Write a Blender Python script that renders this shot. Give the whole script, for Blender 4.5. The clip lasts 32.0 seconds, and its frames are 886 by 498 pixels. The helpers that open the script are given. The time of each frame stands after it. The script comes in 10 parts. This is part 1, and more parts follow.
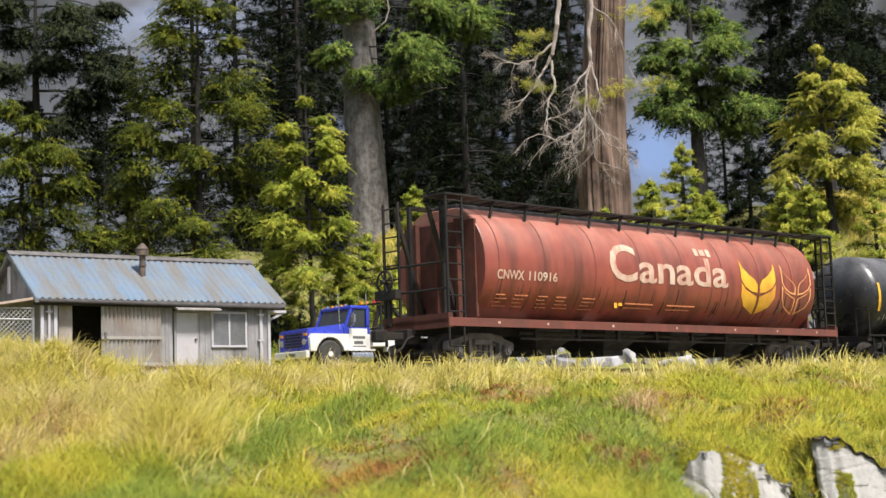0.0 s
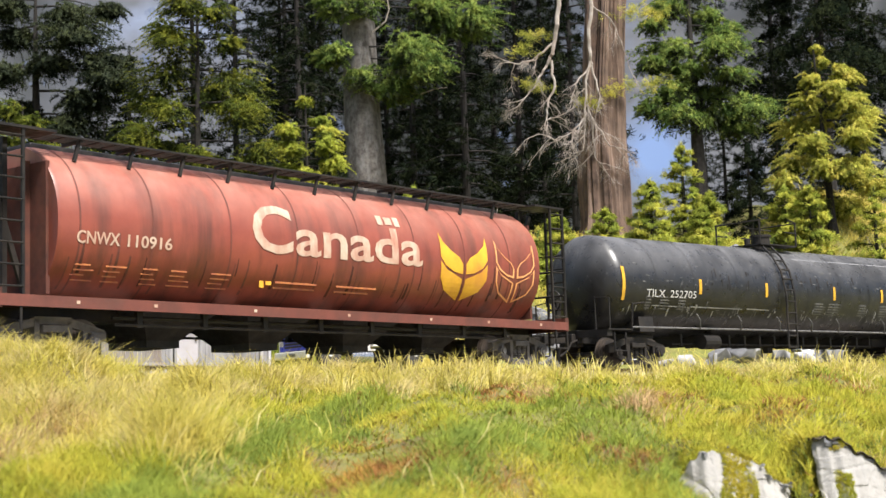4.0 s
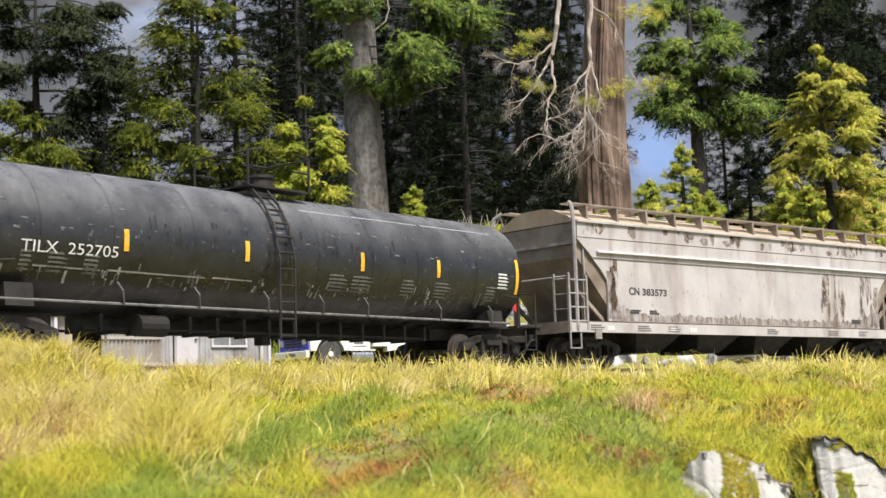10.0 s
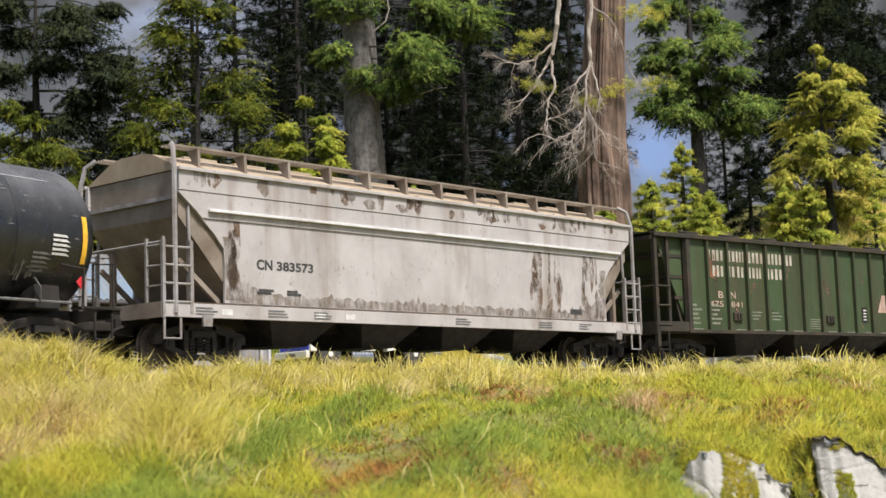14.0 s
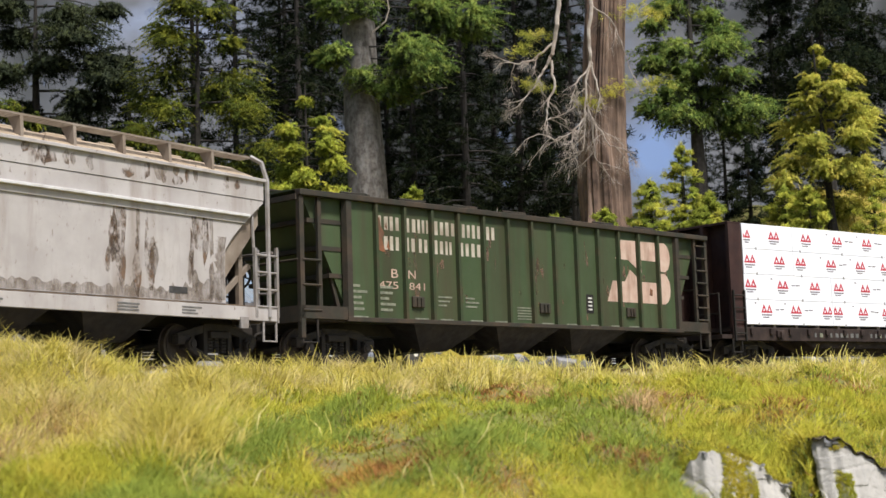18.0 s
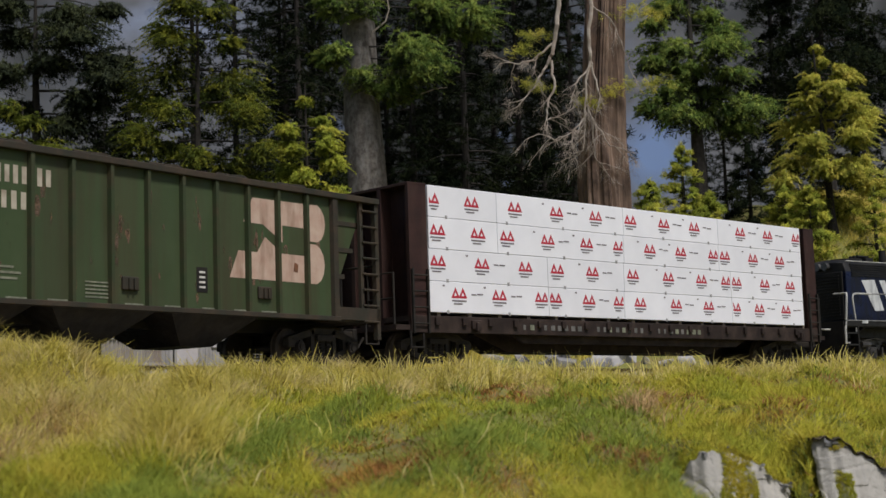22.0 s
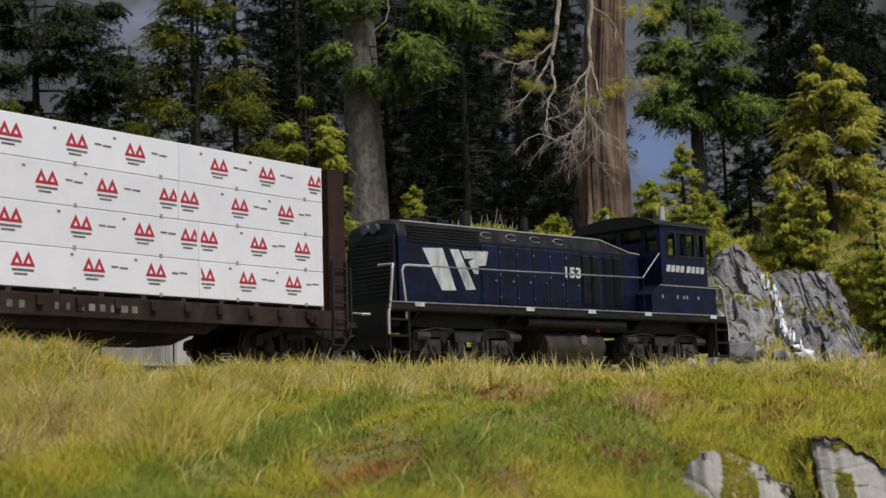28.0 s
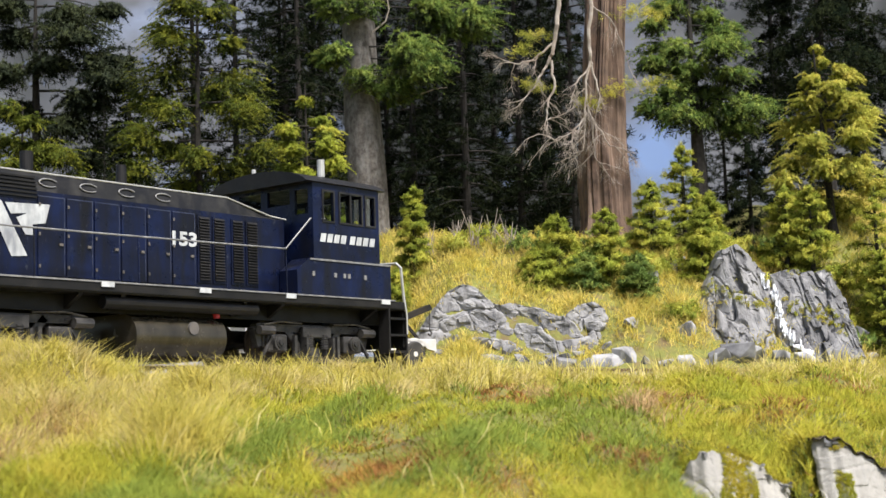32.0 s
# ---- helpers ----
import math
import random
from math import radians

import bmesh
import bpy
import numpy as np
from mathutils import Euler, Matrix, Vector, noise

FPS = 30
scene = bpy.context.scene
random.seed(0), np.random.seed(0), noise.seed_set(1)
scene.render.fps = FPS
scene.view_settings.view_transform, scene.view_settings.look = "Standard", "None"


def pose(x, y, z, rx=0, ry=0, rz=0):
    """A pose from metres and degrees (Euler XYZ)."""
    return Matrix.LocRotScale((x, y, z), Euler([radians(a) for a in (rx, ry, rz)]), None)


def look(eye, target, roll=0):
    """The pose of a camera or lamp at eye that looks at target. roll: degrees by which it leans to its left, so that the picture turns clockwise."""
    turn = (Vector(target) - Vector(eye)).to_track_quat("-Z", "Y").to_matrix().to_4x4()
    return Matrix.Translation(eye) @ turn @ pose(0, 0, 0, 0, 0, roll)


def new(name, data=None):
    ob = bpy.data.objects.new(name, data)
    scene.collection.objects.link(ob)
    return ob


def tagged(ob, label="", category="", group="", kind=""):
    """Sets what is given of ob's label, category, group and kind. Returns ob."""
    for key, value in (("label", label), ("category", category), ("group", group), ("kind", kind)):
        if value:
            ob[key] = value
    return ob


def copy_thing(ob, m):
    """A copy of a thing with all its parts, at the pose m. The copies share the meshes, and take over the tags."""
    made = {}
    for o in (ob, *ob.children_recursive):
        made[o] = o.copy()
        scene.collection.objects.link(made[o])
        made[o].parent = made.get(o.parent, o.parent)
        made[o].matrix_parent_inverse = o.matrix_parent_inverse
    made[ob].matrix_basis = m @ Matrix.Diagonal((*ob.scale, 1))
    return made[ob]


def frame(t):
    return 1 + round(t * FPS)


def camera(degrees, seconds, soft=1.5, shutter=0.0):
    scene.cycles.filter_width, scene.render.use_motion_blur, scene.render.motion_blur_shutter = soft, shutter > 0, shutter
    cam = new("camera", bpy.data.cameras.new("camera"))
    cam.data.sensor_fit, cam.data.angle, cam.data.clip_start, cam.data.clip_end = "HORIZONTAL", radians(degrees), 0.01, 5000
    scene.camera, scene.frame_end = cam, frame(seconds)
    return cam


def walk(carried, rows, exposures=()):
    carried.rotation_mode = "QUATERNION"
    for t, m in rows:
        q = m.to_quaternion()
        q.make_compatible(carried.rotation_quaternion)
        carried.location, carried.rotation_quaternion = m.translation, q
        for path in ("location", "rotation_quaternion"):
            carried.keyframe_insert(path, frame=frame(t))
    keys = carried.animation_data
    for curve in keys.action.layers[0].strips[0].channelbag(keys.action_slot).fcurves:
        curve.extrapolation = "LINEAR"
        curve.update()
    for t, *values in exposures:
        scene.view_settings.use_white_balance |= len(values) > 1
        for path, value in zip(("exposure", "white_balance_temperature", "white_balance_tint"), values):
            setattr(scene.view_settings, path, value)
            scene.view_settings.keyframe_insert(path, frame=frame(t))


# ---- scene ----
# A model railway in 1:87. Lengths below are in metres of the full-size original; S brings them to the model's true size.
S = 1 / 87.1


def P(x, y, z, rz=0.0, rx=0.0, ry=0.0):
    """A pose from full-size metres."""
    return pose(x * S, y * S, z * S, rx, ry, rz)


# ---- camera ----
cam = camera(33.54, 32.0, soft=1.5)
# a close-up lens stopped down: the train is sharp, the near bank and the far wood a little soft
cam.data.dof.use_dof, cam.data.dof.focus_distance, cam.data.dof.aperture_fstop = True, 0.45, 185.0
TILT = 6.607
EYE = Vector((0, 0, -1.249 * S))
AIM = EYE + Vector((0, math.cos(radians(TILT)), math.sin(radians(TILT))))
SHOT = look(EYE, AIM, -1.884)
walk(cam, [(0.0, SHOT), (32.0, SHOT)], exposures=[
    (0.0, 0.46), (2.0, 0.6), (9.0, 0.72), (13.0, 0.42), (17.0, 0.38), (18.2, 0.26), (19.0, 0.16), (20.4, -0.28), (21.0, -0.54), (22.0, -0.62), (23.0, -0.78), (25.5, -1.14), (27.5, -0.75), (28.0, -0.58), (29.0, -0.38), (30.0, 0.34), (31.0, 0.38), (32.0, 0.46)])

# ---- light: a soft high key over the layout, in front and to the side of the wagons ----
world = bpy.data.worlds.new("world")
scene.world = world
world.use_nodes = True
wn = world.node_tree
sky = wn.nodes.new("ShaderNodeTexSky")
sky.sky_type = "NISHITA"
sky.sun_disc = False
sky.sun_elevation, sky.sun_rotation = radians(58), radians(143)
sky.air_density, sky.dust_density = 0.8, 3.0
wn.links.new(sky.outputs["Color"], wn.nodes["Background"].inputs["Color"])
wn.nodes["Background"].inputs["Strength"].default_value = 0.115
sun = new("sun", bpy.data.lights.new("sun", "SUN"))
sun.data.energy, sun.data.angle, sun.data.color = 4.8, radians(9), (1.0, 0.965, 0.92)
sun.matrix_world = look(Vector((0.38, -0.5, 1.0)), Vector((0, 0, 0)))


# ---- materials ----
def nodes_of(name):
    m = bpy.data.materials.new(name)
    m.use_nodes = True
    t = m.node_tree
    return m, t, t.nodes["Principled BSDF"]


def mixer(t, fac, a, b, blend="MIX"):
    n = t.nodes.new("ShaderNodeMix")
    n.data_type, n.blend_type = "RGBA", blend
    for sock, v in ((n.inputs["Factor"], fac), (n.inputs["A"], a), (n.inputs["B"], b)):
        if isinstance(v, bpy.types.NodeSocket):
            t.links.new(v, sock)
        elif isinstance(v, (int, float)):
            sock.default_value = v
        else:
            sock.default_value = (*v, 1)
    return n.outputs["Result"]


def field(t, scale, detail=4.0, stretch=(1, 1, 1), lo=0.35, hi=0.65, shift=0.0, rough=0.6):
    """A noise in the thing's own space, steepened between lo and hi."""
    co = t.nodes.new("ShaderNodeTexCoord")
    mp = t.nodes.new("ShaderNodeMapping")
    mp.inputs["Scale"].default_value = stretch
    mp.inputs["Location"].default_value = (shift, shift * 0.7, shift * 1.3)
    no = t.nodes.new("ShaderNodeTexNoise")
    no.inputs["Scale"].default_value, no.inputs["Detail"].default_value, no.inputs["Roughness"].default_value = scale, detail, rough
    t.links.new(co.outputs["Object"], mp.inputs["Vector"])
    t.links.new(mp.outputs["Vector"], no.inputs["Vector"])
    if lo is None:
        return no.outputs["Fac"]
    r = t.nodes.new("ShaderNodeMapRange")
    r.inputs["From Min"].default_value, r.inputs["From Max"].default_value = lo, hi
    t.links.new(no.outputs["Fac"], r.inputs["Value"])
    return r.outputs["Result"]


def scaled(t, value, k):
    n = t.nodes.new("ShaderNodeMath")
    n.operation = "MULTIPLY"
    t.links.new(value, n.inputs[0])
    n.inputs[1].default_value = k
    return n.outputs[0]


def mat(name, base, other=None, rough=0.6, metal=0.0, grain=6.0, dirt=None, dirt_amount=0.5, dirt_scale=1.2, streak=(1, 1, 1),
        bump=0.1, bump_scale=20.0, random_tint=0.0, fleck=None, dirt_lo=0.45, dirt_hi=0.7):
    m, t, b = nodes_of(name)
    other = other or tuple(0.78 * c for c in base)
    col = mixer(t, field(t, grain), base, other)
    if dirt:
        col = mixer(t, scaled(t, field(t, dirt_scale, 6, streak, dirt_lo, dirt_hi, 3.1), dirt_amount), col, dirt)
    if fleck:
        col = mixer(t, scaled(t, field(t, 9.0, 8, (1, 1, 0.6), 0.6, 0.66, 7.7, 0.75), 0.8), col, fleck)
    if random_tint:
        info = t.nodes.new("ShaderNodeObjectInfo")
        hsv = t.nodes.new("ShaderNodeHueSaturation")
        r = t.nodes.new("ShaderNodeMapRange")
        r.inputs["To Min"].default_value, r.inputs["To Max"].default_value = 1 - random_tint, 1 + random_tint
        t.links.new(info.outputs["Random"], r.inputs["Value"])
        t.links.new(r.outputs["Result"], hsv.inputs["Value"])
        t.links.new(col, hsv.inputs["Color"])
        col = hsv.outputs["Color"]
    t.links.new(col, b.inputs["Base Color"])
    rr = t.nodes.new("ShaderNodeMapRange")
    rr.inputs["To Min"].default_value, rr.inputs["To Max"].default_value = max(0.05, rough - 0.12), min(1, rough + 0.12)
    t.links.new(field(t, grain * 1.7, shift=1.3), rr.inputs["Value"])
    t.links.new(rr.outputs["Result"], b.inputs["Roughness"])
    b.inputs["Metallic"].default_value = metal
    if bump:
        bp = t.nodes.new("ShaderNodeBump")
        bp.inputs["Strength"].default_value, bp.inputs["Distance"].default_value = bump, 0.02 * S
        t.links.new(field(t, bump_scale, 6, lo=None), bp.inputs["Height"])
        t.links.new(bp.outputs["Normal"], b.inputs["Normal"])
    return m


def top_sheen(m, colour, z0, z1, amount):
    """Pale sheen of overhead light painted into the colour towards the top of a rounded shell, broken up by noise."""
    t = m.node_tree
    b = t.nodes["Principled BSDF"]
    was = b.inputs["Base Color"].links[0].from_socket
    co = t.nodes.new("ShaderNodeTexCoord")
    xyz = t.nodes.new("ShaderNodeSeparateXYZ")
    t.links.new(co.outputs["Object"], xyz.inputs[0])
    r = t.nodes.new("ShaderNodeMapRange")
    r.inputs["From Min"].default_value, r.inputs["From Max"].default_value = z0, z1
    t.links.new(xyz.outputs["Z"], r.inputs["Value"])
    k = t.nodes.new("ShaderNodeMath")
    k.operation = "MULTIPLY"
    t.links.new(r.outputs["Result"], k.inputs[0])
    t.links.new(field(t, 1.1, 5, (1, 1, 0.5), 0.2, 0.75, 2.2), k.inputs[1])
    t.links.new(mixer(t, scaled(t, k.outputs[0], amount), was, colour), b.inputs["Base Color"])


def leaf_mat(name, low, mid, tip, patch=0.5, clump=3.0, rough=0.75, through_light=0.25, stretch=(1, 1, 1), deep=None, vary=0.45):
    """Foliage: patches of hue, and each blade or needle a little different."""
    m, t, b = nodes_of(name)
    geo = t.nodes.new("ShaderNodeNewGeometry")
    lo, hi = (0.45, 0.55) if deep else (0.4, 0.6)
    col = mixer(t, field(t, patch, 3, stretch, lo=lo, hi=hi), low, mid)
    col = mixer(t, field(t, clump, 4, stretch, lo=0.47, hi=0.62, shift=5.0), col, tip)
    if deep:
        col = mixer(t, field(t, clump * 0.8, 4, stretch, lo=0.5, hi=0.58, shift=11.0), col, deep)
    hsv = t.nodes.new("ShaderNodeHueSaturation")
    r = t.nodes.new("ShaderNodeMapRange")
    r.inputs["To Min"].default_value, r.inputs["To Max"].default_value = 1 - vary, 1 + vary
    t.links.new(geo.outputs["Random Per Island"], r.inputs["Value"])
    t.links.new(r.outputs["Result"], hsv.inputs["Value"])
    t.links.new(col, hsv.inputs["Color"])
    t.links.new(hsv.outputs["Color"], b.inputs["Base Color"])
    b.inputs["Roughness"].default_value = rough
    b.inputs["Specular IOR Level"].default_value = 0.2
    tr = t.nodes.new("ShaderNodeBsdfTranslucent")
    t.links.new(hsv.outputs["Color"], tr.inputs["Color"])
    mx = t.nodes.new("ShaderNodeMixShader")
    mx.inputs[0].default_value = through_light
    t.links.new(b.outputs[0], mx.inputs[1])
    t.links.new(tr.outputs[0], mx.inputs[2])
    t.links.new(mx.outputs[0], t.nodes["Material Output"].inputs["Surface"])
    return m


# ---- building blocks ----
def box(bm, x0, x1, y0, y1, z0, z1, bevel=0.0):
    v = [bm.verts.new((x, y, z)) for x in (x0, x1) for y in (y0, y1) for z in (z0, z1)]
    fs = [bm.faces.new([v[i] for i in q]) for q in ((0, 1, 3, 2), (4, 6, 7, 5), (0, 4, 5, 1), (2, 3, 7, 6), (0, 2, 6, 4), (1, 5, 7, 3))]
    if bevel:
        es = list({e for f in fs for e in f.edges})
        bmesh.ops.bevel(bm, geom=es, offset=bevel, segments=2, affect="EDGES", profile=0.5)
    return v


def ring_of(c, ax, r, n, spin=0.0):
    ax = Vector(ax).normalized()
    u = ax.orthogonal().normalized()
    w = ax.cross(u)
    return [Vector(c) + r * (math.cos(2 * math.pi * i / n + spin) * u + math.sin(2 * math.pi * i / n + spin) * w) for i in range(n)]


def cyl(bm, p0, p1, r, n=12, r2=None, caps=True):
    p0, p1 = Vector(p0), Vector(p1)
    ax = p1 - p0
    a = [bm.verts.new(p) for p in ring_of(p0, ax, r, n)]
    b = [bm.verts.new(p) for p in ring_of(p1, ax, r if r2 is None else r2, n)]
    for i in range(n):
        bm.faces.new((a[i], a[(i + 1) % n], b[(i + 1) % n], b[i]))
    if caps:
        bm.faces.new(a[::-1])
        bm.faces.new(b)


def tube(bm, pts, r, n=6):
    """A bent rod through the points."""
    pts = [Vector(p) for p in pts]
    rings = []
    side = None
    for i, p in enumerate(pts):
        d = (pts[min(i + 1, len(pts) - 1)] - pts[max(i - 1, 0)]).normalized()
        side = d.orthogonal().normalized() if side is None else (side - d * side.dot(d)).normalized()
        w = d.cross(side)
        rr = r[i] if isinstance(r, (list, tuple)) else r
        rings.append([bm.verts.new(p + rr * (math.cos(2 * math.pi * k / n) * side + math.sin(2 * math.pi * k / n) * w)) for k in range(n)])
    for a, b in zip(rings, rings[1:]):
        for k in range(n):
            bm.faces.new((a[k], a[(k + 1) % n], b[(k + 1) % n], b[k]))
    bm.faces.new(rings[0][::-1])
    bm.faces.new(rings[-1])


def prism(bm, outline, a0, a1, axis="x"):
    """An outline (p, q) drawn out along an axis: x gives (a, p, q), y gives (p, a, q), z gives (p, q, a)."""
    put = {"x": lambda p, q, a: (a, p, q), "y": lambda p, q, a: (p, a, q), "z": lambda p, q, a: (p, q, a)}[axis]
    A = [bm.verts.new(put(p, q, a0)) for p, q in outline]
    B = [bm.verts.new(put(p, q, a1)) for p, q in outline]
    n = len(outline)
    for i in range(n):
        bm.faces.new((A[i], A[(i + 1) % n], B[(i + 1) % n], B[i]))
    bm.faces.new(A[::-1])
    bm.faces.new(B)


def loft(bm, sections, closed=True, caps=True):
    """Skins a list of equal-length rings of points."""
    rings = [[bm.verts.new(p) for p in s] for s in sections]
    n = len(rings[0])
    for a, b in zip(rings, rings[1:]):
        for i in range(n if closed else n - 1):
            bm.faces.new((a[i], a[(i + 1) % n], b[(i + 1) % n], b[i]))
    if caps:
        bm.faces.new(rings[0][::-1])
        bm.faces.new(rings[-1])


def mesh_of(name, bm, material, smooth=False):
    bmesh.ops.recalc_face_normals(bm, faces=bm.faces)
    me = bpy.data.meshes.new(name)
    bm.to_mesh(me)
    bm.free()
    me.materials.append(material)
    if smooth:
        for p in me.polygons:
            p.use_smooth = True
        me.set_sharp_from_angle(angle=radians(35))
    return me


def array_mesh(name, verts, faces, material, soft=None, k=3, flat=False):
    """A mesh from numpy arrays: faces all have the same number of corners. soft: the way each island of k corners leans to the light,
    as the mass of leaves that it belongs to does."""
    verts = np.array(verts, dtype=np.float32)
    if soft is not None:
        q = verts.reshape(-1, k, 3)
        turn = (np.cross(q[:, 1] - q[:, 0], q[:, 2] - q[:, 0]) * soft).sum(1) < 0
        for a in range(0, k - 1, 2):
            q[turn, a:a + 2] = q[turn, a:a + 2][:, ::-1]
    me = bpy.data.meshes.new(name)
    me.vertices.add(len(verts))
    me.vertices.foreach_set("co", np.ascontiguousarray(verts, dtype=np.float32).ravel())
    c = faces.shape[1]
    me.loops.add(faces.size)
    me.loops.foreach_set("vertex_index", np.ascontiguousarray(faces, dtype=np.int32).ravel())
    me.polygons.add(len(faces))
    me.polygons.foreach_set("loop_start", np.arange(0, faces.size, c, dtype=np.int32))
    me.update(calc_edges=True)
    me.materials.append(material)
    if flat:
        me.shade_flat()
    if soft is not None:
        n = soft / (np.linalg.norm(soft, axis=1, keepdims=True) + 1e-9)
        me.normals_split_custom_set_from_vertices(np.repeat(n, k, 0).tolist())
    return me


def lean_out(V, k=3, how="round", ragged=0.35):
    """The leaning of each leaf: out of a crown and upwards, or up from the turf."""
    c = np.asarray(V).reshape(-1, k, 3).mean(1)
    r = np.random.RandomState(len(c) % 1000)
    if how == "turf":
        n = np.tile((0.0, -0.5, 0.8), (len(c), 1))
    elif how == "ball":
        n = c / (np.linalg.norm(c, axis=1, keepdims=True) + 0.05) * 0.8 + (0, 0, 0.4)
    else:
        n = c * (1, 1, 0)
        n = n / (np.linalg.norm(n, axis=1, keepdims=True) + 0.1) * 0.75 + (0, 0, 0.5)
    return n + r.normal(size=n.shape) * ragged


def part(name, bm, material, parent, label="", at=None, smooth=False):
    """One mesh under a thing or a part; bm may be a bmesh or a ready mesh."""
    me = bm if isinstance(bm, bpy.types.Mesh) else mesh_of(name, bm, material, smooth)
    ob = new(name, me)
    ob.parent = parent
    if at is not None:
        ob.matrix_basis = at
    if label:
        tagged(ob, label)
    return ob


def thing(name, m, label, category, group="", kind="", data=None):
    """A top-level thing in full-size metres, brought to the model's size."""
    ob = new(name, data)
    ob.matrix_basis = m @ Matrix.Diagonal((S, S, S, 1))
    return tagged(ob, label, category, group, kind)


def B():
    return bmesh.new()


def words(text, height, width=None, cuts=0, bold=0.0):
    """Letters of the built-in font as a flat bmesh in x and y, its lower left corner at 0, 0."""
    cu = bpy.data.curves.new("letters", "FONT")
    cu.body, cu.size, cu.resolution_u = text, 1.0, 3
    cu.offset = bold
    ob = new("letters", cu)
    me = bpy.data.meshes.new_from_object(ob.evaluated_get(bpy.context.evaluated_depsgraph_get()))
    bpy.data.objects.remove(ob)
    bm = B()
    bm.from_mesh(me)
    bpy.data.meshes.remove(me)
    xs, ys = [v.co.x for v in bm.verts], [v.co.y for v in bm.verts]
    x0, x1, y0, y1 = min(xs), max(xs), min(ys), max(ys)
    for v in bm.verts:
        v.co.x = (v.co.x - x0) * ((width or height * (x1 - x0) / (y1 - y0)) / (x1 - x0))
        v.co.y = (v.co.y - y0) * height / (y1 - y0)
    cut_rows(bm, height, cuts)
    return bm


def cut_rows(bm, height, cuts, low=0.0):
    for i in range(1, cuts):
        bmesh.ops.bisect_plane(bm, geom=bm.verts[:] + bm.edges[:] + bm.faces[:], plane_co=(0, low + height * i / cuts, 0), plane_no=(0, 1, 0))


def sheet(bm, pts):
    bm.faces.new([bm.verts.new((p[0], p[1], 0)) for p in pts])


def flat_on_side(bm, x, z, y):
    """Stands a flat drawing up on a side that faces -y."""
    for v in bm.verts:
        v.co = Vector((x + v.co.x, y, z + v.co.y))
    return bm
# ---- the line of the track ----
TH0, K0, K1, TX0, TY0 = 0.854165, -0.940461, 0.607826, -2.36862, 34.76179
ARC = np.arange(-150.0, 170.01, 0.5)
HEAD = TH0 + K0 * np.clip(ARC, -45, 70) / 100 + K1 * (np.clip(ARC, -45, 70) / 100) ** 2
_cx, _cy = np.cumsum(np.cos(HEAD)) * 0.5, np.cumsum(np.sin(HEAD)) * 0.5
_i0 = int(np.argmin(abs(ARC)))
LX, LY = TX0 + _cx - _cx[_i0], TY0 + _cy - _cy[_i0]


def on_track(s, lat=0.0):
    x, y, h = np.interp(s, ARC, LX), np.interp(s, ARC, LY), np.interp(s, ARC, HEAD)
    return x - np.sin(h) * lat, y + np.cos(h) * lat, h


def beside(X, Y):
    """How far points lie from the track's middle; negative on the camera's side."""
    X, Y = np.asarray(X, float), np.asarray(Y, float)
    best = np.full(X.shape, 1e9)
    side = np.zeros(X.shape)
    for i in range(0, len(ARC), 4):
        dx, dy = X - LX[i], Y - LY[i]
        d = np.hypot(dx, dy)
        w = np.sign(-np.sin(HEAD[i]) * dx + np.cos(HEAD[i]) * dy) * d
        near = d < best
        best, side = np.where(near, d, best), np.where(near, w, side)
    return side


def smooth(a, b, x):
    t = np.clip((np.asarray(x, float) - a) / (b - a), 0, 1)
    return t * t * (3 - 2 * t)


def waves(X, Y, k, seed):
    """A cheap smooth unevenness between -1 and 1."""
    r = np.random.RandomState(seed)
    out = np.zeros(np.shape(X))
    for i in range(5):
        a, f, p = r.uniform(0, 6.28), k * r.uniform(0.6, 1.9), r.uniform(0, 6.28)
        out = out + np.sin((np.cos(a) * X + np.sin(a) * Y) * f + p)
    return out / 5 * 1.6


def bump_at(X, c, w):
    return np.exp(-(((np.asarray(X, float) - c) / w) ** 2))


# the brink of the turf over the chalky face: place along it, and its height
LIP_X = (1.70, 2.0, 2.26, 2.39, 2.65, 2.93, 3.10, 3.34, 3.44, 3.50, 3.62, 3.74, 4.02, 4.39, 4.84, 6.5)
LIP_Z = (-2.2, -2.24, -1.95, -1.69, -1.61, -1.645, -1.82, -2.0, -2.06, -2.03, -1.58, -1.52, -1.665, -1.9, -2.13, -2.5)


def lip(X):
    return np.interp(np.asarray(X, float), LIP_X, LIP_Z) + 0.025 * np.sin(np.asarray(X, float) * 23) + 0.015 * np.sin(np.asarray(X, float) * 51)


def tongue(X):
    """Where the turf runs down between the pale faces."""
    X = np.asarray(X, float)
    return smooth(3.30, 3.44, X) * smooth(3.65, 3.56, X)


def cliff_edge(X):
    """The depth at which the grassy bank breaks off over the pale rock."""
    X = np.asarray(X, float)
    return 15.0 + 0.05 * np.sin(X * 9.3) - 0.3 * tongue(X) - 0.5 * smooth(2.3, 1.9, X)


def ledge_line(X):
    """The depth of the rock step on the slope behind the line."""
    X = np.asarray(X, float)
    return 62.9 + 0.35 * np.sin(X * 0.9 + 1) + 0.2 * np.sin(X * 2.3)


def ledge_reach(X):
    return smooth(-2.6, -0.8, X) * smooth(7.8, 6.3, X)


def hill_foot(X):
    return 67 - 9 * smooth(-6, 1, X) + np.maximum(0, X - 14) * 0.7


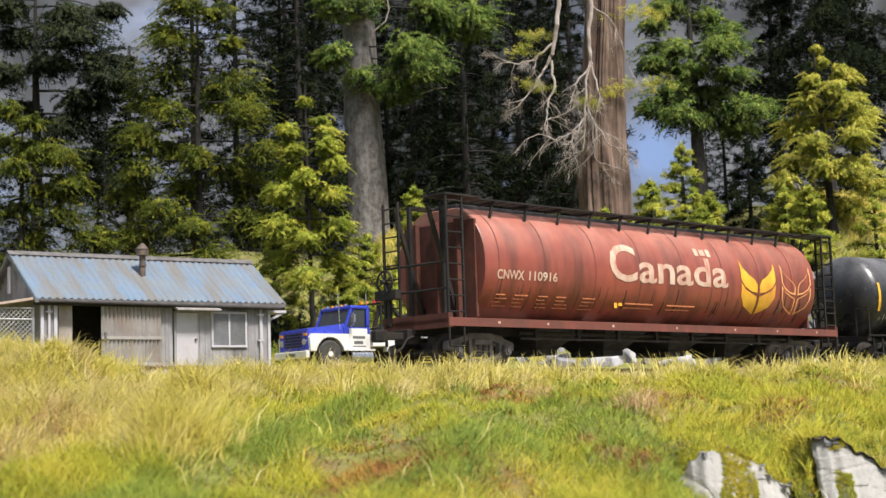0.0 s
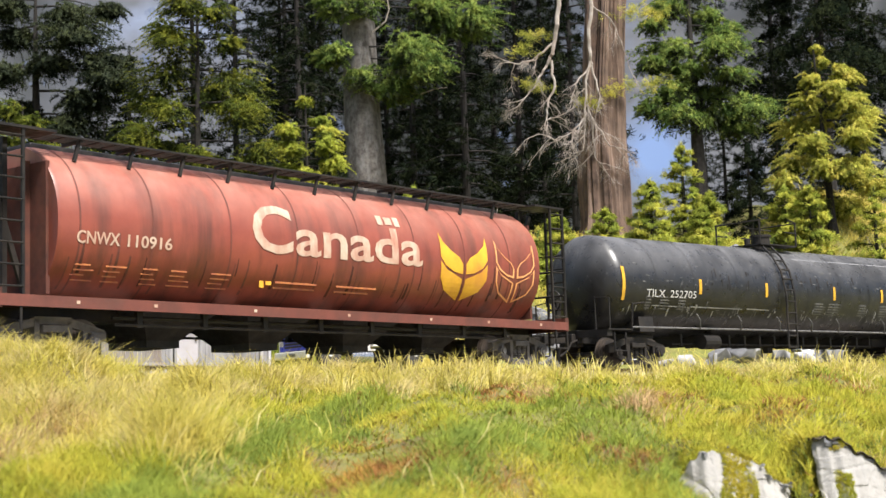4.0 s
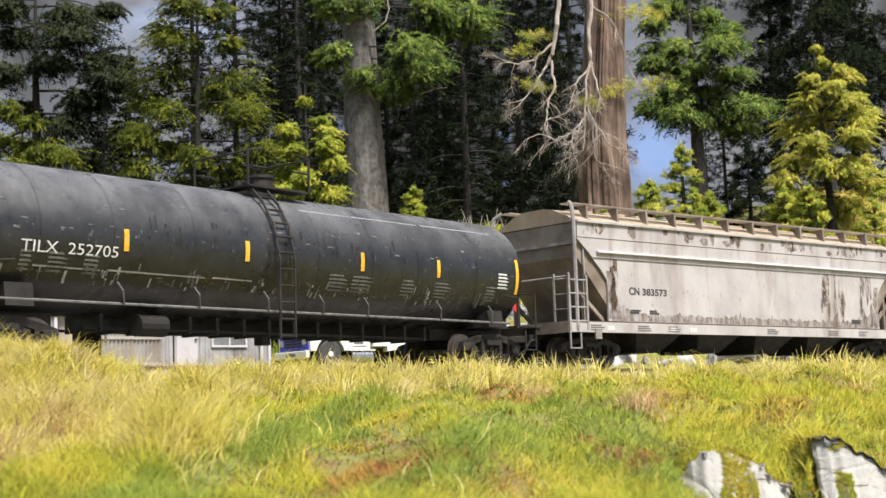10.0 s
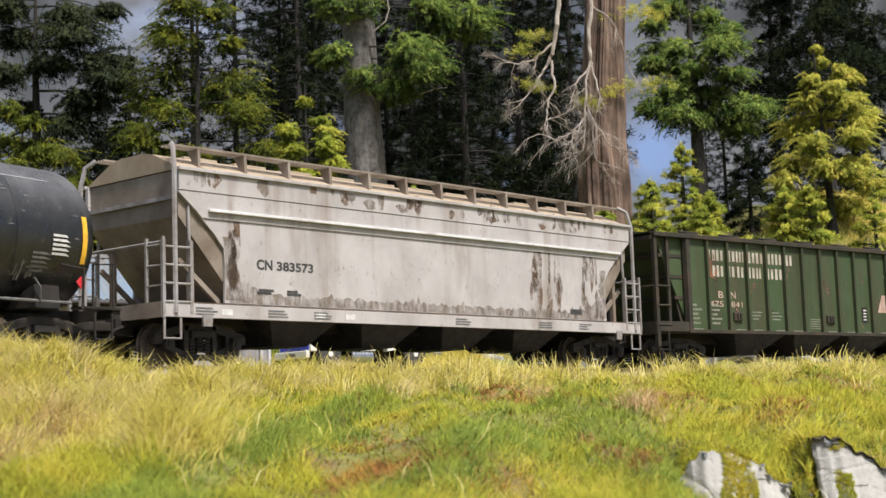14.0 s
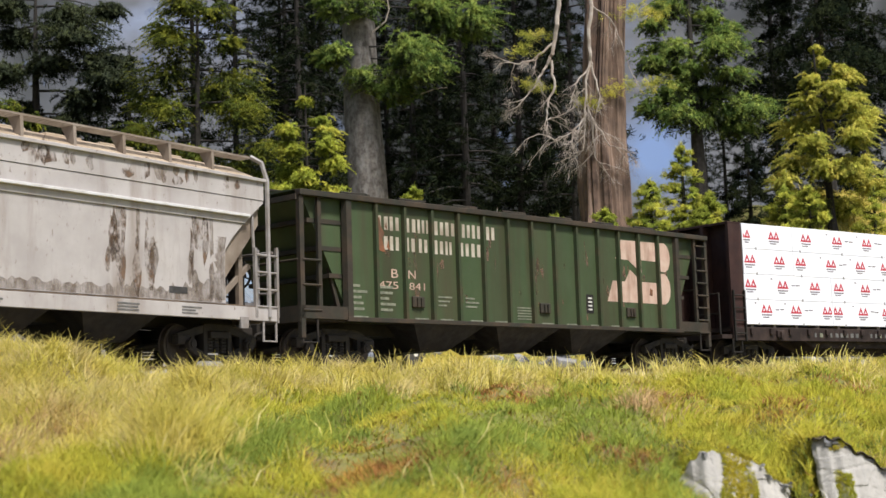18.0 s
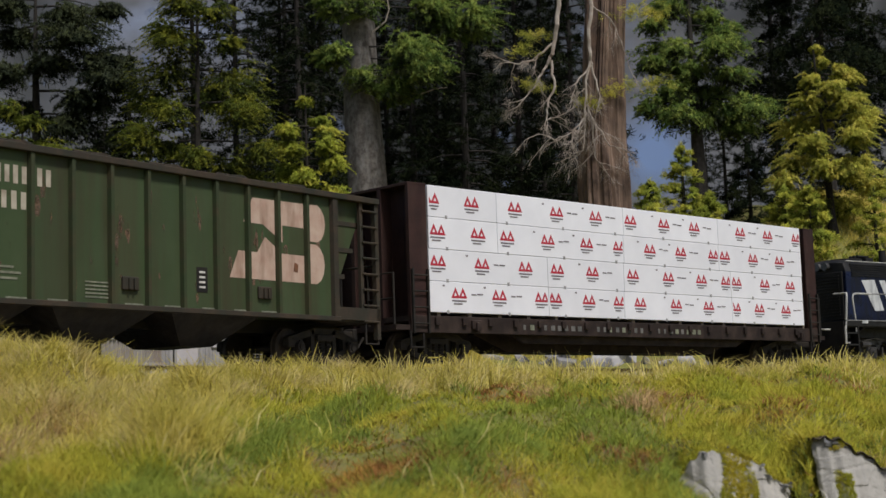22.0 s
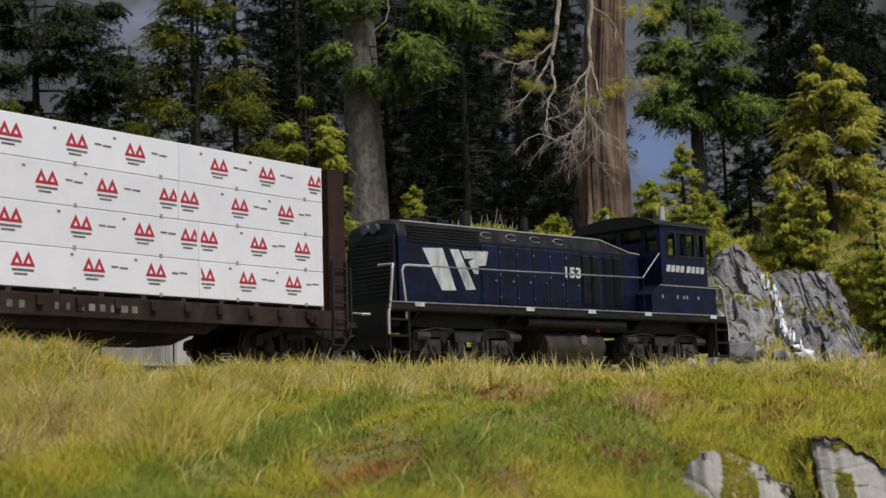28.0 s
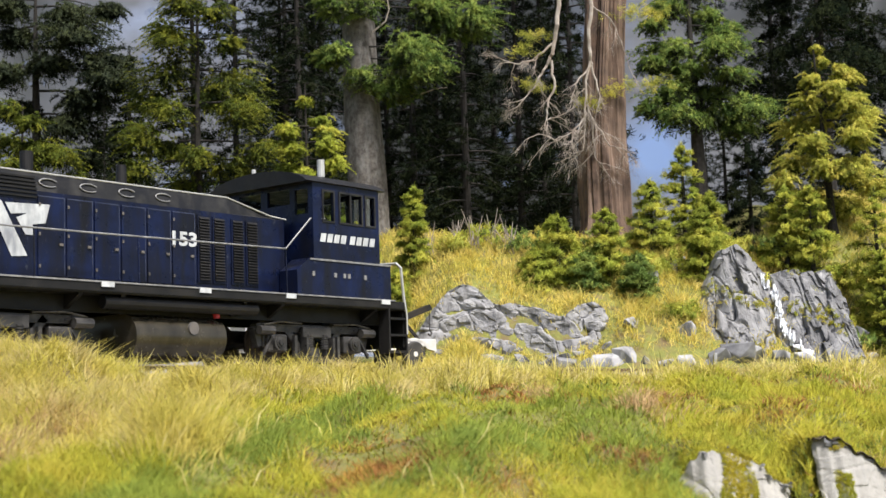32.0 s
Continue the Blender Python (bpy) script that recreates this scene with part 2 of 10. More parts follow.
def height(X, Y, w=None):
    X, Y = np.asarray(X, float), np.asarray(Y, float)
    w = beside(X, Y) if w is None else w
    z = np.full(X.shape, -0.42)
    z = z - 0.1 * np.clip(-w - 2.4, 0, 30) * (1 - 0.35 * smooth(0, 6, X))
    z = z + 0.2 * waves(X, Y, 0.8, 5) * smooth(3.0, 6.0, -w) + 0.2 * waves(X, Y * 0.7, 2.6, 8) * smooth(2.6, 4.5, -w) + 0.13 * waves(X, Y * 0.6, 6.5, 9) * smooth(2.6, 4.5, -w)
    z = z + 0.3 * smooth(-0.19, -0.26, X / np.maximum(Y, 5)) * smooth(3.4, 7, -w) * smooth(12, 18, Y)
    z = z + 0.062 * np.clip(w - 2.4, 0, 22) + 0.03 * np.clip(w - 24.4, 0, 30)
    z = z + 0.4 * smooth(8, 13, w) * smooth(7, 0, X)
    hill = smooth(0, 13, Y - hill_foot(X)) * 6.2 * smooth(4.5, 9, w) + np.clip(Y - hill_foot(X) - 13, 0, 40) * 0.05
    z = z + hill + 0.35 * waves(X, Y, 0.45, 11) * smooth(2, 8, Y - hill_foot(X))
    z = z + 2.6 * smooth(15.5, 18.5, X) * smooth(66, 71, Y)
    brink = smooth(1.7, 2.1, X) * smooth(0, 1, -w - 6)
    z = z + (lip(X) - z) * brink * smooth(1.15, 0.0, Y - cliff_edge(X)) ** 1.3
    step = Y - ledge_line(X)
    z = z + 1.1 * (smooth(-0.3, 0.35, step) - 0.5) * smooth(3.2, 0.6, np.abs(step)) * ledge_reach(X)
    drop = smooth(2.1, 2.3, X) * (1 - tongue(X)) * np.clip((cliff_edge(X) + 0.06 - Y) / 0.12, 0, 1) * smooth(0, 1, -w - 6)
    z = z - tongue(X) * 1.2 * np.clip(cliff_edge(X) - Y, 0, 3)
    z = z - 0.5 * smooth(11.5, 7.5, Y) * smooth(0, 2, -w - 6)
    return z - 3.6 * drop



GROUND = mat("soil_and_turf", (0.21, 0.21, 0.045), (0.13, 0.14, 0.03), rough=0.95, grain=5.0, dirt=(0.14, 0.085, 0.05), dirt_amount=0.8, dirt_scale=1.6, bump=1.0, bump_scale=14)
BALLAST = mat("grey_ballast", (0.30, 0.28, 0.26), (0.17, 0.16, 0.15), rough=0.95, grain=8, dirt=(0.2, 0.14, 0.09), dirt_scale=0.7, bump=0.5, bump_scale=9)
STONE = mat("ballast_stone", (0.34, 0.32, 0.30), (0.20, 0.19, 0.18), rough=0.95, grain=5, bump=0.2, random_tint=0.3)
RAIL = mat("rusty_rail", (0.20, 0.13, 0.09), (0.14, 0.09, 0.07), rough=0.7, metal=0.3, grain=4, bump=0.1)
TIE = mat("weathered_tie", (0.12, 0.10, 0.085), (0.07, 0.06, 0.05), rough=0.95, grain=3, bump=0.4, bump_scale=12, random_tint=0.25)


def make_ground():
    xs = np.concatenate([np.arange(-170, -40, 10), np.arange(-40, -12, 2.0), np.arange(-12, -6, 0.4), np.arange(-6, 2, 0.18), np.arange(2, 5, 0.08), np.arange(5, 26, 0.4), np.arange(26, 60, 2.0), np.arange(60, 181, 10)])
    ys = np.concatenate([np.arange(-120, 6, 6), np.arange(6, 13, 0.15), np.arange(13, 17, 0.08), np.arange(17, 24, 0.15), np.arange(24, 36, 0.3), np.arange(36, 84, 0.6), np.arange(84, 100, 2.0), np.arange(100, 161, 6)])
    X, Y = np.meshgrid(xs, ys)
    Z = height(X, Y)
    n, k = len(ys), len(xs)
    i = np.arange(n * k).reshape(n, k)
    F = np.stack([i[:-1, :-1], i[:-1, 1:], i[1:, 1:], i[1:, :-1]], -1).reshape(-1, 4)
    me = array_mesh("ground", np.stack([X, Y, Z], -1).reshape(-1, 3), F, GROUND)
    for p in me.polygons:
        p.use_smooth = True
    thing("ground", P(0, 0, 0), "brown and green turfed ground of the layout", "ground", kind="structure", data=me)


def make_track():
    bed = []
    for s in np.arange(-150, 168, 1.5):
        ring = []
        for lat, z in ((-2.9, -0.9), (-2.3, -0.4), (-1.75, -0.2), (1.75, -0.2), (2.4, -0.4), (3.2, -0.9)):
            x, y, h = on_track(s, lat)
            ring.append((x, y, z))
        bed.append(ring)
    bm = B()
    loft(bm, bed)
    thing("track_bed", P(0, 0, 0), "grey gravel ballast under the railway track", "ballast", kind="structure", data=mesh_of("track_bed", bm, BALLAST))
    track = thing("railway_track", P(0, 0, 0), "rusty curved railway track on dark wooden ties", "track", kind="structure")
    prof = [(-0.075, -0.17), (0.075, -0.17), (0.075, -0.15), (0.015, -0.13), (0.015, -0.05), (0.036, -0.035), (0.036, 0.0), (-0.036, 0.0), (-0.036, -0.035), (-0.015, -0.05), (-0.015, -0.13), (-0.075, -0.15)]
    for lat in (-0.754, 0.754):
        secs = []
        for s in np.arange(-150, 168, 2.0):
            secs.append([(on_track(s, lat + a)[0], on_track(s, lat + a)[1], z) for a, z in prof])
        bm = B()
        loft(bm, secs)
        part("rail", bm, RAIL, track)
    bm = B()
    box(bm, -0.12, 0.12, -1.3, 1.3, -0.33, -0.172)
    tie = mesh_of("tie", bm, TIE)
    for s in np.arange(-24, 60, 0.56):
        x, y, h = on_track(s)
        part("tie", tie, TIE, track, at=pose(x, y, 0, 0, 0, math.degrees(h) + random.uniform(-0.6, 0.6)))
    # loose stones along the shoulder
    r = np.random.RandomState(4)
    base = np.array([(1, 0, 0), (-1, 0, 0), (0, 1, 0), (0, -1, 0), (0, 0, 1), (0, 0, -1)], float)
    tri = np.array([(0, 2, 4), (2, 1, 4), (1, 3, 4), (3, 0, 4), (2, 0, 5), (1, 2, 5), (3, 1, 5), (0, 3, 5)])
    V, F = [], []
    for k in range(9000):
        s, lat = r.uniform(-20, 42), r.uniform(-2.6, 2.8)
        x, y, h = on_track(s, lat)
        z = -0.2 if abs(lat) < 1.75 else -0.2 - (abs(lat) - 1.75) * 0.33
        q = base * r.uniform(0.03, 0.085, (1, 3)) * r.uniform(0.8, 1.2, (6, 1))
        V.append(q + (x, y, z + 0.01))
        F.append(tri + 6 * k)
    thing("ballast_stones", P(0, 0, 0), "loose grey crushed ballast stones along the track", "gravel", kind="stuff", data=array_mesh("ballast_stones", np.concatenate(V), np.concatenate(F), STONE))


make_ground()
make_track()

# ---- painted backdrop behind the forest ----


def backdrop_mat():
    m, t, b = nodes_of("painted_sky")
    col = mixer(t, field(t, 0.05, 5, (1, 1, 1.4), 0.52, 0.66), (0.105, 0.115, 0.14), (0.25, 0.32, 0.49))
    cloud = field(t, 0.07, 4, (1, 1, 0.8), 0.34, 0.6, 4.0)
    east = t.nodes.new("ShaderNodeMapRange")
    ex = t.nodes.new("ShaderNodeSeparateXYZ")
    ec = t.nodes.new("ShaderNodeTexCoord")
    t.links.new(ec.outputs["Object"], ex.inputs[0])
    for k, v in (("From Min", 9.0), ("From Max", 22.0), ("To Min", 0.35), ("To Max", 0.9)):
        east.inputs[k].default_value = v
    t.links.new(ex.outputs["X"], east.inputs["Value"])
    em = t.nodes.new("ShaderNodeMath")
    em.operation = "MULTIPLY"
    t.links.new(cloud, em.inputs[0])
    t.links.new(east.outputs["Result"], em.inputs[1])
    col = mixer(t, em.outputs[0], col, (0.26, 0.27, 0.30))
    woods = field(t, 0.09, 3, (1, 1, 0.5), 0.45, 0.75, 9.0)
    co = t.nodes.new("ShaderNodeTexCoord")
    xyz = t.nodes.new("ShaderNodeSeparateXYZ")
    t.links.new(co.outputs["Object"], xyz.inputs[0])
    near = t.nodes.new("ShaderNodeMath")
    near.operation = "SUBTRACT"
    t.links.new(xyz.outputs["X"], near.inputs[0])
    near.inputs[1].default_value = 1.0
    dist = t.nodes.new("ShaderNodeMath")
    dist.operation = "ABSOLUTE"
    t.links.new(near.outputs[0], dist.inputs[0])
    mid = t.nodes.new("ShaderNodeMapRange")
    for k, v in (("From Min", 8.0), ("From Max", 15.0), ("To Min", 0.92), ("To Max", 0.0)):
        mid.inputs[k].default_value = v
    t.links.new(dist.outputs[0], mid.inputs["Value"])
    most = t.nodes.new("ShaderNodeMath")
    most.operation = "MAXIMUM"
    t.links.new(woods, most.inputs[0])
    t.links.new(mid.outputs["Result"], most.inputs[1])
    col = mixer(t, most.outputs[0], col, (0.022, 0.026, 0.024))
    # small glimpses of sky low between the painted trunks
    peep = scaled(t, field(t, 0.42, 4, (1, 1, 0.9), 0.60, 0.66, 2.4), 0.75)
    col = mixer(t, peep, col, (0.13, 0.17, 0.27))
    # a blue opening between the painted trees
    gap = t.nodes.new("ShaderNodeVectorMath")
    gap.operation = "DISTANCE"
    t.links.new(co.outputs["Object"], gap.inputs[0])
    gap.inputs[1].default_value = (17.2, 116.5, 19.4)
    soft = t.nodes.new("ShaderNodeMapRange")
    for k, v in (("From Min", 1.2), ("From Max", 4.2), ("To Min", 1.0), ("To Max", 0.0)):
        soft.inputs[k].default_value = v
    t.links.new(gap.outputs["Value"], soft.inputs["Value"])
    col = mixer(t, soft.outputs["Result"], col, (0.24, 0.36, 0.66))
    t.links.new(col, b.inputs["Base Color"])
    b.inputs["Roughness"].default_value = 0.9
    return m


def make_backdrop():
    ring = []
    for a in np.linspace(-50, 48, 34):
        ring.append((118 * math.sin(radians(a)), 20 + 98 * math.cos(radians(a))))
    bm = B()
    lo = [bm.verts.new((x, y, -6)) for x, y in ring]
    hi = [bm.verts.new((x, y, 75)) for x, y in ring]
    lo2 = [bm.verts.new((x * 1.02, y * 1.02, -6)) for x, y in ring]
    hi2 = [bm.verts.new((x * 1.02, y * 1.02, 75)) for x, y in ring]
    for i in range(len(ring) - 1):
        bm.faces.new((lo[i], lo[i + 1], hi[i + 1], hi[i]))
        bm.faces.new((lo2[i], hi2[i], hi2[i + 1], lo2[i + 1]))
        bm.faces.new((hi[i], hi[i + 1], hi2[i + 1], hi2[i]))
    thing("backdrop", P(0, 0, 0), "curved painted backdrop of blue sky and grey cloud", "backdrop", kind="structure", data=mesh_of("backdrop", bm, backdrop_mat(), True))


make_backdrop()
# ---- trees ----
BARK_GREY = mat("grey_bark", (0.15, 0.135, 0.12), (0.06, 0.052, 0.045), rough=0.95, grain=4.2, dirt=(0.22, 0.215, 0.205), dirt_amount=0.7, dirt_scale=4.5, streak=(1, 1, 0.35), bump=1.0, bump_scale=7)
BARK_RED = mat("redwood_bark", (0.135, 0.085, 0.06), (0.055, 0.036, 0.028), rough=0.95, grain=1.6, dirt=(0.33, 0.23, 0.17), dirt_amount=0.8, dirt_scale=1.9, streak=(1, 1, 0.07), bump=1.0, bump_scale=4)
BARK_DARK = mat("dark_twig_bark", (0.022, 0.018, 0.015), (0.013, 0.011, 0.009), rough=0.95, grain=3)
DEAD = mat("bleached_dead_wood", (0.40, 0.355, 0.31), (0.25, 0.2, 0.165), rough=0.9, grain=2.0, bump=0.3)
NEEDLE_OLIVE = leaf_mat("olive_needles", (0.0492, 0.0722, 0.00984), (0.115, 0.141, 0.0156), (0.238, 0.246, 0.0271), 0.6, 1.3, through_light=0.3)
NEEDLE_YELLOW = leaf_mat("yellow_green_needles", (0.301, 0.329, 0.0549), (0.491, 0.488, 0.0823), (0.671, 0.594, 0.128), 0.6, 1.3, through_light=0.35, vary=0.3)
NEEDLE_FRESH = leaf_mat("young_green_needles", (0.224, 0.28, 0.039), (0.385, 0.425, 0.0585), (0.568, 0.542, 0.0858), 0.6, 1.3, through_light=0.35, vary=0.3)
NEEDLE_GREEN = leaf_mat("fresh_green_needles", (0.0684, 0.122, 0.0273), (0.147, 0.219, 0.044), (0.283, 0.341, 0.0733), 0.6, 1.5, through_light=0.3)
# the two darkest greens below hold the wood's deep shade in their colour
NEEDLE_DARK = leaf_mat("shade_dark_needles", (0.008, 0.012, 0.008), (0.014, 0.02, 0.011), (0.026, 0.032, 0.014), 0.4, 1.2, through_light=0.05)
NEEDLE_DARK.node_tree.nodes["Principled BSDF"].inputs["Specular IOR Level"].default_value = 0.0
NEEDLE_SHADE = leaf_mat("shade_green_needles", (0.014, 0.022, 0.012), (0.028, 0.038, 0.016), (0.05, 0.06, 0.02), 0.4, 1.2, through_light=0.1)


def rand_dirs(r, n):
    v = r.normal(size=(n, 3))
    return v / np.linalg.norm(v, axis=1, keepdims=True)


def tufts(r, centres, outward, size, needles, width=0.07, spread=1.0):
    """Fuzzy sprays of needles: thin slivers round each centre, leaning outwards."""
    n = len(centres)
    c = np.repeat(centres, needles, 0)
    d = rand_dirs(r, n * needles) * spread + np.repeat(outward, needles, 0)
    d /= np.linalg.norm(d, axis=1, keepdims=True)
    length = np.repeat(np.broadcast_to(size, (n,)), needles) * r.uniform(0.45, 1.15, n * needles)
    side = np.cross(d, rand_dirs(r, n * needles))
    side /= np.linalg.norm(side, axis=1, keepdims=True) + 1e-9
    base = c + rand_dirs(r, n * needles) * (0.4 * length)[:, None] - d * (0.3 * length)[:, None]
    w = (length * width)[:, None]
    V = np.stack([base - side * w, base + side * w, base + d * length[:, None]], 1).reshape(-1, 3)
    return V, np.arange(len(V)).reshape(-1, 3)


def crown_arrays(r, h, radius, low=0.12, branches=90, per=11, needles=12, size=0.34, droop=0.25, gap=0.0, taper=0.85, flat=0.5, width=0.07):
    """Branches in uneven whorls up a stem; each carries sprays. Returns the needles and the limbs' lines."""
    cs, outs, sz, limbs = [], [], [], []
    az = r.uniform(0, 6.28)
    for b in range(branches):
        t = (b + r.uniform(0, 1)) / branches
        z = h * (low + (1 - low) * t)
        az += 2.4 + r.uniform(-0.5, 0.5)
        lump = 0.75 + 0.35 * math.sin(t * 23 + az * 2)
        L = radius * ((1 - t) ** taper * 0.95 + 0.06) * r.uniform(0.5, 1.12) * lump
        if r.uniform() < gap:
            continue
        rise = r.uniform(0.05, 0.3) * (0.4 + t)
        d = np.array([math.cos(az), math.sin(az), 0.0])
        n = max(3, int(per * (0.35 + L / radius)))
        ts = r.uniform(0.25, 1.03, n) ** 0.7
        ts[0] = 1.0
        across = np.array([-d[1], d[0], 0.0])
        fan = r.normal(size=n) * 0.3 * L * (0.25 + ts) * (1.15 - ts * 0.6)
        zz = z + rise * L * ts - droop * L * ts ** 2 + r.normal(size=n) * 0.06 * L
        cs.append(d * (L * ts)[:, None] + across * fan[:, None] + np.stack([0 * ts, 0 * ts, zz], 1))
        outs.append(np.tile(d * 0.7 + np.array([0, 0, flat]), (n, 1)))
        sz.append(np.full(n, size) * r.uniform(0.7, 1.2, n) * (0.65 + 0.45 * L / radius))
        limbs.append((z, d, L, rise, droop))
    top = np.array([(0, 0, h * (1 - 0.012 * k)) for k in range(5)])
    cs.append(top)
    outs.append(np.tile((0, 0, 1.2), (5, 1)))
    sz.append(np.full(5, size * 0.6))
    V, F = tufts(r, np.concatenate(cs), np.concatenate(outs), np.concatenate(sz), needles, width=width)
    return V, F, limbs


def padded_crown(r, h, radius, low=0.1, branches=46, pad=26, needles=16, size=0.2, droop=0.3, taper=0.7, rise=0.25, width=0.3, uneven=0.45):
    """Boughs set apart from one another, each ending in a hanging cushion of short needles; the thin inside gets a
    shade colour.
    """
    cs, outs, inner, inouts, limbs = [], [], [], [], []
    az = r.uniform(0, 6.28)
    for b in range(branches):
        t = (b + r.uniform(0, 1)) / branches
        z = h * (low + (0.97 - low) * t ** 0.92)
        az += 2.4 + r.uniform(-0.7, 0.7)
        L = radius * ((1 - t) ** taper * 0.95 + 0.07) * r.uniform(1 - uneven, 1.12)
        up = rise * r.uniform(0.2, 1.3)
        d = np.array([math.cos(az), math.sin(az), 0.0])
        across = np.array([-d[1], d[0], 0.0])
        n = max(5, int(pad * (0.3 + L / radius)))
        ts = r.uniform(0.5, 1.04, n)
        a = r.normal(size=n)
        side = a * width * L * (1.2 - 0.5 * ts)
        zz = z + up * L * ts - droop * L * ts ** 2 - 0.10 * L * np.abs(a) + r.normal(size=n) * 0.04 * L + 0.03
        cs.append(d * (L * ts)[:, None] + across * side[:, None] + np.stack([0 * ts, 0 * ts, zz], 1))
        outs.append(np.tile(d * 0.5, (n, 1)) + across * (np.sign(a) * 0.3)[:, None] + np.array([0, 0, 0.25]) - np.array([0, 0, 0.5]) * (np.abs(a) > 1.1)[:, None])
        m = max(3, n // 3)
        ti = r.uniform(0.12, 0.8, m)
        ai = r.normal(size=m) * 0.16 * L
        inner.append(d * (L * ti)[:, None] + across * ai[:, None] + np.stack([0 * ti, 0 * ti, z + up * L * ti - droop * L * ti ** 2 - 0.12 * L * r.uniform(0, 1, m)], 1))
        inouts.append(np.tile(d * 0.4 + np.array([0, 0, -0.5]), (m, 1)))
        limbs.append((z, d, L, up, droop))
    k = np.arange(9)
    cs.append(np.stack([0 * k, 0 * k, h * (1 - 0.011 * k)], 1))
    outs.append(np.tile((0, 0, 1.1), (9, 1)))
    cs, outs = np.concatenate(cs), np.concatenate(outs)
    sz = size * r.uniform(0.75, 1.25, len(cs))
    V, F = tufts(r, cs, outs, sz, needles, width=0.075)
    inner, inouts = np.concatenate(inner), np.concatenate(inouts)
    IV, IF = tufts(r, inner, inouts, size * 1.6, 9, width=0.05)
    return V, F, IV, IF, limbs


def limb_mesh(limbs, thick, every=1):
    V, F = [], []
    for z, d, L, rise, droop in limbs[::every]:
        a = np.array([-d[1], d[0], 0])
        rows = []
        for t in (0.0, 0.35, 0.7, 1.0):
            c = d * L * t + np.array([0, 0, z + rise * L * t - droop * L * t * t])
            k = thick * (1.05 - t)
            rows.append([c + a * k, c + np.array([0, 0, 1]) * k, c - a * k, c - np.array([0, 0, 1]) * k])
        o = len(V)
        V += [p for q in rows for p in q]
        for i in range(3):
            for j in range(4):
                F.append((o + 4 * i + j, o + 4 * i + (j + 1) % 4, o + 4 * i + 4 + (j + 1) % 4, o + 4 * i + 4 + j))
    return np.array(V), np.array(F)


def trunk_bm(h, r0, r1, lean=(0, 0), n=18, fluted=0.0, seed=1, rows=24, flare=0.5):
    rnd = random.Random(seed)
    ph = [rnd.uniform(0, 6.28) for _ in range(4)]
    secs = []
    for i in range(rows + 1):
        t = i / rows
        rad = r0 + (r1 - r0) * t + flare * r0 * max(0, 1 - t * 9) ** 2
        ring = []
        for k in range(n):
            a = 2 * math.pi * k / n
            ca, sa = math.cos(a), math.sin(a)
            q = 1 + fluted * (1.5 * noise.noise(Vector((ca * 2.3, sa * 2.3, t * 2.2 + seed))) + 1.1 * abs(noise.noise(Vector((ca * 5.1, sa * 5.1, t * 2.0 - seed)))) + 0.35 * noise.noise(Vector((ca * 13, sa * 13, t * 7)))) if seed == 9 else 1 + fluted * (0.6 * math.sin(7 * a + ph[0] + 0.8 * t) + 0.6 * abs(math.sin(11 * a + ph[1] - 1.3 * t)) + 0.45 * abs(math.sin(19 * a + ph[3] + 2.1 * t)) + 0.3 * math.sin(3 * a + ph[2] + 6 * t) - 0.5) + 0.02 * math.sin(17 * t + ph[3] + a)
            ring.append((lean[0] * t + math.cos(a) * rad * q + 0.12 * math.sin(5 * t + ph[0]) * r0, lean[1] * t + math.sin(a) * rad * q, h * t))
        secs.append(ring)
    bm = B()
    loft(bm, secs)
    return bm


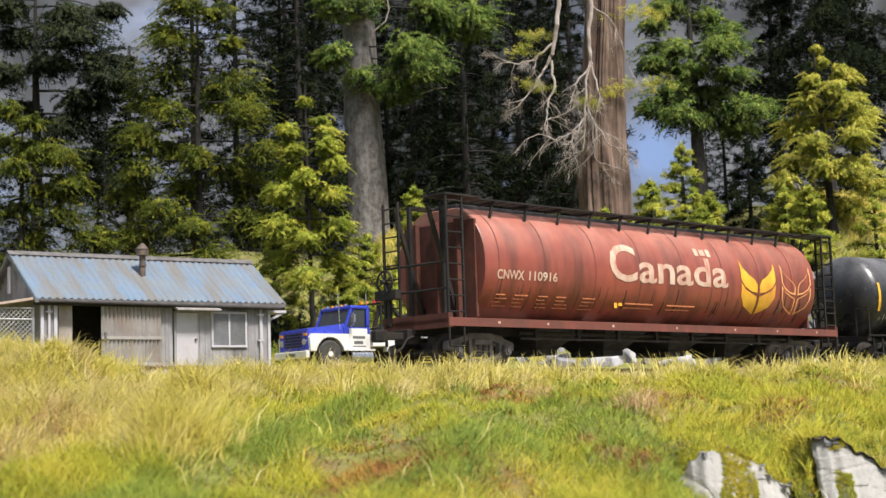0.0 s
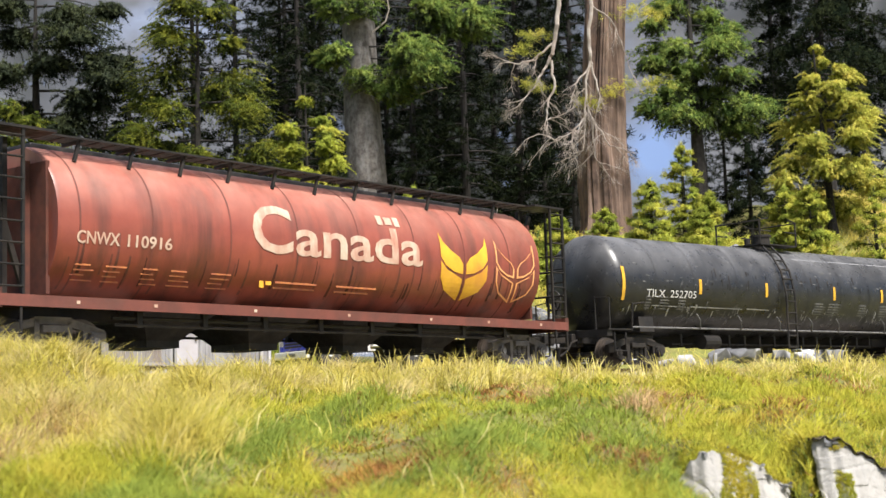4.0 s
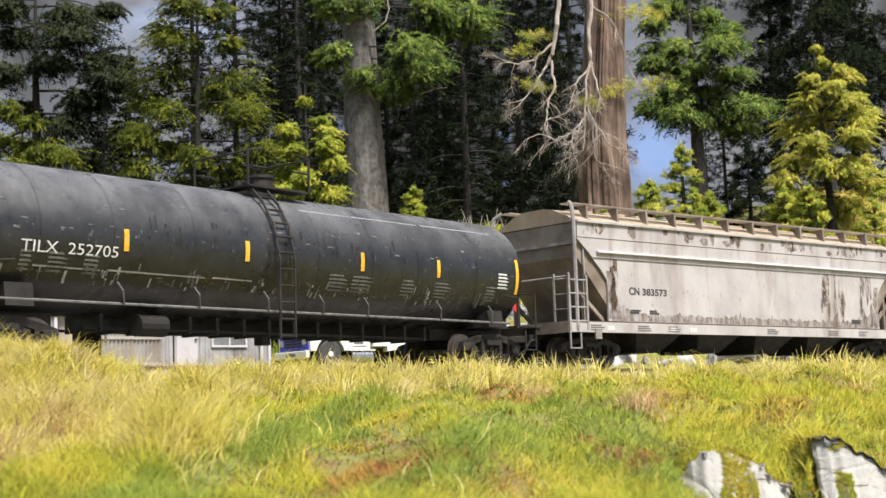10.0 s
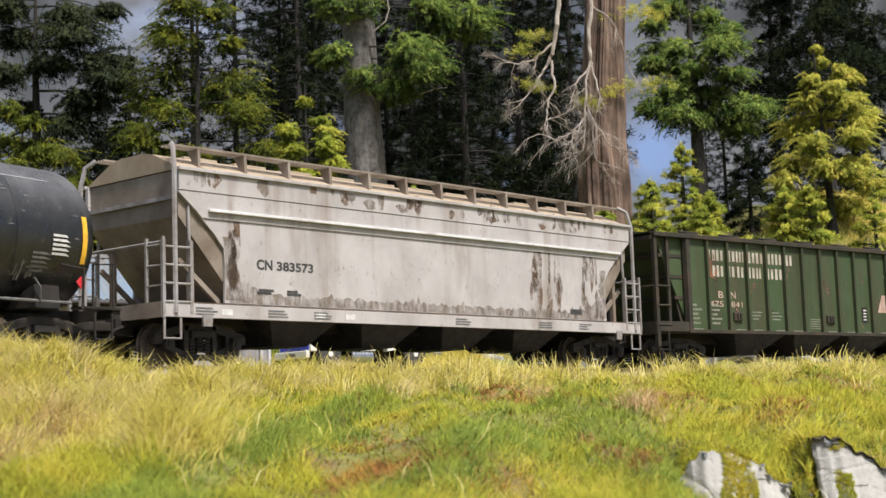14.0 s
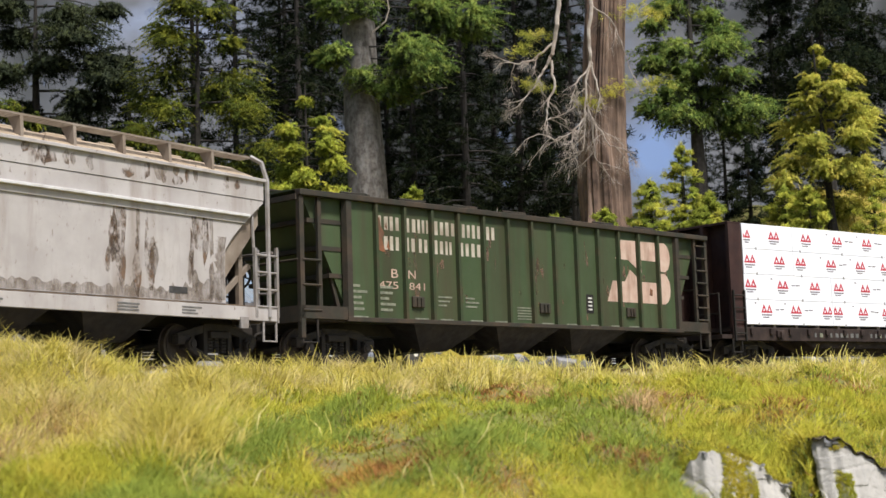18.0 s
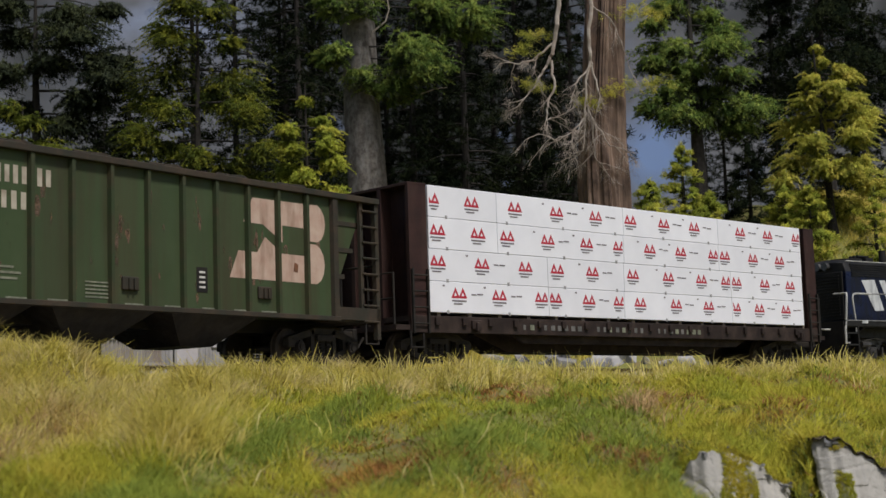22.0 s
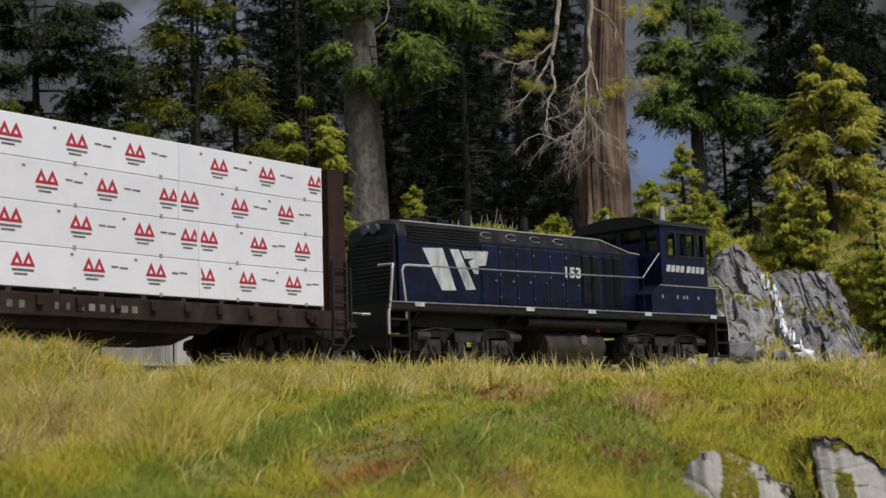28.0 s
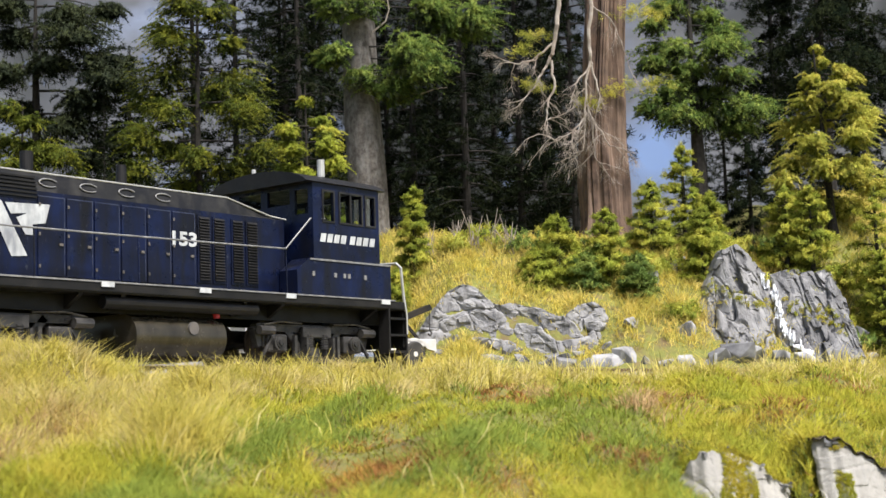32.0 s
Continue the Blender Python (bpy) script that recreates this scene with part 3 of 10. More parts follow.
def frond_arrays(r, root, cushions, needles, long, fine, swell=1.08, thick=0.12):
    """Foliage in cushions: each a spread of drooping twigs set with needles, hung on its own bough. Cushions: across, height, size."""
    V, N, limbs, shade = [], [], [], []
    for dx, z, size in cushions:
        size = size * swell
        depth = r.uniform(-0.9, 0.5) * min(1.6, size)
        c = np.array([dx, depth, z])
        start = np.array([root[0], root[1], z + 0.18 * size + 0.12 * abs(dx)])
        way = c - start
        flat = np.array([way[0], way[1], 0.0])
        reach = np.linalg.norm(flat) + 1e-6
        flat /= reach
        limbs.append((start, c + flat * 0.3 * size, size))
        n = int(26 + 46 * size)
        a = r.uniform(0, 6.283, n)
        out = np.stack([np.cos(a), np.sin(a), np.zeros(n)], 1) + flat * 0.35
        L = size * r.uniform(0.26, 0.62, n)
        base = c + out * (size * 0.16 * r.uniform(0, 1, n))[:, None] + r.normal(size=(n, 3)) * (0.15 * size, 0.14 * size, thick * size)
        m = needles
        t = r.uniform(0.05, 1.0, (n, m))
        p = base[:, None, :] + out[:, None, :] * (L[:, None] * t)[:, :, None]
        p[:, :, 2] += (L * r.uniform(0.05, 0.5, n))[:, None] * t - (L * r.uniform(0.3, 1.0, n))[:, None] * t ** 2
        d = rand_dirs(r, n * m).reshape(n, m, 3) * 0.85 + out[:, None, :] * 0.55
        d[:, :, 2] += 0.25
        d /= np.linalg.norm(d, axis=2, keepdims=True)
        q = long * r.uniform(0.5, 1.15, (n, m, 1)) * (1.15 - 0.5 * t[:, :, None])
        side = np.cross(d, rand_dirs(r, n * m).reshape(n, m, 3))
        side *= fine / (np.linalg.norm(side, axis=2, keepdims=True) + 1e-9)
        V.append(np.stack([p - side, p + side, p + d * q], 2).reshape(-1, 3))
        away = (p - c + (0, 0, 0.22 * size)).reshape(-1, 3)
        N.append(away / (np.linalg.norm(away, axis=1, keepdims=True) + 0.05) * 0.8 + (0, 0, 0.4) + r.normal(size=away.shape) * 0.3)
        k = int(20 + 36 * size)
        h = c - np.array([0, 0, 0.2 * size]) + r.normal(size=(k, 3)) * (0.26 * size, 0.24 * size, 0.13 * size)
        shade.append(h)
    V = np.concatenate(V)
    S, SF = tufts(r, np.concatenate(shade), np.tile((0, 0, -0.4), (sum(len(q) for q in shade), 1)), long * 1.5, 7, width=0.08)
    return V, np.arange(len(V)).reshape(-1, 3), np.concatenate(N), limbs, S, SF


def limb_tubes(limbs, thick):
    bm = B()
    for a, b, size in limbs:
        a, b = Vector(a), Vector(b)
        tube(bm, [a, a.lerp(b, 0.5) + Vector((0, 0, 0.1 * size)), b - Vector((0, 0, 0.08 * size))], [thick * (0.6 + 0.3 * size), thick * (0.4 + 0.2 * size), thick * 0.2], 5)
    return bm


def bough_tree(x, y, top, cushions, needles_mat, label, seed, stem=0.2, lean=0.0, needles=60, long=0.17, fine=0.02, inside=None, group="conifers", swell=1.08, thick=0.12):
    """A conifer whose boughs stand apart, each with its own cushion of foliage."""
    r = np.random.RandomState(seed)
    z = spot(x, y) - 0.3
    tree = thing("conifer_tree", P(x, y, z), label, "tree", group)
    V, F, N, limbs, S_, SF = frond_arrays(r, (0.0, 0.0), [(dx, h - z, s) for dx, h, s in cushions], needles, long, fine, swell, thick)
    part("trunk", trunk_bm(top - z, stem, 0.03, lean=(lean, 0), n=10, rows=14, seed=seed), BARK_DARK, tree, smooth=True)
    part("branchwork", limb_tubes(limbs, 0.06), BARK_DARK, tree)
    # inner needles take a darker colour that stands in for shade under the cushions
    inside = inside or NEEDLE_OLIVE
    part("inner_foliage", array_mesh("inner_foliage", S_, SF, inside), inside, tree, "thin inner needles with crown shade in their colour")
    part("crown", array_mesh("crown", V, F, needles_mat, N), needles_mat, tree)
    return tree


def spot(x, y):
    return float(height(np.array([x]), np.array([y]))[0])


def padded(x, y, top, radius, needles_mat, label, seed, sink=0.3, group="conifers", **kw):
    r = np.random.RandomState(seed)
    z = spot(x, y) - sink
    h = top - z
    V, F, IV, IF, limbs = padded_crown(r, h, radius, **kw)
    tree = thing("conifer_tree", P(x, y, z, r.uniform(0, 360)), label, "tree", group)
    part("trunk", trunk_bm(h, 0.018 * h + 0.06, 0.03, n=9, rows=10, seed=seed), BARK_DARK, tree, smooth=True)
    LV, LF = limb_mesh(limbs, 0.03 + 0.018 * radius / 3)
    part("branchwork", array_mesh("branchwork", LV, LF, BARK_DARK), BARK_DARK, tree)
    # shade inside the crown is put into the inner needles' colour
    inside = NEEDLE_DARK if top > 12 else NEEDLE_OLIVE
    part("inner_foliage", array_mesh("inner_foliage", IV, IF, inside), inside, tree, "thin inner needles with crown shade in their colour")
    part("crown", array_mesh("crown", V, F, needles_mat, lean_out(V)), needles_mat, tree)
    return tree


def forest():
    # the deep wood behind, its shade put into the needle colour: three builds, many copies
    dark = "evergreen conifer with deep forest shade in its needle colour"
    builds = []
    for k, (h, rad) in enumerate(((30, 4.6), (32, 4.2), (28, 4.0))):
        r = np.random.RandomState(60 + k)
        V, F, limbs = crown_arrays(r, h, rad, low=0.06, branches=110, per=20, needles=11, size=0.55, droop=0.42, gap=0.05, taper=0.5, flat=-0.1)
        tree = thing("conifer_tree", P(-8.5 + 5 * k, 98 - k, 5), dark, "tree", "dark forest behind")
        part("trunk", trunk_bm(h, 0.26, 0.04, n=9, rows=10, seed=k), BARK_DARK, tree, smooth=True)
        LV, LF = limb_mesh(limbs, 0.07)
        part("branchwork", array_mesh("branchwork", LV, LF, BARK_DARK), BARK_DARK, tree)
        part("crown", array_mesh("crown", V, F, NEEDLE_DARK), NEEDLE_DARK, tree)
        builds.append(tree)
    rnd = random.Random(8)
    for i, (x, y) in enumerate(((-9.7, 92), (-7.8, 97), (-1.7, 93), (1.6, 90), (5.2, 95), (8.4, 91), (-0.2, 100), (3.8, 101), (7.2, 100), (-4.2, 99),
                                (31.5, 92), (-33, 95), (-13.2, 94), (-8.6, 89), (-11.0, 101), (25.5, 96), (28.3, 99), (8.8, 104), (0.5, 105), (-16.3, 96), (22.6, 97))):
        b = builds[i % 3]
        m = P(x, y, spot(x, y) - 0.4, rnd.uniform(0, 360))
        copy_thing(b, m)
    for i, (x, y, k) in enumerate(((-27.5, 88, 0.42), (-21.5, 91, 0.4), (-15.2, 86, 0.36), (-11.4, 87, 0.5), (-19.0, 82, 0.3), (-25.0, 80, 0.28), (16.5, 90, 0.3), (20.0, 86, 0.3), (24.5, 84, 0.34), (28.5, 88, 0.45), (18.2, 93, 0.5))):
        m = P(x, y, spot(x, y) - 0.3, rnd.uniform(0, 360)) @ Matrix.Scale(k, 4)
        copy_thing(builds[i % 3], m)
    dk = "tall dark fir with drooping sparse boughs"
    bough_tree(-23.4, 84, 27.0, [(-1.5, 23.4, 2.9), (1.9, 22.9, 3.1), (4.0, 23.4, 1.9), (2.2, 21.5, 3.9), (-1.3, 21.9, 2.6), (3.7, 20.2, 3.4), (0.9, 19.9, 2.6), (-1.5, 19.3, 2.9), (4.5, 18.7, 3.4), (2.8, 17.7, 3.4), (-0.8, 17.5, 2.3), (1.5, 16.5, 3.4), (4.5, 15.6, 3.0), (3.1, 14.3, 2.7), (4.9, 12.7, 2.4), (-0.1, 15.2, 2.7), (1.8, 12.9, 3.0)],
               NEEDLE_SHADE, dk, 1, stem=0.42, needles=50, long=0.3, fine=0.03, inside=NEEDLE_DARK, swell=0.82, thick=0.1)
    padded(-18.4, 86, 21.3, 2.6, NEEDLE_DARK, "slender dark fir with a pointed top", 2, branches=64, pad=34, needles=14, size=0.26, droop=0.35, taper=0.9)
    padded(-28.5, 80, 12.0, 3.6, NEEDLE_OLIVE, "olive green fir behind the shed", 3, branches=50, pad=36, needles=14, size=0.24)
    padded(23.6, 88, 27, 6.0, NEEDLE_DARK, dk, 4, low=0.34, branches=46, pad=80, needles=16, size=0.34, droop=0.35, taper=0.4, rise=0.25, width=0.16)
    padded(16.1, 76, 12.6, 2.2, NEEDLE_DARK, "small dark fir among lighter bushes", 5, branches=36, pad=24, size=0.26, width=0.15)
    # lit trees in front of it
    bough_tree(-20.2, 70, 14.6, [(-0.5, 14.1, 1.6), (0.7, 13.5, 1.3), (-0.8, 12.8, 1.9), (0.9, 12.2, 1.9), (2.1, 11.7, 1.6), (-0.2, 11.4, 2.2), (0.9, 10.3, 2.4), (2.4, 10.5, 1.6), (-0.5, 9.5, 2.4), (1.8, 9.0, 2.2), (0.2, 8.1, 2.4), (3.0, 8.0, 2.2), (-1.5, 7.0, 2.2), (1.5, 6.6, 2.2)],
               NEEDLE_OLIVE, "olive green fir beside the shed", 11, stem=0.25, inside=NEEDLE_DARK, swell=0.98)
    bough_tree(-12.0, 72, 21.5, [(-0.5, 19.6, 1.7), (0.9, 19.2, 1.5), (-1.6, 18.7, 1.4), (-0.8, 17.8, 2.1), (1.5, 17.7, 1.2), (-1.4, 16.4, 2.5), (1.4, 15.9, 2.6), (0.2, 15.2, 1.7), (-2.2, 15.1, 1.7), (-1.1, 14.2, 1.9), (2.1, 14.1, 2.5), (-2.4, 13.0, 2.1), (-1.3, 12.5, 1.7), (0.0, 11.9, 1.7), (3.1, 12.2, 1.9), (1.4, 11.4, 1.9),
                                 (2.3, 10.7, 2.1), (-2.6, 11.3, 1.9), (-0.6, 10.5, 1.7), (-1.5, 9.3, 2.2), (-3.1, 10.2, 1.9), (1.9, 9.0, 2.4), (3.9, 10.1, 1.8), (-0.1, 8.4, 2.2), (3.3, 8.3, 2.2), (-2.9, 8.2, 2.2), (0.6, 7.0, 2.2), (-1.8, 6.6, 2.2)],
               NEEDLE_OLIVE, "tall olive green fir with clumped boughs", 12, stem=0.3, inside=NEEDLE_DARK, swell=1.0, thick=0.16)
    bough_tree(-5.94, 66, 14.2, [(-0.12, 13.4, 0.6), (0.4, 12.5, 0.8), (-0.8, 12.0, 0.9), (0.8, 11.9, 0.9), (-0.7, 11.2, 1.1), (0.8, 11.2, 1.1), (-0.8, 10.3, 1.2), (1.0, 10.4, 1.1), (-0.1, 9.7, 1.2), (-1.1, 9.1, 1.3), (0.9, 9.0, 1.3), (-0.3, 8.2, 1.5), (1.1, 7.6, 1.5), (-1.3, 7.6, 1.5), (-0.2, 7.0, 1.5), (-1.2, 6.2, 1.5), (0.9, 6.0, 1.5), (-0.2, 5.2, 1.6)],
               NEEDLE_FRESH, "young pointed light green fir", 13, stem=0.14, lean=-0.15, swell=0.92, thick=0.15)
    bough_tree(14.2, 80, 23.5, [(-1.1, 21.1, 1.7), (0.8, 20.7, 1.8), (-2.1, 20.0, 1.2), (1.6, 19.6, 1.5), (-1.1, 18.7, 2.2), (1.2, 18.5, 2.0), (-2.2, 17.8, 1.3), (-0.2, 17.4, 2.2), (1.8, 17.0, 1.5), (-1.2, 16.1, 2.3), (0.7, 16.2, 1.8), (2.5, 15.1, 2.3), (1.0, 14.9, 2.2), (-1.0, 14.8, 2.2), (-2.5, 15.3, 1.2), (2.0, 14.2, 1.5), (0.2, 22.4, 2.2)],
               NEEDLE_GREEN, "green conifer with hanging boughs", 14, stem=0.55, long=0.24, fine=0.024, inside=NEEDLE_SHADE)
    bough_tree(18.75, 70, 16.8, [(-0.2, 16.1, 0.5), (0.0, 15.4, 0.7), (0.8, 14.9, 1.0), (-0.7, 14.4, 0.9), (1.2, 14.5, 0.9), (0.2, 13.9, 1.3), (-0.9, 13.4, 1.3), (0.8, 13.2, 1.4), (1.8, 12.8, 1.2), (-1.2, 12.4, 1.6), (-0.1, 12.7, 1.3), (1.3, 12.1, 1.5), (-0.9, 11.2, 1.6), (0.9, 11.5, 1.6), (-1.6, 10.5, 1.6), (1.5, 10.4, 1.7), (-0.5, 10.1, 1.6), (0.6, 9.8, 1.6), (-2.3, 9.5, 1.3), (1.9, 9.2, 1.6), (-0.9, 8.8, 1.9), (0.7, 8.4, 1.9)],
               NEEDLE_YELLOW, "sunlit yellow green fir", 15, stem=0.22, lean=-0.45, swell=0.88, thick=0.16)
    small = "small bushy young conifer on the bank"
    for i, (x, y, top, rad, m) in enumerate(((11.65, 70, 11.6, 2.0, NEEDLE_FRESH), (9.9, 69, 9.7, 1.7, NEEDLE_FRESH), (12.5, 68, 8.9, 1.6, NEEDLE_FRESH), (11.7, 66, 8.1, 1.4, NEEDLE_FRESH),
                                            (-1.3, 68, 9.6, 1.4, NEEDLE_FRESH), (5.2, 66, 7.8, 1.9, NEEDLE_FRESH), (7.4, 66, 8.0, 1.6, NEEDLE_FRESH), (8.6, 65, 5.8, 1.4, NEEDLE_GREEN),
                                            (16.0, 68, 9.0, 2.1, NEEDLE_FRESH), (19.6, 66, 8.6, 2.3, NEEDLE_FRESH), (19.3, 64.5, 5.6, 1.5, NEEDLE_FRESH), (16.9, 67, 8.9, 2.0, NEEDLE_FRESH),
                                            (-8.0, 69, 8.0, 2.1, NEEDLE_FRESH), (-3.7, 69, 7.6, 2.1, NEEDLE_FRESH), (-4.7, 67, 6.4, 1.8, NEEDLE_FRESH), (-2.2, 66.5, 5.6, 1.6, NEEDLE_FRESH), (4.2, 65.6, 6.2, 1.5, NEEDLE_FRESH), (6.3, 65.4, 5.9, 1.5, NEEDLE_GREEN))):
        padded(x, y, top, rad * 0.78, m, small, 30 + i, low=0.02, branches=36, pad=34, needles=13, size=0.22, droop=0.12, taper=0.5, rise=0.35, width=0.36, group="young conifers on the bank")
    # low bushes over the slope
    rnd = random.Random(21)
    for i, (x, y, s) in enumerate(((-6.5, 64.5, 1.3), (-5.2, 65.2, 1.2), (-3.4, 65.0, 1.2), (-2.6, 64.4, 1.0), (-7.5, 66, 1.5), (0.5, 67.5, 1.0), (2.0, 68.5, 1.1), (3.3, 68, 1.0), (9.4, 66.5, 0.9), (10.6, 67, 0.9), (15.2, 69.5, 1.3),
                                   (17.6, 69, 1.3), (18.4, 68, 1.2), (20.8, 67, 1.6), (17.2, 67.5, 1.4), (19.8, 66.8, 1.3), (16.0, 66.8, 1.0), (20.2, 68.5, 1.5), (19.5, 64.6, 1.0), (20.5, 66, 1.2), (13.5, 69.5, 1.0), (-9, 66, 1.3), (21.5, 69, 1.6), (12.0, 64.3, 0.9), (10.3, 63.4, 0.8), (17.9, 64.6, 1.0), (13.2, 65.0, 1.0), (15.8, 65.4, 1.2), (7.0, 68.5, 1.1), (5.0, 69, 1.1), (17.0, 65.2, 0.8))):
        r = np.random.RandomState(200 + i)
        n = int(60 * s)
        c = r.normal(size=(n, 3)) * (0.5, 0.5, 0.33) * s
        c[:, 2] = np.abs(c[:, 2]) * 1.1 + 0.1
        out = c / (np.linalg.norm(c, axis=1, keepdims=True) + 0.1)
        V, F = tufts(r, c, out * 0.8 + (0, 0, 0.3), 0.36, 26)
        b = thing("bush", P(x, y, spot(x, y) - 0.1, rnd.uniform(0, 360)), "low yellow green bush on the grassy slope", "bush", "bushes on the slope")
        m = (NEEDLE_FRESH, NEEDLE_GREEN, NEEDLE_YELLOW)[i % 3]
        part("foliage", array_mesh("foliage", V, F, m, lean_out(V, 3, "ball")), m, b)
        bm = B()
        for k in range(5):
            a = k * 1.3
            tube(bm, [(0, 0, -0.1), (math.cos(a) * 0.2 * s, math.sin(a) * 0.2 * s, 0.3 * s), (math.cos(a) * 0.5 * s, math.sin(a) * 0.5 * s, 0.7 * s)], [0.05, 0.04, 0.02], 5)
        part("stem", bm, BARK_DARK, b)


def undergrowth():
    """Scrub behind the shed with shade in its colour, and bare pale brush on the crest of the slope."""
    for i, (x, y, s) in enumerate(((-15.5, 68.0, 1.7), (-13.2, 67.0, 1.5), (-11.4, 67.8, 1.7), (-9.6, 67.2, 1.6), (-8.4, 68.6, 1.8), (-7.2, 67.6, 1.5), (-6.2, 68.2, 1.7), (-4.6, 68.8, 1.7), (-10.6, 70.0, 2.0), (-12.6, 70.4, 2.0), (-8.8, 71.0, 2.0), (-5.6, 71.0, 2.0))):
        r = np.random.RandomState(500 + i)
        n = int(60 * s)
        c = r.normal(size=(n, 3)) * (0.6, 0.5, 0.4) * s
        c[:, 2] = np.abs(c[:, 2]) * 1.3 + 0.1
        V, F = tufts(r, c, c / (np.linalg.norm(c, axis=1, keepdims=True) + 0.1) + (0, 0, 0.2), 0.36, 26)
        b = thing("bush", P(x, y, spot(x, y) - 0.1, 37.0 * i), "green scrub, most of it coloured dark for the firs' shade", "bush", "scrub behind the shed")
        # every third bush is olive; the others carry shade in their needle colour
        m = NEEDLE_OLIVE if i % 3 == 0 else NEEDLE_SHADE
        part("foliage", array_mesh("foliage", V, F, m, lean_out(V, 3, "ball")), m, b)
        bm = B()
        for k in range(4):
            tube(bm, [(0, 0, -0.1), (math.cos(k * 1.6) * 0.2 * s, math.sin(k * 1.6) * 0.2 * s, 0.5 * s)], [0.05, 0.02], 5)
        part("stem", bm, BARK_DARK, b)
    rr = random.Random(77)
    for x, y in ((-0.6, 68.5), (0.6, 68.0), (1.5, 67.6), (2.3, 68.2), (3.1, 67.5), (20.6, 69.0)):
        b = thing("dead_brush", P(x, y, spot(x, y) - 0.1), "bare bleached twigs of dead brush on the slope", "brush", "dead brush on the slope")
        for k in range(7):
            bm = B()
            dx, dy, h = rr.uniform(-0.8, 0.5), rr.uniform(-0.4, 0.4), rr.uniform(0.8, 2.0)
            tube(bm, [(rr.uniform(-0.3, 0.3), 0, 0), (dx * 0.4, dy * 0.4, h * 0.5), (dx, dy, h)], [0.035, 0.028, 0.01], 5)
            tube(bm, [(dx * 0.4, dy * 0.4, h * 0.5), (dx * 0.4 + rr.uniform(-0.4, 0.4), dy, h * 0.85)], [0.022, 0.008], 5)
            part("twig", bm, DEAD, b)


def big_trunks():
    # the pale grey giant
    z = spot(-3.9, 76) - 0.5
    t1 = thing("fir_tree", P(-3.9, 76, z), "giant fir with a straight grey bark trunk and green tufts", "tree")
    part("trunk", trunk_bm(26 - z, 1.08, 0.74, lean=(-0.1, 0), n=60, fluted=0.035, seed=3, rows=60, flare=0.25), BARK_GREY, t1, smooth=True)
    r = np.random.RandomState(5)
    puffs = [(-1.2, 17.5, 1.2), (-1.9, 17.6, 0.8), (0.0, 16.5, 1.4), (1.4, 16.1, 1.5), (2.4, 17.6, 2.0), (3.6, 17.0, 1.3), (1.8, 15.7, 1.2), (-0.2, 20.5, 1.9), (-1.3, 20.1, 1.1), (3.5, 20.1, 1.6), (5.7, 19.5, 2.0), (4.3, 19.2, 1.2), (3.0, 16.4, 1.2)]
    V, F, N, limbs, S_, SF = frond_arrays(r, (0.0, -0.5), [(dx, h - z, s) for dx, h, s in puffs], 100, 0.22, 0.017, 1.15, 0.2)
    V, S_ = V + (0, -1.5, 0), S_ + (0, -1.5, 0)
    limbs = [(a, b + np.array([0, -1.5, -0.1]), q) for a, b, q in limbs]
    part("branchwork", limb_tubes(limbs, 0.04), BARK_DARK, t1)
    bm = B()
    tube(bm, [(2.2, -1.3, 15.6 - z), (3.0, -1.4, 15.5 - z), (3.8, -1.4, 15.75 - z), (4.4, -1.4, 15.8 - z)], [0.04, 0.035, 0.025, 0.01])
    part("dead_bough", bm, DEAD, t1, "pale bare branch")
    bm = B()
    tube(bm, [(0.6, -1.2, 18.9 - z), (1.3, -1.4, 19.4 - z), (1.5, -1.5, 20.0 - z), (1.4, -1.5, 20.8 - z)], [0.05, 0.045, 0.035, 0.02])
    part("dead_bough", bm, DEAD, t1, "pale bare branch")
    # darker inner tufts give the puffs their shade by colour
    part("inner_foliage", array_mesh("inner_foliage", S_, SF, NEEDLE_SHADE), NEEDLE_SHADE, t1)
    part("foliage", array_mesh("foliage", V, F, NEEDLE_GREEN, N), NEEDLE_GREEN, t1)
    # the fluted redwood with its dead boughs
    z = spot(8.25, 73) - 0.5
    t2 = thing("redwood_tree", P(8.25, 73, z), "giant fluted reddish redwood with bleached dead boughs", "tree")
    part("trunk", trunk_bm(24 - z, 1.22, 0.84, lean=(0.5, 0), n=180, fluted=0.2, seed=9, rows=60, flare=0.3), BARK_RED, t2, smooth=True)
    tw, to = [], []
    rr = random.Random(3)

    def bough(bm, p, d, L, rad, depth):
        p, d = Vector(p), Vector(d).normalized()
        pts, rs = [p.copy()], [rad]
        n = 5
        for i in range(n):
            d = (d + Vector((rr.uniform(-0.3, 0.3), rr.uniform(-0.2, 0.2), rr.uniform(-0.28, 0.16)))).normalized()
            p = p + d * (L / n)
            pts.append(p.copy())
            rs.append(rad * (1 - 0.8 * (i + 1) / n))
            if depth and i >= 1:
                for _ in range(1 if rr.random() < 0.45 else 2):
                    e = (d + Vector((rr.uniform(-1, 1), rr.uniform(-0.6, 0.6), rr.uniform(-0.8, 0.5)))).normalized()
                    bough(bm, p, e, L * rr.uniform(0.35, 0.6), rad * 0.5, depth - 1)
        tube(bm, pts, rs, n=5)
        if depth == 0:
            for q in pts[2:]:
                tw.append(tuple(q))
                to.append(tuple(d * 0.8))

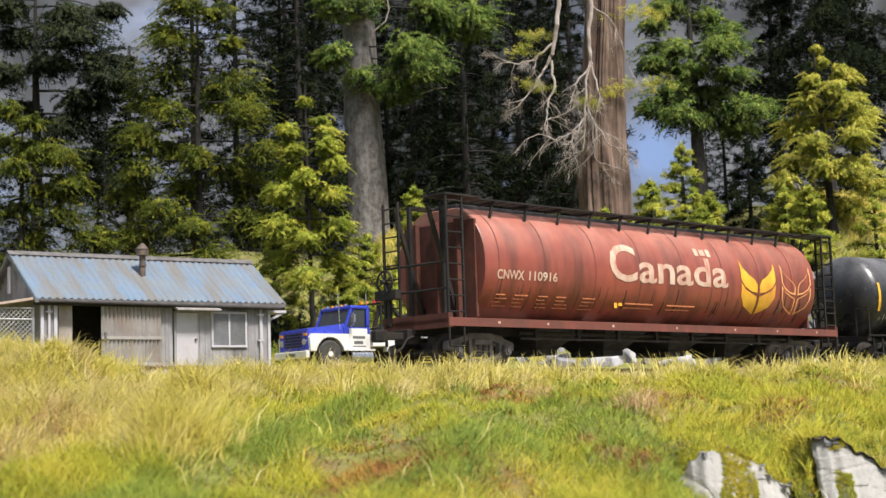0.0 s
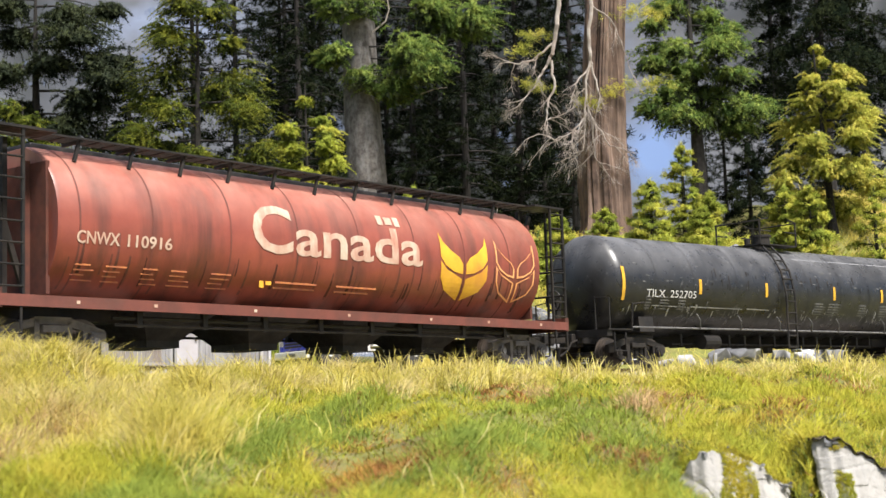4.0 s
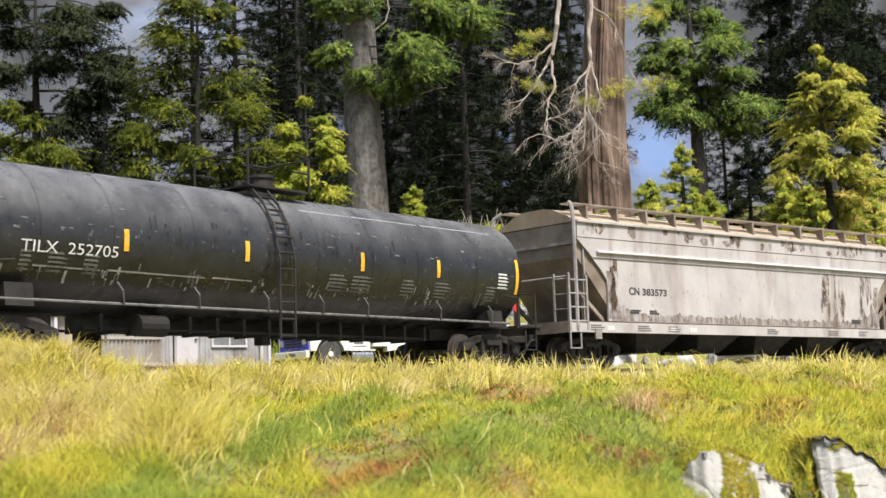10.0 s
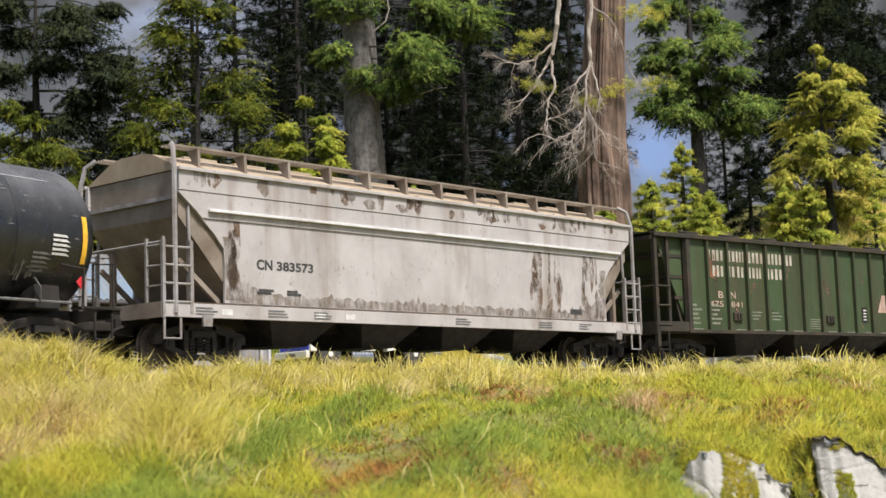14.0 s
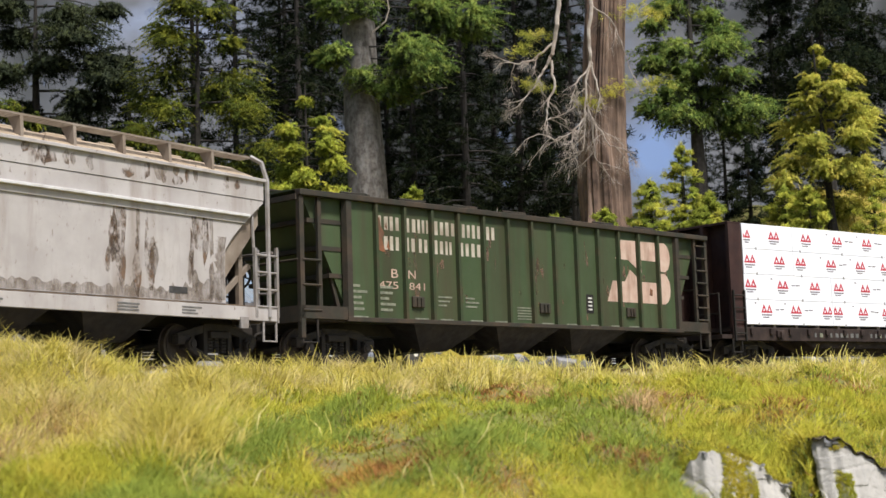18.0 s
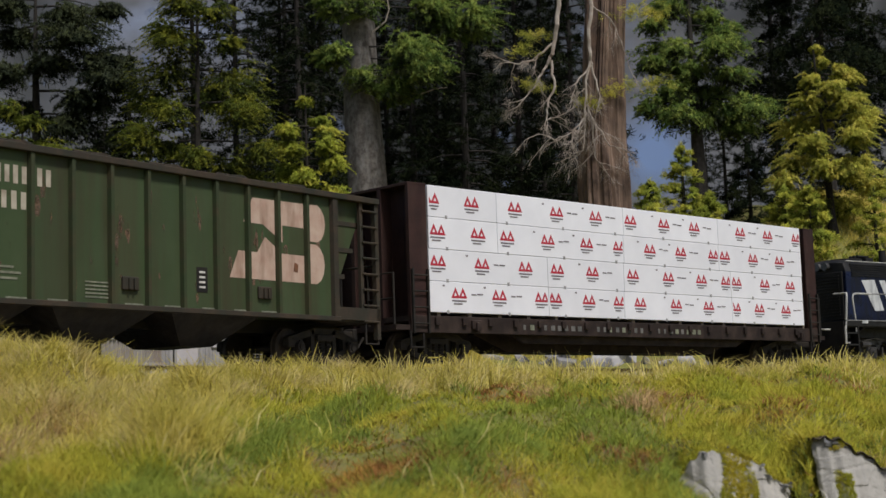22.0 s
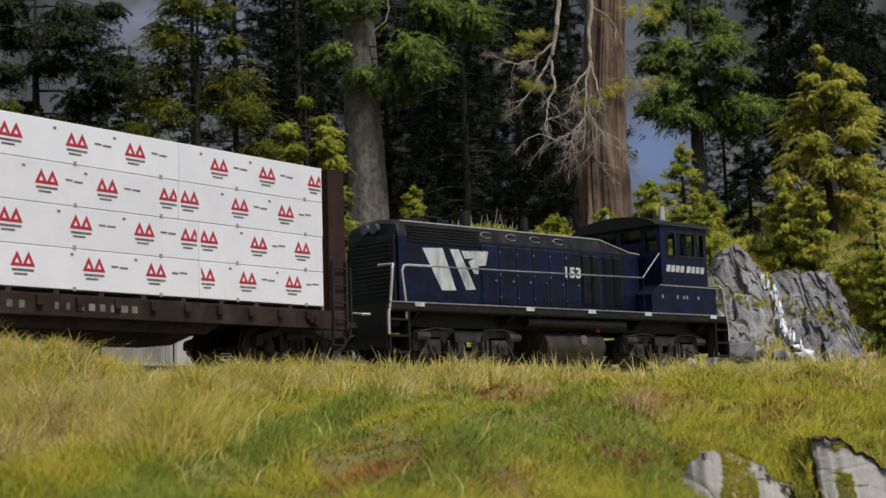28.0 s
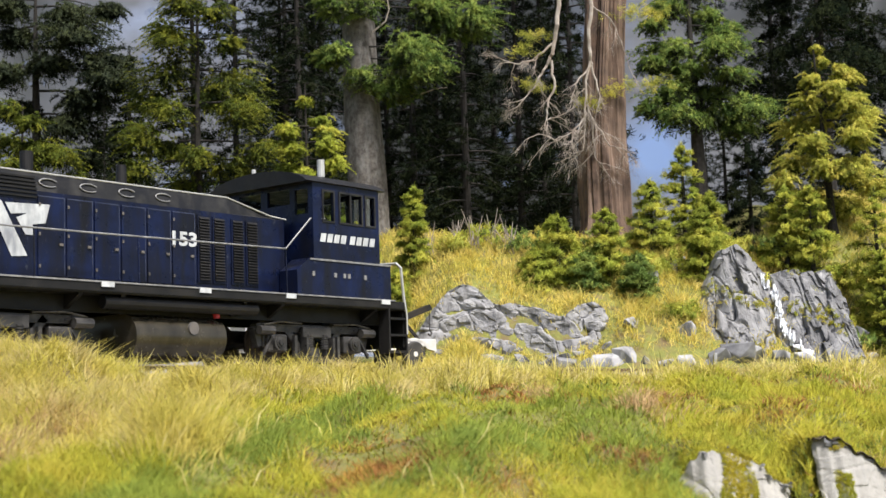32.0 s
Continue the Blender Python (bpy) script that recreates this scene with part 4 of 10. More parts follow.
    limbs = (([(-1.9, -1.5, 21.5), (-1.95, -1.5, 20.1), (-2.2, -1.6, 18.0), (-2.55, -1.5, 16.6), (-2.75, -1.5, 16.1)], 0.2, 0.11, 0),
             ([(-2.75, -1.5, 16.1), (-3.25, -1.6, 15.4), (-3.65, -1.7, 14.7), (-4.4, -1.8, 13.9)], 0.1, 0.03, 1),
             ([(-2.6, -1.5, 16.3), (-2.45, -1.7, 14.9), (-2.9, -1.8, 13.9), (-2.95, -1.8, 13.2), (-2.0, -1.9, 13.5), (-1.3, -1.9, 14.0)], 0.1, 0.03, 1),
             ([(-2.5, -1.5, 17.1), (-3.4, -1.7, 16.3), (-4.2, -1.8, 16.1), (-5.0, -1.9, 16.3)], 0.09, 0.025, 1),
             ([(-0.3, -1.0, 21.5), (-0.35, -1.4, 20.0), (-0.6, -1.5, 17.9), (-0.65, -1.5, 16.5), (-0.55, -1.5, 16.0)], 0.17, 0.1, 0),
             ([(-0.55, -1.5, 16.0), (-1.25, -1.7, 15.3), (-1.55, -1.8, 14.65), (-1.45, -1.8, 14.1)], 0.08, 0.03, 1),
             ([(-0.65, -1.5, 16.2), (-0.95, -1.6, 14.75), (-1.0, -1.7, 13.3), (-1.65, -1.8, 12.6), (-2.6, -1.9, 12.2), (-3.4, -2.0, 12.5)], 0.1, 0.03, 1),
             ([(-1.0, -1.7, 13.6), (-1.05, -1.7, 13.1), (-1.25, -1.8, 11.6), (-1.95, -1.8, 11.3)], 0.07, 0.02, 1),
             ([(-0.6, -1.5, 16.1), (-0.35, -1.6, 14.9), (-0.25, -1.7, 14.1)], 0.09, 0.03, 1),
             ([(-0.95, -1.6, 14.0), (-0.7, -1.7, 13.2), (-0.65, -1.7, 11.3), (-0.4, -1.7, 11.0)], 0.07, 0.02, 1),
             ([(-0.8, -1.6, 13.4), (-0.6, -1.7, 13.1), (0.15, -1.7, 11.85), (1.0, -1.7, 11.6)], 0.07, 0.02, 1),
             ([(-0.35, -1.4, 19.0), (0.45, -1.6, 18.3), (0.95, -1.6, 17.2), (1.45, -1.5, 15.4)], 0.06, 0.02, 1))
    for line, thick, thin, dep in limbs:
        bm = B()
        line = [Vector((p[0], p[1], p[2] - z)) for p in line]
        fine = []
        for a, b in zip(line, line[1:]):
            for k in range(4):
                fine.append(a.lerp(b, k / 4) + Vector((rr.uniform(-0.05, 0.05), rr.uniform(-0.05, 0.05), rr.uniform(-0.05, 0.05))))
        fine.append(line[-1])
        m = len(fine)
        tube(bm, fine, [0.72 * (thick + (thin - thick) * i / (m - 1)) for i in range(m)], n=6)
        if dep:
            for i in range(3, m):
                if rr.random() < 0.62 or i == m - 1:
                    way = (fine[i] - fine[i - 1]).normalized()
                    e = way * 0.5 + Vector((rr.uniform(-0.9, 0.9), rr.uniform(-0.5, 0.5), rr.uniform(-0.9, 0.35)))
                    bough(bm, fine[i], e, rr.uniform(0.6, 1.5), 0.026, 1)
        part("dead_bough", bm, DEAD, t2, "bleached dead branch")
    r = np.random.RandomState(6)
    sel = r.permutation(len(tw))
    tw, to = np.array(tw)[sel], np.array(to)[sel]
    n1 = int(len(tw) * 0.35)
    V, F = tufts(r, tw[:n1], to[:n1] * 1.6 + (0, 0, -0.3), 0.5, 4, width=0.013, spread=0.7)
    part("twigwork", array_mesh("twigwork", V, F, DEAD), DEAD, t2)
    cs, outs = [], []
    for dx, dz, L in ((1.2, 14.9 - z, 0.9), (2.3, 15.0 - z, 1.0), (0.3, 14.6 - z, 0.7), (-1.2, 14.2 - z, 0.6), (-0.4, 14.0 - z, 0.5), (1.6, 18.7 - z, 1.1), (2.6, 18.6 - z, 1.2), (-3.4, 17.6 - z, 0.9), (-4.0, 16.9 - z, 0.8), (-3.6, 15.2 - z, 0.6), (-3.0, 14.9 - z, 0.5)):
        for k in range(int(34 * L)):
            a = r.normal(size=3) * (0.5, 0.45, 0.2) * L
            cs.append((dx + a[0], -1.3 + a[1], dz + a[2]))
            outs.append((0.5, -0.3, -0.1))
    V, F = tufts(r, np.array(cs), np.array(outs), 0.36, 14, width=0.035)
    part("foliage", array_mesh("foliage", V, F, NEEDLE_YELLOW), NEEDLE_YELLOW, t2)


forest()
undergrowth()
big_trunks()

# ---- grass ----
STRAW = leaf_mat("straw_grass", (0.49, 0.44, 0.08), (0.58, 0.49, 0.115), (0.60, 0.50, 0.22), 0.6, 1.3, through_light=0.45, vary=0.25)
BLEACHED = leaf_mat("bleached_grass", (0.486, 0.431, 0.0918), (0.622, 0.524, 0.153), (0.719, 0.636, 0.306), 0.9, 2.5, through_light=0.4, vary=0.25)
TAN_GRASS = leaf_mat("withered_tan_grass", (0.526, 0.401, 0.14), (0.564, 0.401, 0.198), (0.47, 0.32, 0.164), 0.9, 1.8, through_light=0.4, vary=0.25)
TURF_PATCH = (1, 0.42, 1)
BROWN_GRASS = leaf_mat("brown_grass", (0.391, 0.187, 0.0612), (0.293, 0.128, 0.0612), (0.45, 0.255, 0.0612), 1.4, 2.4, through_light=0.3, stretch=TURF_PATCH, vary=0.3)
DARK_GRASS = leaf_mat("dark_grass", (0.19, 0.262, 0.0513), (0.257, 0.318, 0.0513), (0.342, 0.384, 0.0585), 1.0, 2.0, through_light=0.4, stretch=TURF_PATCH, vary=0.22)
MOSS = leaf_mat("moss_fuzz", (0.2, 0.227, 0.0252), (0.3, 0.286, 0.028), (0.273, 0.16, 0.0392), 1.4, 4.0, through_light=0.3, stretch=TURF_PATCH)
LIME_GRASS = leaf_mat("lime_grass", (0.345, 0.368, 0.0437), (0.49, 0.465, 0.0546), (0.562, 0.483, 0.0728), 1.2, 2.4, through_light=0.45, stretch=TURF_PATCH, vary=0.2)
HILL_GRASS = leaf_mat("hill_grass", (0.66, 0.54, 0.11), (0.74, 0.60, 0.18), (0.50, 0.46, 0.10), 0.5, 1.2, through_light=0.45, vary=0.22)


def blades(r, X, Y, Z, length, width, lean, comb=(0.0, 0.0)):
    """Bent blades of grass: two quads each, standing on the given points."""
    n = len(X)
    base = np.stack([X, Y, Z - 0.03], 1)
    a = r.uniform(0, 6.283, n)
    k = lean * r.uniform(0.1, 1.0, n)
    out = np.stack([np.cos(a) + comb[0], np.sin(a) + comb[1], np.zeros(n)], 1) * k[:, None]
    a2 = r.uniform(0, 6.283, n)
    side = np.stack([np.cos(a2), np.sin(a2), np.zeros(n)], 1) * width[:, None]
    up = np.zeros((n, 3))
    up[:, 2] = 1
    mid = base + (up * 0.55 + out * 0.32) * length[:, None]
    tip = base + (up * (1 - 0.55 * np.minimum(1, k))[:, None] + out * 0.95) * length[:, None]
    V = np.stack([base - side, base + side, mid + side * 0.8, mid - side * 0.8, tip + side * 0.15, tip - side * 0.15], 1).reshape(-1, 3)
    i = np.arange(n)[:, None] * 6
    F = np.concatenate([i + np.array([[0, 1, 2, 3]]), i + np.array([[3, 2, 4, 5]])], 0)
    return V, F


def scatter(r, n, x0, x1, y0, y1, keep):
    X, Y = r.uniform(x0, x1, n), r.uniform(y0, y1, n)
    k = keep(X, Y)
    return X[k], Y[k]


def bank_region(X, Y):
    w = beside(X, Y)
    return (np.abs(X) < 0.34 * Y + 1.2) & (w < -2.3) & ~((X > 2.0) & (Y < cliff_edge(X) - 0.02) & (tongue(X) < 0.12))


def tuft_field(r, n, x0, x1, y0, y1, keep, radius, per):
    """Centres strewn over a region, each with a bunch of blades; returns places and the way each leans."""
    CX, CY = scatter(r, n, x0, x1, y0, y1, keep)
    m = len(CX)
    X = np.repeat(CX, per) + r.normal(size=m * per) * radius
    Y = np.repeat(CY, per) + r.normal(size=m * per) * radius
    return X, Y, np.repeat(r.uniform(0, 6.283, m), per), np.repeat(r.uniform(0.6, 1.3, m), per)


def fan(r, X, Y, Z, length, width, az, lean):
    """Blades of one bunch that lie over to one side together."""
    n = len(X)
    base = np.stack([X, Y, Z - 0.03], 1)
    a = az + r.normal(size=n) * 0.9
    out = np.stack([np.cos(a), np.sin(a), np.zeros(n)], 1) * (lean * r.uniform(0.3, 1.1, n))[:, None]
    a2 = r.uniform(0, 6.283, n)
    side = np.stack([np.cos(a2), np.sin(a2), np.zeros(n)], 1) * width[:, None]
    up = np.zeros((n, 3))
    up[:, 2] = 1
    rise = np.sqrt(np.maximum(0.15, 1 - 0.7 * np.minimum(1.1, lean) ** 2 * r.uniform(0.5, 1.1, n)))
    mid = base + (up * (0.6 * rise)[:, None] + out * 0.35) * length[:, None]
    tip = base + (up * rise[:, None] * 0.9 + out) * length[:, None]
    V = np.stack([base - side, base + side, mid + side * 0.8, mid - side * 0.8, tip + side * 0.15, tip - side * 0.15], 1).reshape(-1, 3)
    i = np.arange(n)[:, None] * 6
    return V, np.concatenate([i + np.array([[0, 1, 2, 3]]), i + np.array([[3, 2, 4, 5]])], 0)


def mounds(r, n, x0, x1, y0, y1, keep, per, long0, long1, spread=0.09, upright=0.5):
    """Single tussocks: blades that spring from one root and bend outwards all round."""
    CX, CY = scatter(r, n, x0, x1, y0, y1, keep)
    m = len(CX)
    far = np.repeat(smooth(12, 40, CY), per)
    size = np.repeat(r.uniform(0.7, 1.35, m), per)
    a = r.uniform(0, 6.283, m * per)
    d = spread * size * np.sqrt(r.uniform(0, 1, m * per)) * (1 + 0.8 * far)
    X, Y = np.repeat(CX, per) + np.cos(a) * d, np.repeat(CY, per) + np.sin(a) * d
    L = r.uniform(long0, long1, m * per) * size * (1 + 0.2 * far)
    return fan(r, X, Y, height(X, Y) - 0.02, L, 0.0045 + 0.0105 * far, a, np.clip(r.normal(size=m * per) * 0.3 + upright, 0.1, 1.25))


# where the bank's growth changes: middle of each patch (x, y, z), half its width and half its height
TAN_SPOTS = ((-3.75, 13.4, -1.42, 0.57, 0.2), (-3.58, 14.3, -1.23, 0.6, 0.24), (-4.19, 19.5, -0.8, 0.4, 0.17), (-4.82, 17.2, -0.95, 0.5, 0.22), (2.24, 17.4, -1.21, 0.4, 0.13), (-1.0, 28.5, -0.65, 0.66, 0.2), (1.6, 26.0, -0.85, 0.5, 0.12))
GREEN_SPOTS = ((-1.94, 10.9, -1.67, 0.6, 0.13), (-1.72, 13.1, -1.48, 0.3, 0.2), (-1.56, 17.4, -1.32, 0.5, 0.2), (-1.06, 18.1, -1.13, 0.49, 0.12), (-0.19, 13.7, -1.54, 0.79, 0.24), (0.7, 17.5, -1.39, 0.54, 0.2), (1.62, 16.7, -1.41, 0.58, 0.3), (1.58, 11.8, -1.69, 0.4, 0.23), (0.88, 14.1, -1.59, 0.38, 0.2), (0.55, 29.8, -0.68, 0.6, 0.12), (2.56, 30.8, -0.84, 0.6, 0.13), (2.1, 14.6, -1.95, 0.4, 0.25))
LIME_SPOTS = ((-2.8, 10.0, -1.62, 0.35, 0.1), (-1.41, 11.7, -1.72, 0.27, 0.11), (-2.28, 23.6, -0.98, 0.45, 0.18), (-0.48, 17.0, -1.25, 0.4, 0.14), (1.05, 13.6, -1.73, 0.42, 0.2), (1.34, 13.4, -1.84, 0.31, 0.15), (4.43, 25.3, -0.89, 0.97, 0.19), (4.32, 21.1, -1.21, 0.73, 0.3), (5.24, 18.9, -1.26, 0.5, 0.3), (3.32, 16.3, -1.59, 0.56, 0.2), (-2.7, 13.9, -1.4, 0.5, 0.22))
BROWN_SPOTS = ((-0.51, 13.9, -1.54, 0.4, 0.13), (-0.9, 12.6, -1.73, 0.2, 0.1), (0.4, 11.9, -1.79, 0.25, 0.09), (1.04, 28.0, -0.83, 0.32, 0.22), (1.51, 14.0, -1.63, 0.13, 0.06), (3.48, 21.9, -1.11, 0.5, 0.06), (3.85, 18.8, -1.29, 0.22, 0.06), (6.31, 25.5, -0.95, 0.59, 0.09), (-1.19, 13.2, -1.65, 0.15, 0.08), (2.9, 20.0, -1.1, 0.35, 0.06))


def patchy(X, Y, Z, spots, seed):
    """How much a place belongs to a set of patches, with ragged rims."""
    wx, wz = 0.14 * waves(X, Y * 0.6, 4.0, seed), 0.06 * waves(X, Y * 0.6, 5.0, seed + 1)
    best = np.zeros(len(X))
    for cx, cy, cz, rx, rz in spots:
        q = ((X + wx - cx) / rx) ** 2 + ((Z + wz - cz) / rz) ** 2 + ((Y - cy) / 5.0) ** 2
        best = np.maximum(best, np.exp(-q * 0.75))
    return best


def bank_roots(r, n, near=8.6, far=48.0):
    """Places over the bank, closer together where it lies nearer."""
    Y = near * (far / near) ** r.uniform(0, 1, n)
    X = r.uniform(-0.36, 0.36, n) * Y
    k = bank_region(X, Y)
    return X[k], Y[k]


def bunch(r, X, Y, per, radius):
    m = len(X)
    rad = radius * (0.6 + 0.04 * np.repeat(Y, per))
    return np.repeat(X, per) + r.normal(size=m * per) * rad, np.repeat(Y, per) + r.normal(size=m * per) * rad, np.repeat(r.uniform(0, 6.283, m), per), np.repeat(r.uniform(0.7, 1.3, m), per)


def sward(r, X, Y, L, az, lean, fine=0.0036):
    return fan(r, X, Y, height(X, Y) - 0.015, L, fine + 0.0004 * np.clip(Y - 9, 0, 30), az, lean)


def grow():
    r = np.random.RandomState(17)
    # every bunch belongs to the growth that is strongest at its place
    X, Y = bank_roots(r, 26000)
    Z = height(X, Y)
    u = X / Y
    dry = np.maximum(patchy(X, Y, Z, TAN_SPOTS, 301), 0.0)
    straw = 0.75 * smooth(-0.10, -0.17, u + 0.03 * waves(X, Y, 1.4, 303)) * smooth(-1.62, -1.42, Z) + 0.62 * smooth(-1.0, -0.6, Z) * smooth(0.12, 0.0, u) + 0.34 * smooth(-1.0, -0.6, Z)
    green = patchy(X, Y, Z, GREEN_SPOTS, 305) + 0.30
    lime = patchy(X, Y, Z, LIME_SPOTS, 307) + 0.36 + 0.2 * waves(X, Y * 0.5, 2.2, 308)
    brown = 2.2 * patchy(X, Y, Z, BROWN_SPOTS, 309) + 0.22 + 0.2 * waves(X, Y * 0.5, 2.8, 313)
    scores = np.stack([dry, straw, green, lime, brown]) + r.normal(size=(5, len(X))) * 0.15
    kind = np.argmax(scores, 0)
    lumps = 1 + 0.45 * waves(X, Y * 0.6, 3.2, 311)

    open_way = smooth(-0.225, -0.205, u) * smooth(-0.145, -0.17, u) * smooth(-7.0, -5.0, beside(X, Y))
    lumps = lumps * (1 - 0.6 * open_way)

    def lay(sel, per, radius, l0, l1, lean0, lean1, name, label, m, comb=0.45):
        BX, BY, az, q = bunch(r, X[sel], Y[sel], per, radius)
        az = np.where(r.uniform(size=len(az)) < comb, -1.57 + 0.9 * r.normal(size=len(az)), az)
        k = bank_region(BX, BY)
        BX, BY, az, q = BX[k], BY[k], az[k], q[k]
        L = r.uniform(l0, l1, len(BX)) * q * np.repeat(lumps[sel], per)[k] * (1 + 0.012 * (BY - 12))
        V, F = sward(r, BX, BY, L, az, r.uniform(lean0, lean1, len(BX)))
        thing(name, P(0, 0, 0), label, "grass", kind="stuff", data=array_mesh(name, V, F, m, lean_out(V, 6, "turf", 0.48), 6))

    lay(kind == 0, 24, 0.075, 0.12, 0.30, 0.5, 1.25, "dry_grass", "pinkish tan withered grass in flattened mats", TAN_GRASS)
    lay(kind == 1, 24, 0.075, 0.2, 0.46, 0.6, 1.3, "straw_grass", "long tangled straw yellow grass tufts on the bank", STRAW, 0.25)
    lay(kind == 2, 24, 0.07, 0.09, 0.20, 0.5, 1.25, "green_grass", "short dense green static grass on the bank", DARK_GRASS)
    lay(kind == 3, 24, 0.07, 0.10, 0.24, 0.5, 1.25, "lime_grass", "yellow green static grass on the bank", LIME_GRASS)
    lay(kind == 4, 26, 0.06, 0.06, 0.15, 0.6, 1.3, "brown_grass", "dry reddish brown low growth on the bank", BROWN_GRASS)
    # a close fuzz under all of it, so that no soil shows
    FX, FY = bank_roots(r, 70000, 8.6, 40)
    n = len(FX)
    V, F = blades(r, FX, FY, height(FX, FY), r.uniform(0.05, 0.11, n) * (1 + 0.03 * (FY - 9)), 0.006 + 0.0006 * (FY - 9), np.full(n, 2.2))
    thing("moss", P(0, 0, 0), "olive moss fuzz between the grass bunches", "moss", kind="stuff", data=array_mesh("moss", V, F, MOSS, lean_out(V, 6, "turf", 0.48), 6))
    # single fallen straws, bent and crossing
    FX, FY = bank_roots(r, 3200, 9, 40)
    k = r.uniform(size=len(FX)) < 0.12 + 0.88 * smooth(-0.05, -0.2, FX / FY) * smooth(-1.6, -1.35, height(FX, FY))
    FX, FY = FX[k], FY[k]
    V, F = sward(r, FX, FY, r.uniform(0.25, 0.6, len(FX)), r.uniform(0, 6.283, len(FX)), r.uniform(0.7, 1.3, len(FX)), 0.005)
    thing("fallen_straw", P(0, 0, 0), "bleached straws bent over the bank", "grass", kind="stuff", data=array_mesh("fallen_straw", V, F, BLEACHED, lean_out(V, 6, "turf", 0.48), 6))

    # long bunches along the shoulder of the line
    def crest(X, Y):
        w = beside(X, Y)
        return bank_region(X, Y) & (w > -4.6) & (r.uniform(size=len(X)) < 0.6 + 0.6 * waves(X, Y, 0.9, 77))

    X5, Y5, az, q = tuft_field(r, 7000, -10, 16, 14, 49, crest, 0.1, 22)
    n = len(X5)
    tall = np.clip(waves(X5, Y5, 0.9, 77), 0, 1)
    L = r.uniform(0.22, 0.5, n) * q * (0.75 + 0.45 * smooth(-0.18, -0.24, X5 / Y5)) * (0.9 + 0.75 * tall) * (1 - 0.45 * smooth(0.02, 0.12, X5 / Y5)) * (1 - 0.7 * smooth(-0.225, -0.205, X5 / Y5) * smooth(-0.145, -0.17, X5 / Y5))
    V, F = fan(r, X5, Y5, height(X5, Y5), L, 0.0045 + 0.010 * smooth(12, 40, Y5), az, np.full(n, 0.8) * q)
    thing("shoulder_grass", P(0, 0, 0), "long golden grass along the shoulder of the line", "grass", kind="stuff", data=array_mesh("shoulder_grass", V, F, STRAW, lean_out(V, 6, "turf", 0.48), 6))
    # tall bleached tussocks along the crest of the bank
    V, F = mounds(r, 1500, -9, 16, 20, 50, lambda X, Y: bank_region(X, Y) & (beside(X, Y) > -6.5) & ((X / Y < -0.2) | (X / Y > -0.13)) & (waves(X, Y, 1.1, 78) + 0.5 * waves(X, Y, 3.0, 79) > 0.25), 30, 0.3, 0.7, spread=0.12, upright=0.5)
    thing("tall_grass", P(0, 0, 0), "tall bleached grass tussocks along the crest of the bank", "grass", kind="stuff", data=array_mesh("tall_grass", V, F, BLEACHED, lean_out(V, 6, "turf", 0.48), 6))
    # fluffy golden tussocks on the slope behind the line
    def slope(X, Y):
        return (beside(X, Y) > 3.4) & (np.abs(X) < 0.33 * Y) & (X > -3.4) & (Y > np.where(X > 1.5, 61.4 + 0.4 * waves(X, Y, 1.1, 35), hill_foot(X) - 4)) & (Y < hill_foot(X) + 15) & ~((np.abs(Y - ledge_line(X) + 0.1) < 0.55) & (ledge_reach(X) > 0.5))

    CX, CY = scatter(r, 7200, -12, 24, 50, 82, slope)
    HX, HY, az, q = bunch(r, CX, CY, 30, 0.09)
    n = len(HX)
    k = np.repeat(1 + 0.45 * waves(CX, CY, 1.4, 33), 30)
    V, F = fan(r, HX, HY, height(HX, HY) - 0.05, r.uniform(0.3, 0.72, n) * q * k, np.full(n, 0.019), np.where(r.uniform(size=n) < 0.4, -1.57 + r.normal(size=n), az), r.uniform(0.6, 1.35, n))
    thing("hill_grass", P(0, 0, 0), "fluffy golden grass on the slope behind the track", "grass", kind="stuff", data=array_mesh("hill_grass", V, F, HILL_GRASS, lean_out(V, 6, "turf", 0.48), 6))
    # blades that hang over the broken edge
    EX = r.uniform(2.05, 6.0, 20000)
    EY = cliff_edge(EX) + r.uniform(-0.2, 0.25, len(EX))
    k = (r.uniform(size=len(EX)) < 0.6 + 0.5 * waves(EX, EY, 5.0, 14)) & (tongue(EX) < 0.5)
    TX, TY = r.uniform(3.26, 3.68, 5000), r.uniform(13.6, 15.4, 5000)
    down = tongue(TX) > 0.25
    EX, EY = np.concatenate([EX[k], TX[down]]), np.concatenate([EY[k], TY[down]])
    n = len(EX)
    V, F = fan(r, EX, EY, height(EX, np.where(tongue(EX) > 0.25, EY, np.maximum(EY, cliff_edge(EX) + 0.07))), r.uniform(0.04, 0.11, n), np.full(n, 0.005), np.full(n, -1.57), np.full(n, 1.1))
    thing("edge_grass", P(0, 0, 0), "green grass hanging over the broken bank edge", "grass", kind="stuff", data=array_mesh("edge_grass", V, F, LIME_GRASS, lean_out(V, 6, "turf", 0.48), 6))


grow()
# ---- the train ----
BLACK = mat("grimy_black_paint", (0.014, 0.0135, 0.0135), (0.026, 0.023, 0.02), rough=0.55, grain=3, dirt=(0.07, 0.055, 0.042), dirt_amount=0.35, dirt_scale=1.2, bump=0.1)
TRUCK_GREY = mat("dusty_cast_steel", (0.13, 0.12, 0.115), (0.08, 0.075, 0.07), rough=0.8, grain=4, dirt=(0.2, 0.17, 0.14), dirt_amount=0.5, dirt_scale=2.5, bump=0.2)
TRUCK_BLACK = mat("grimy_cast_steel", (0.017, 0.016, 0.015), (0.03, 0.026, 0.023), rough=0.6, grain=4, dirt=(0.085, 0.07, 0.058), dirt_amount=0.3, dirt_scale=2.5, bump=0.2)
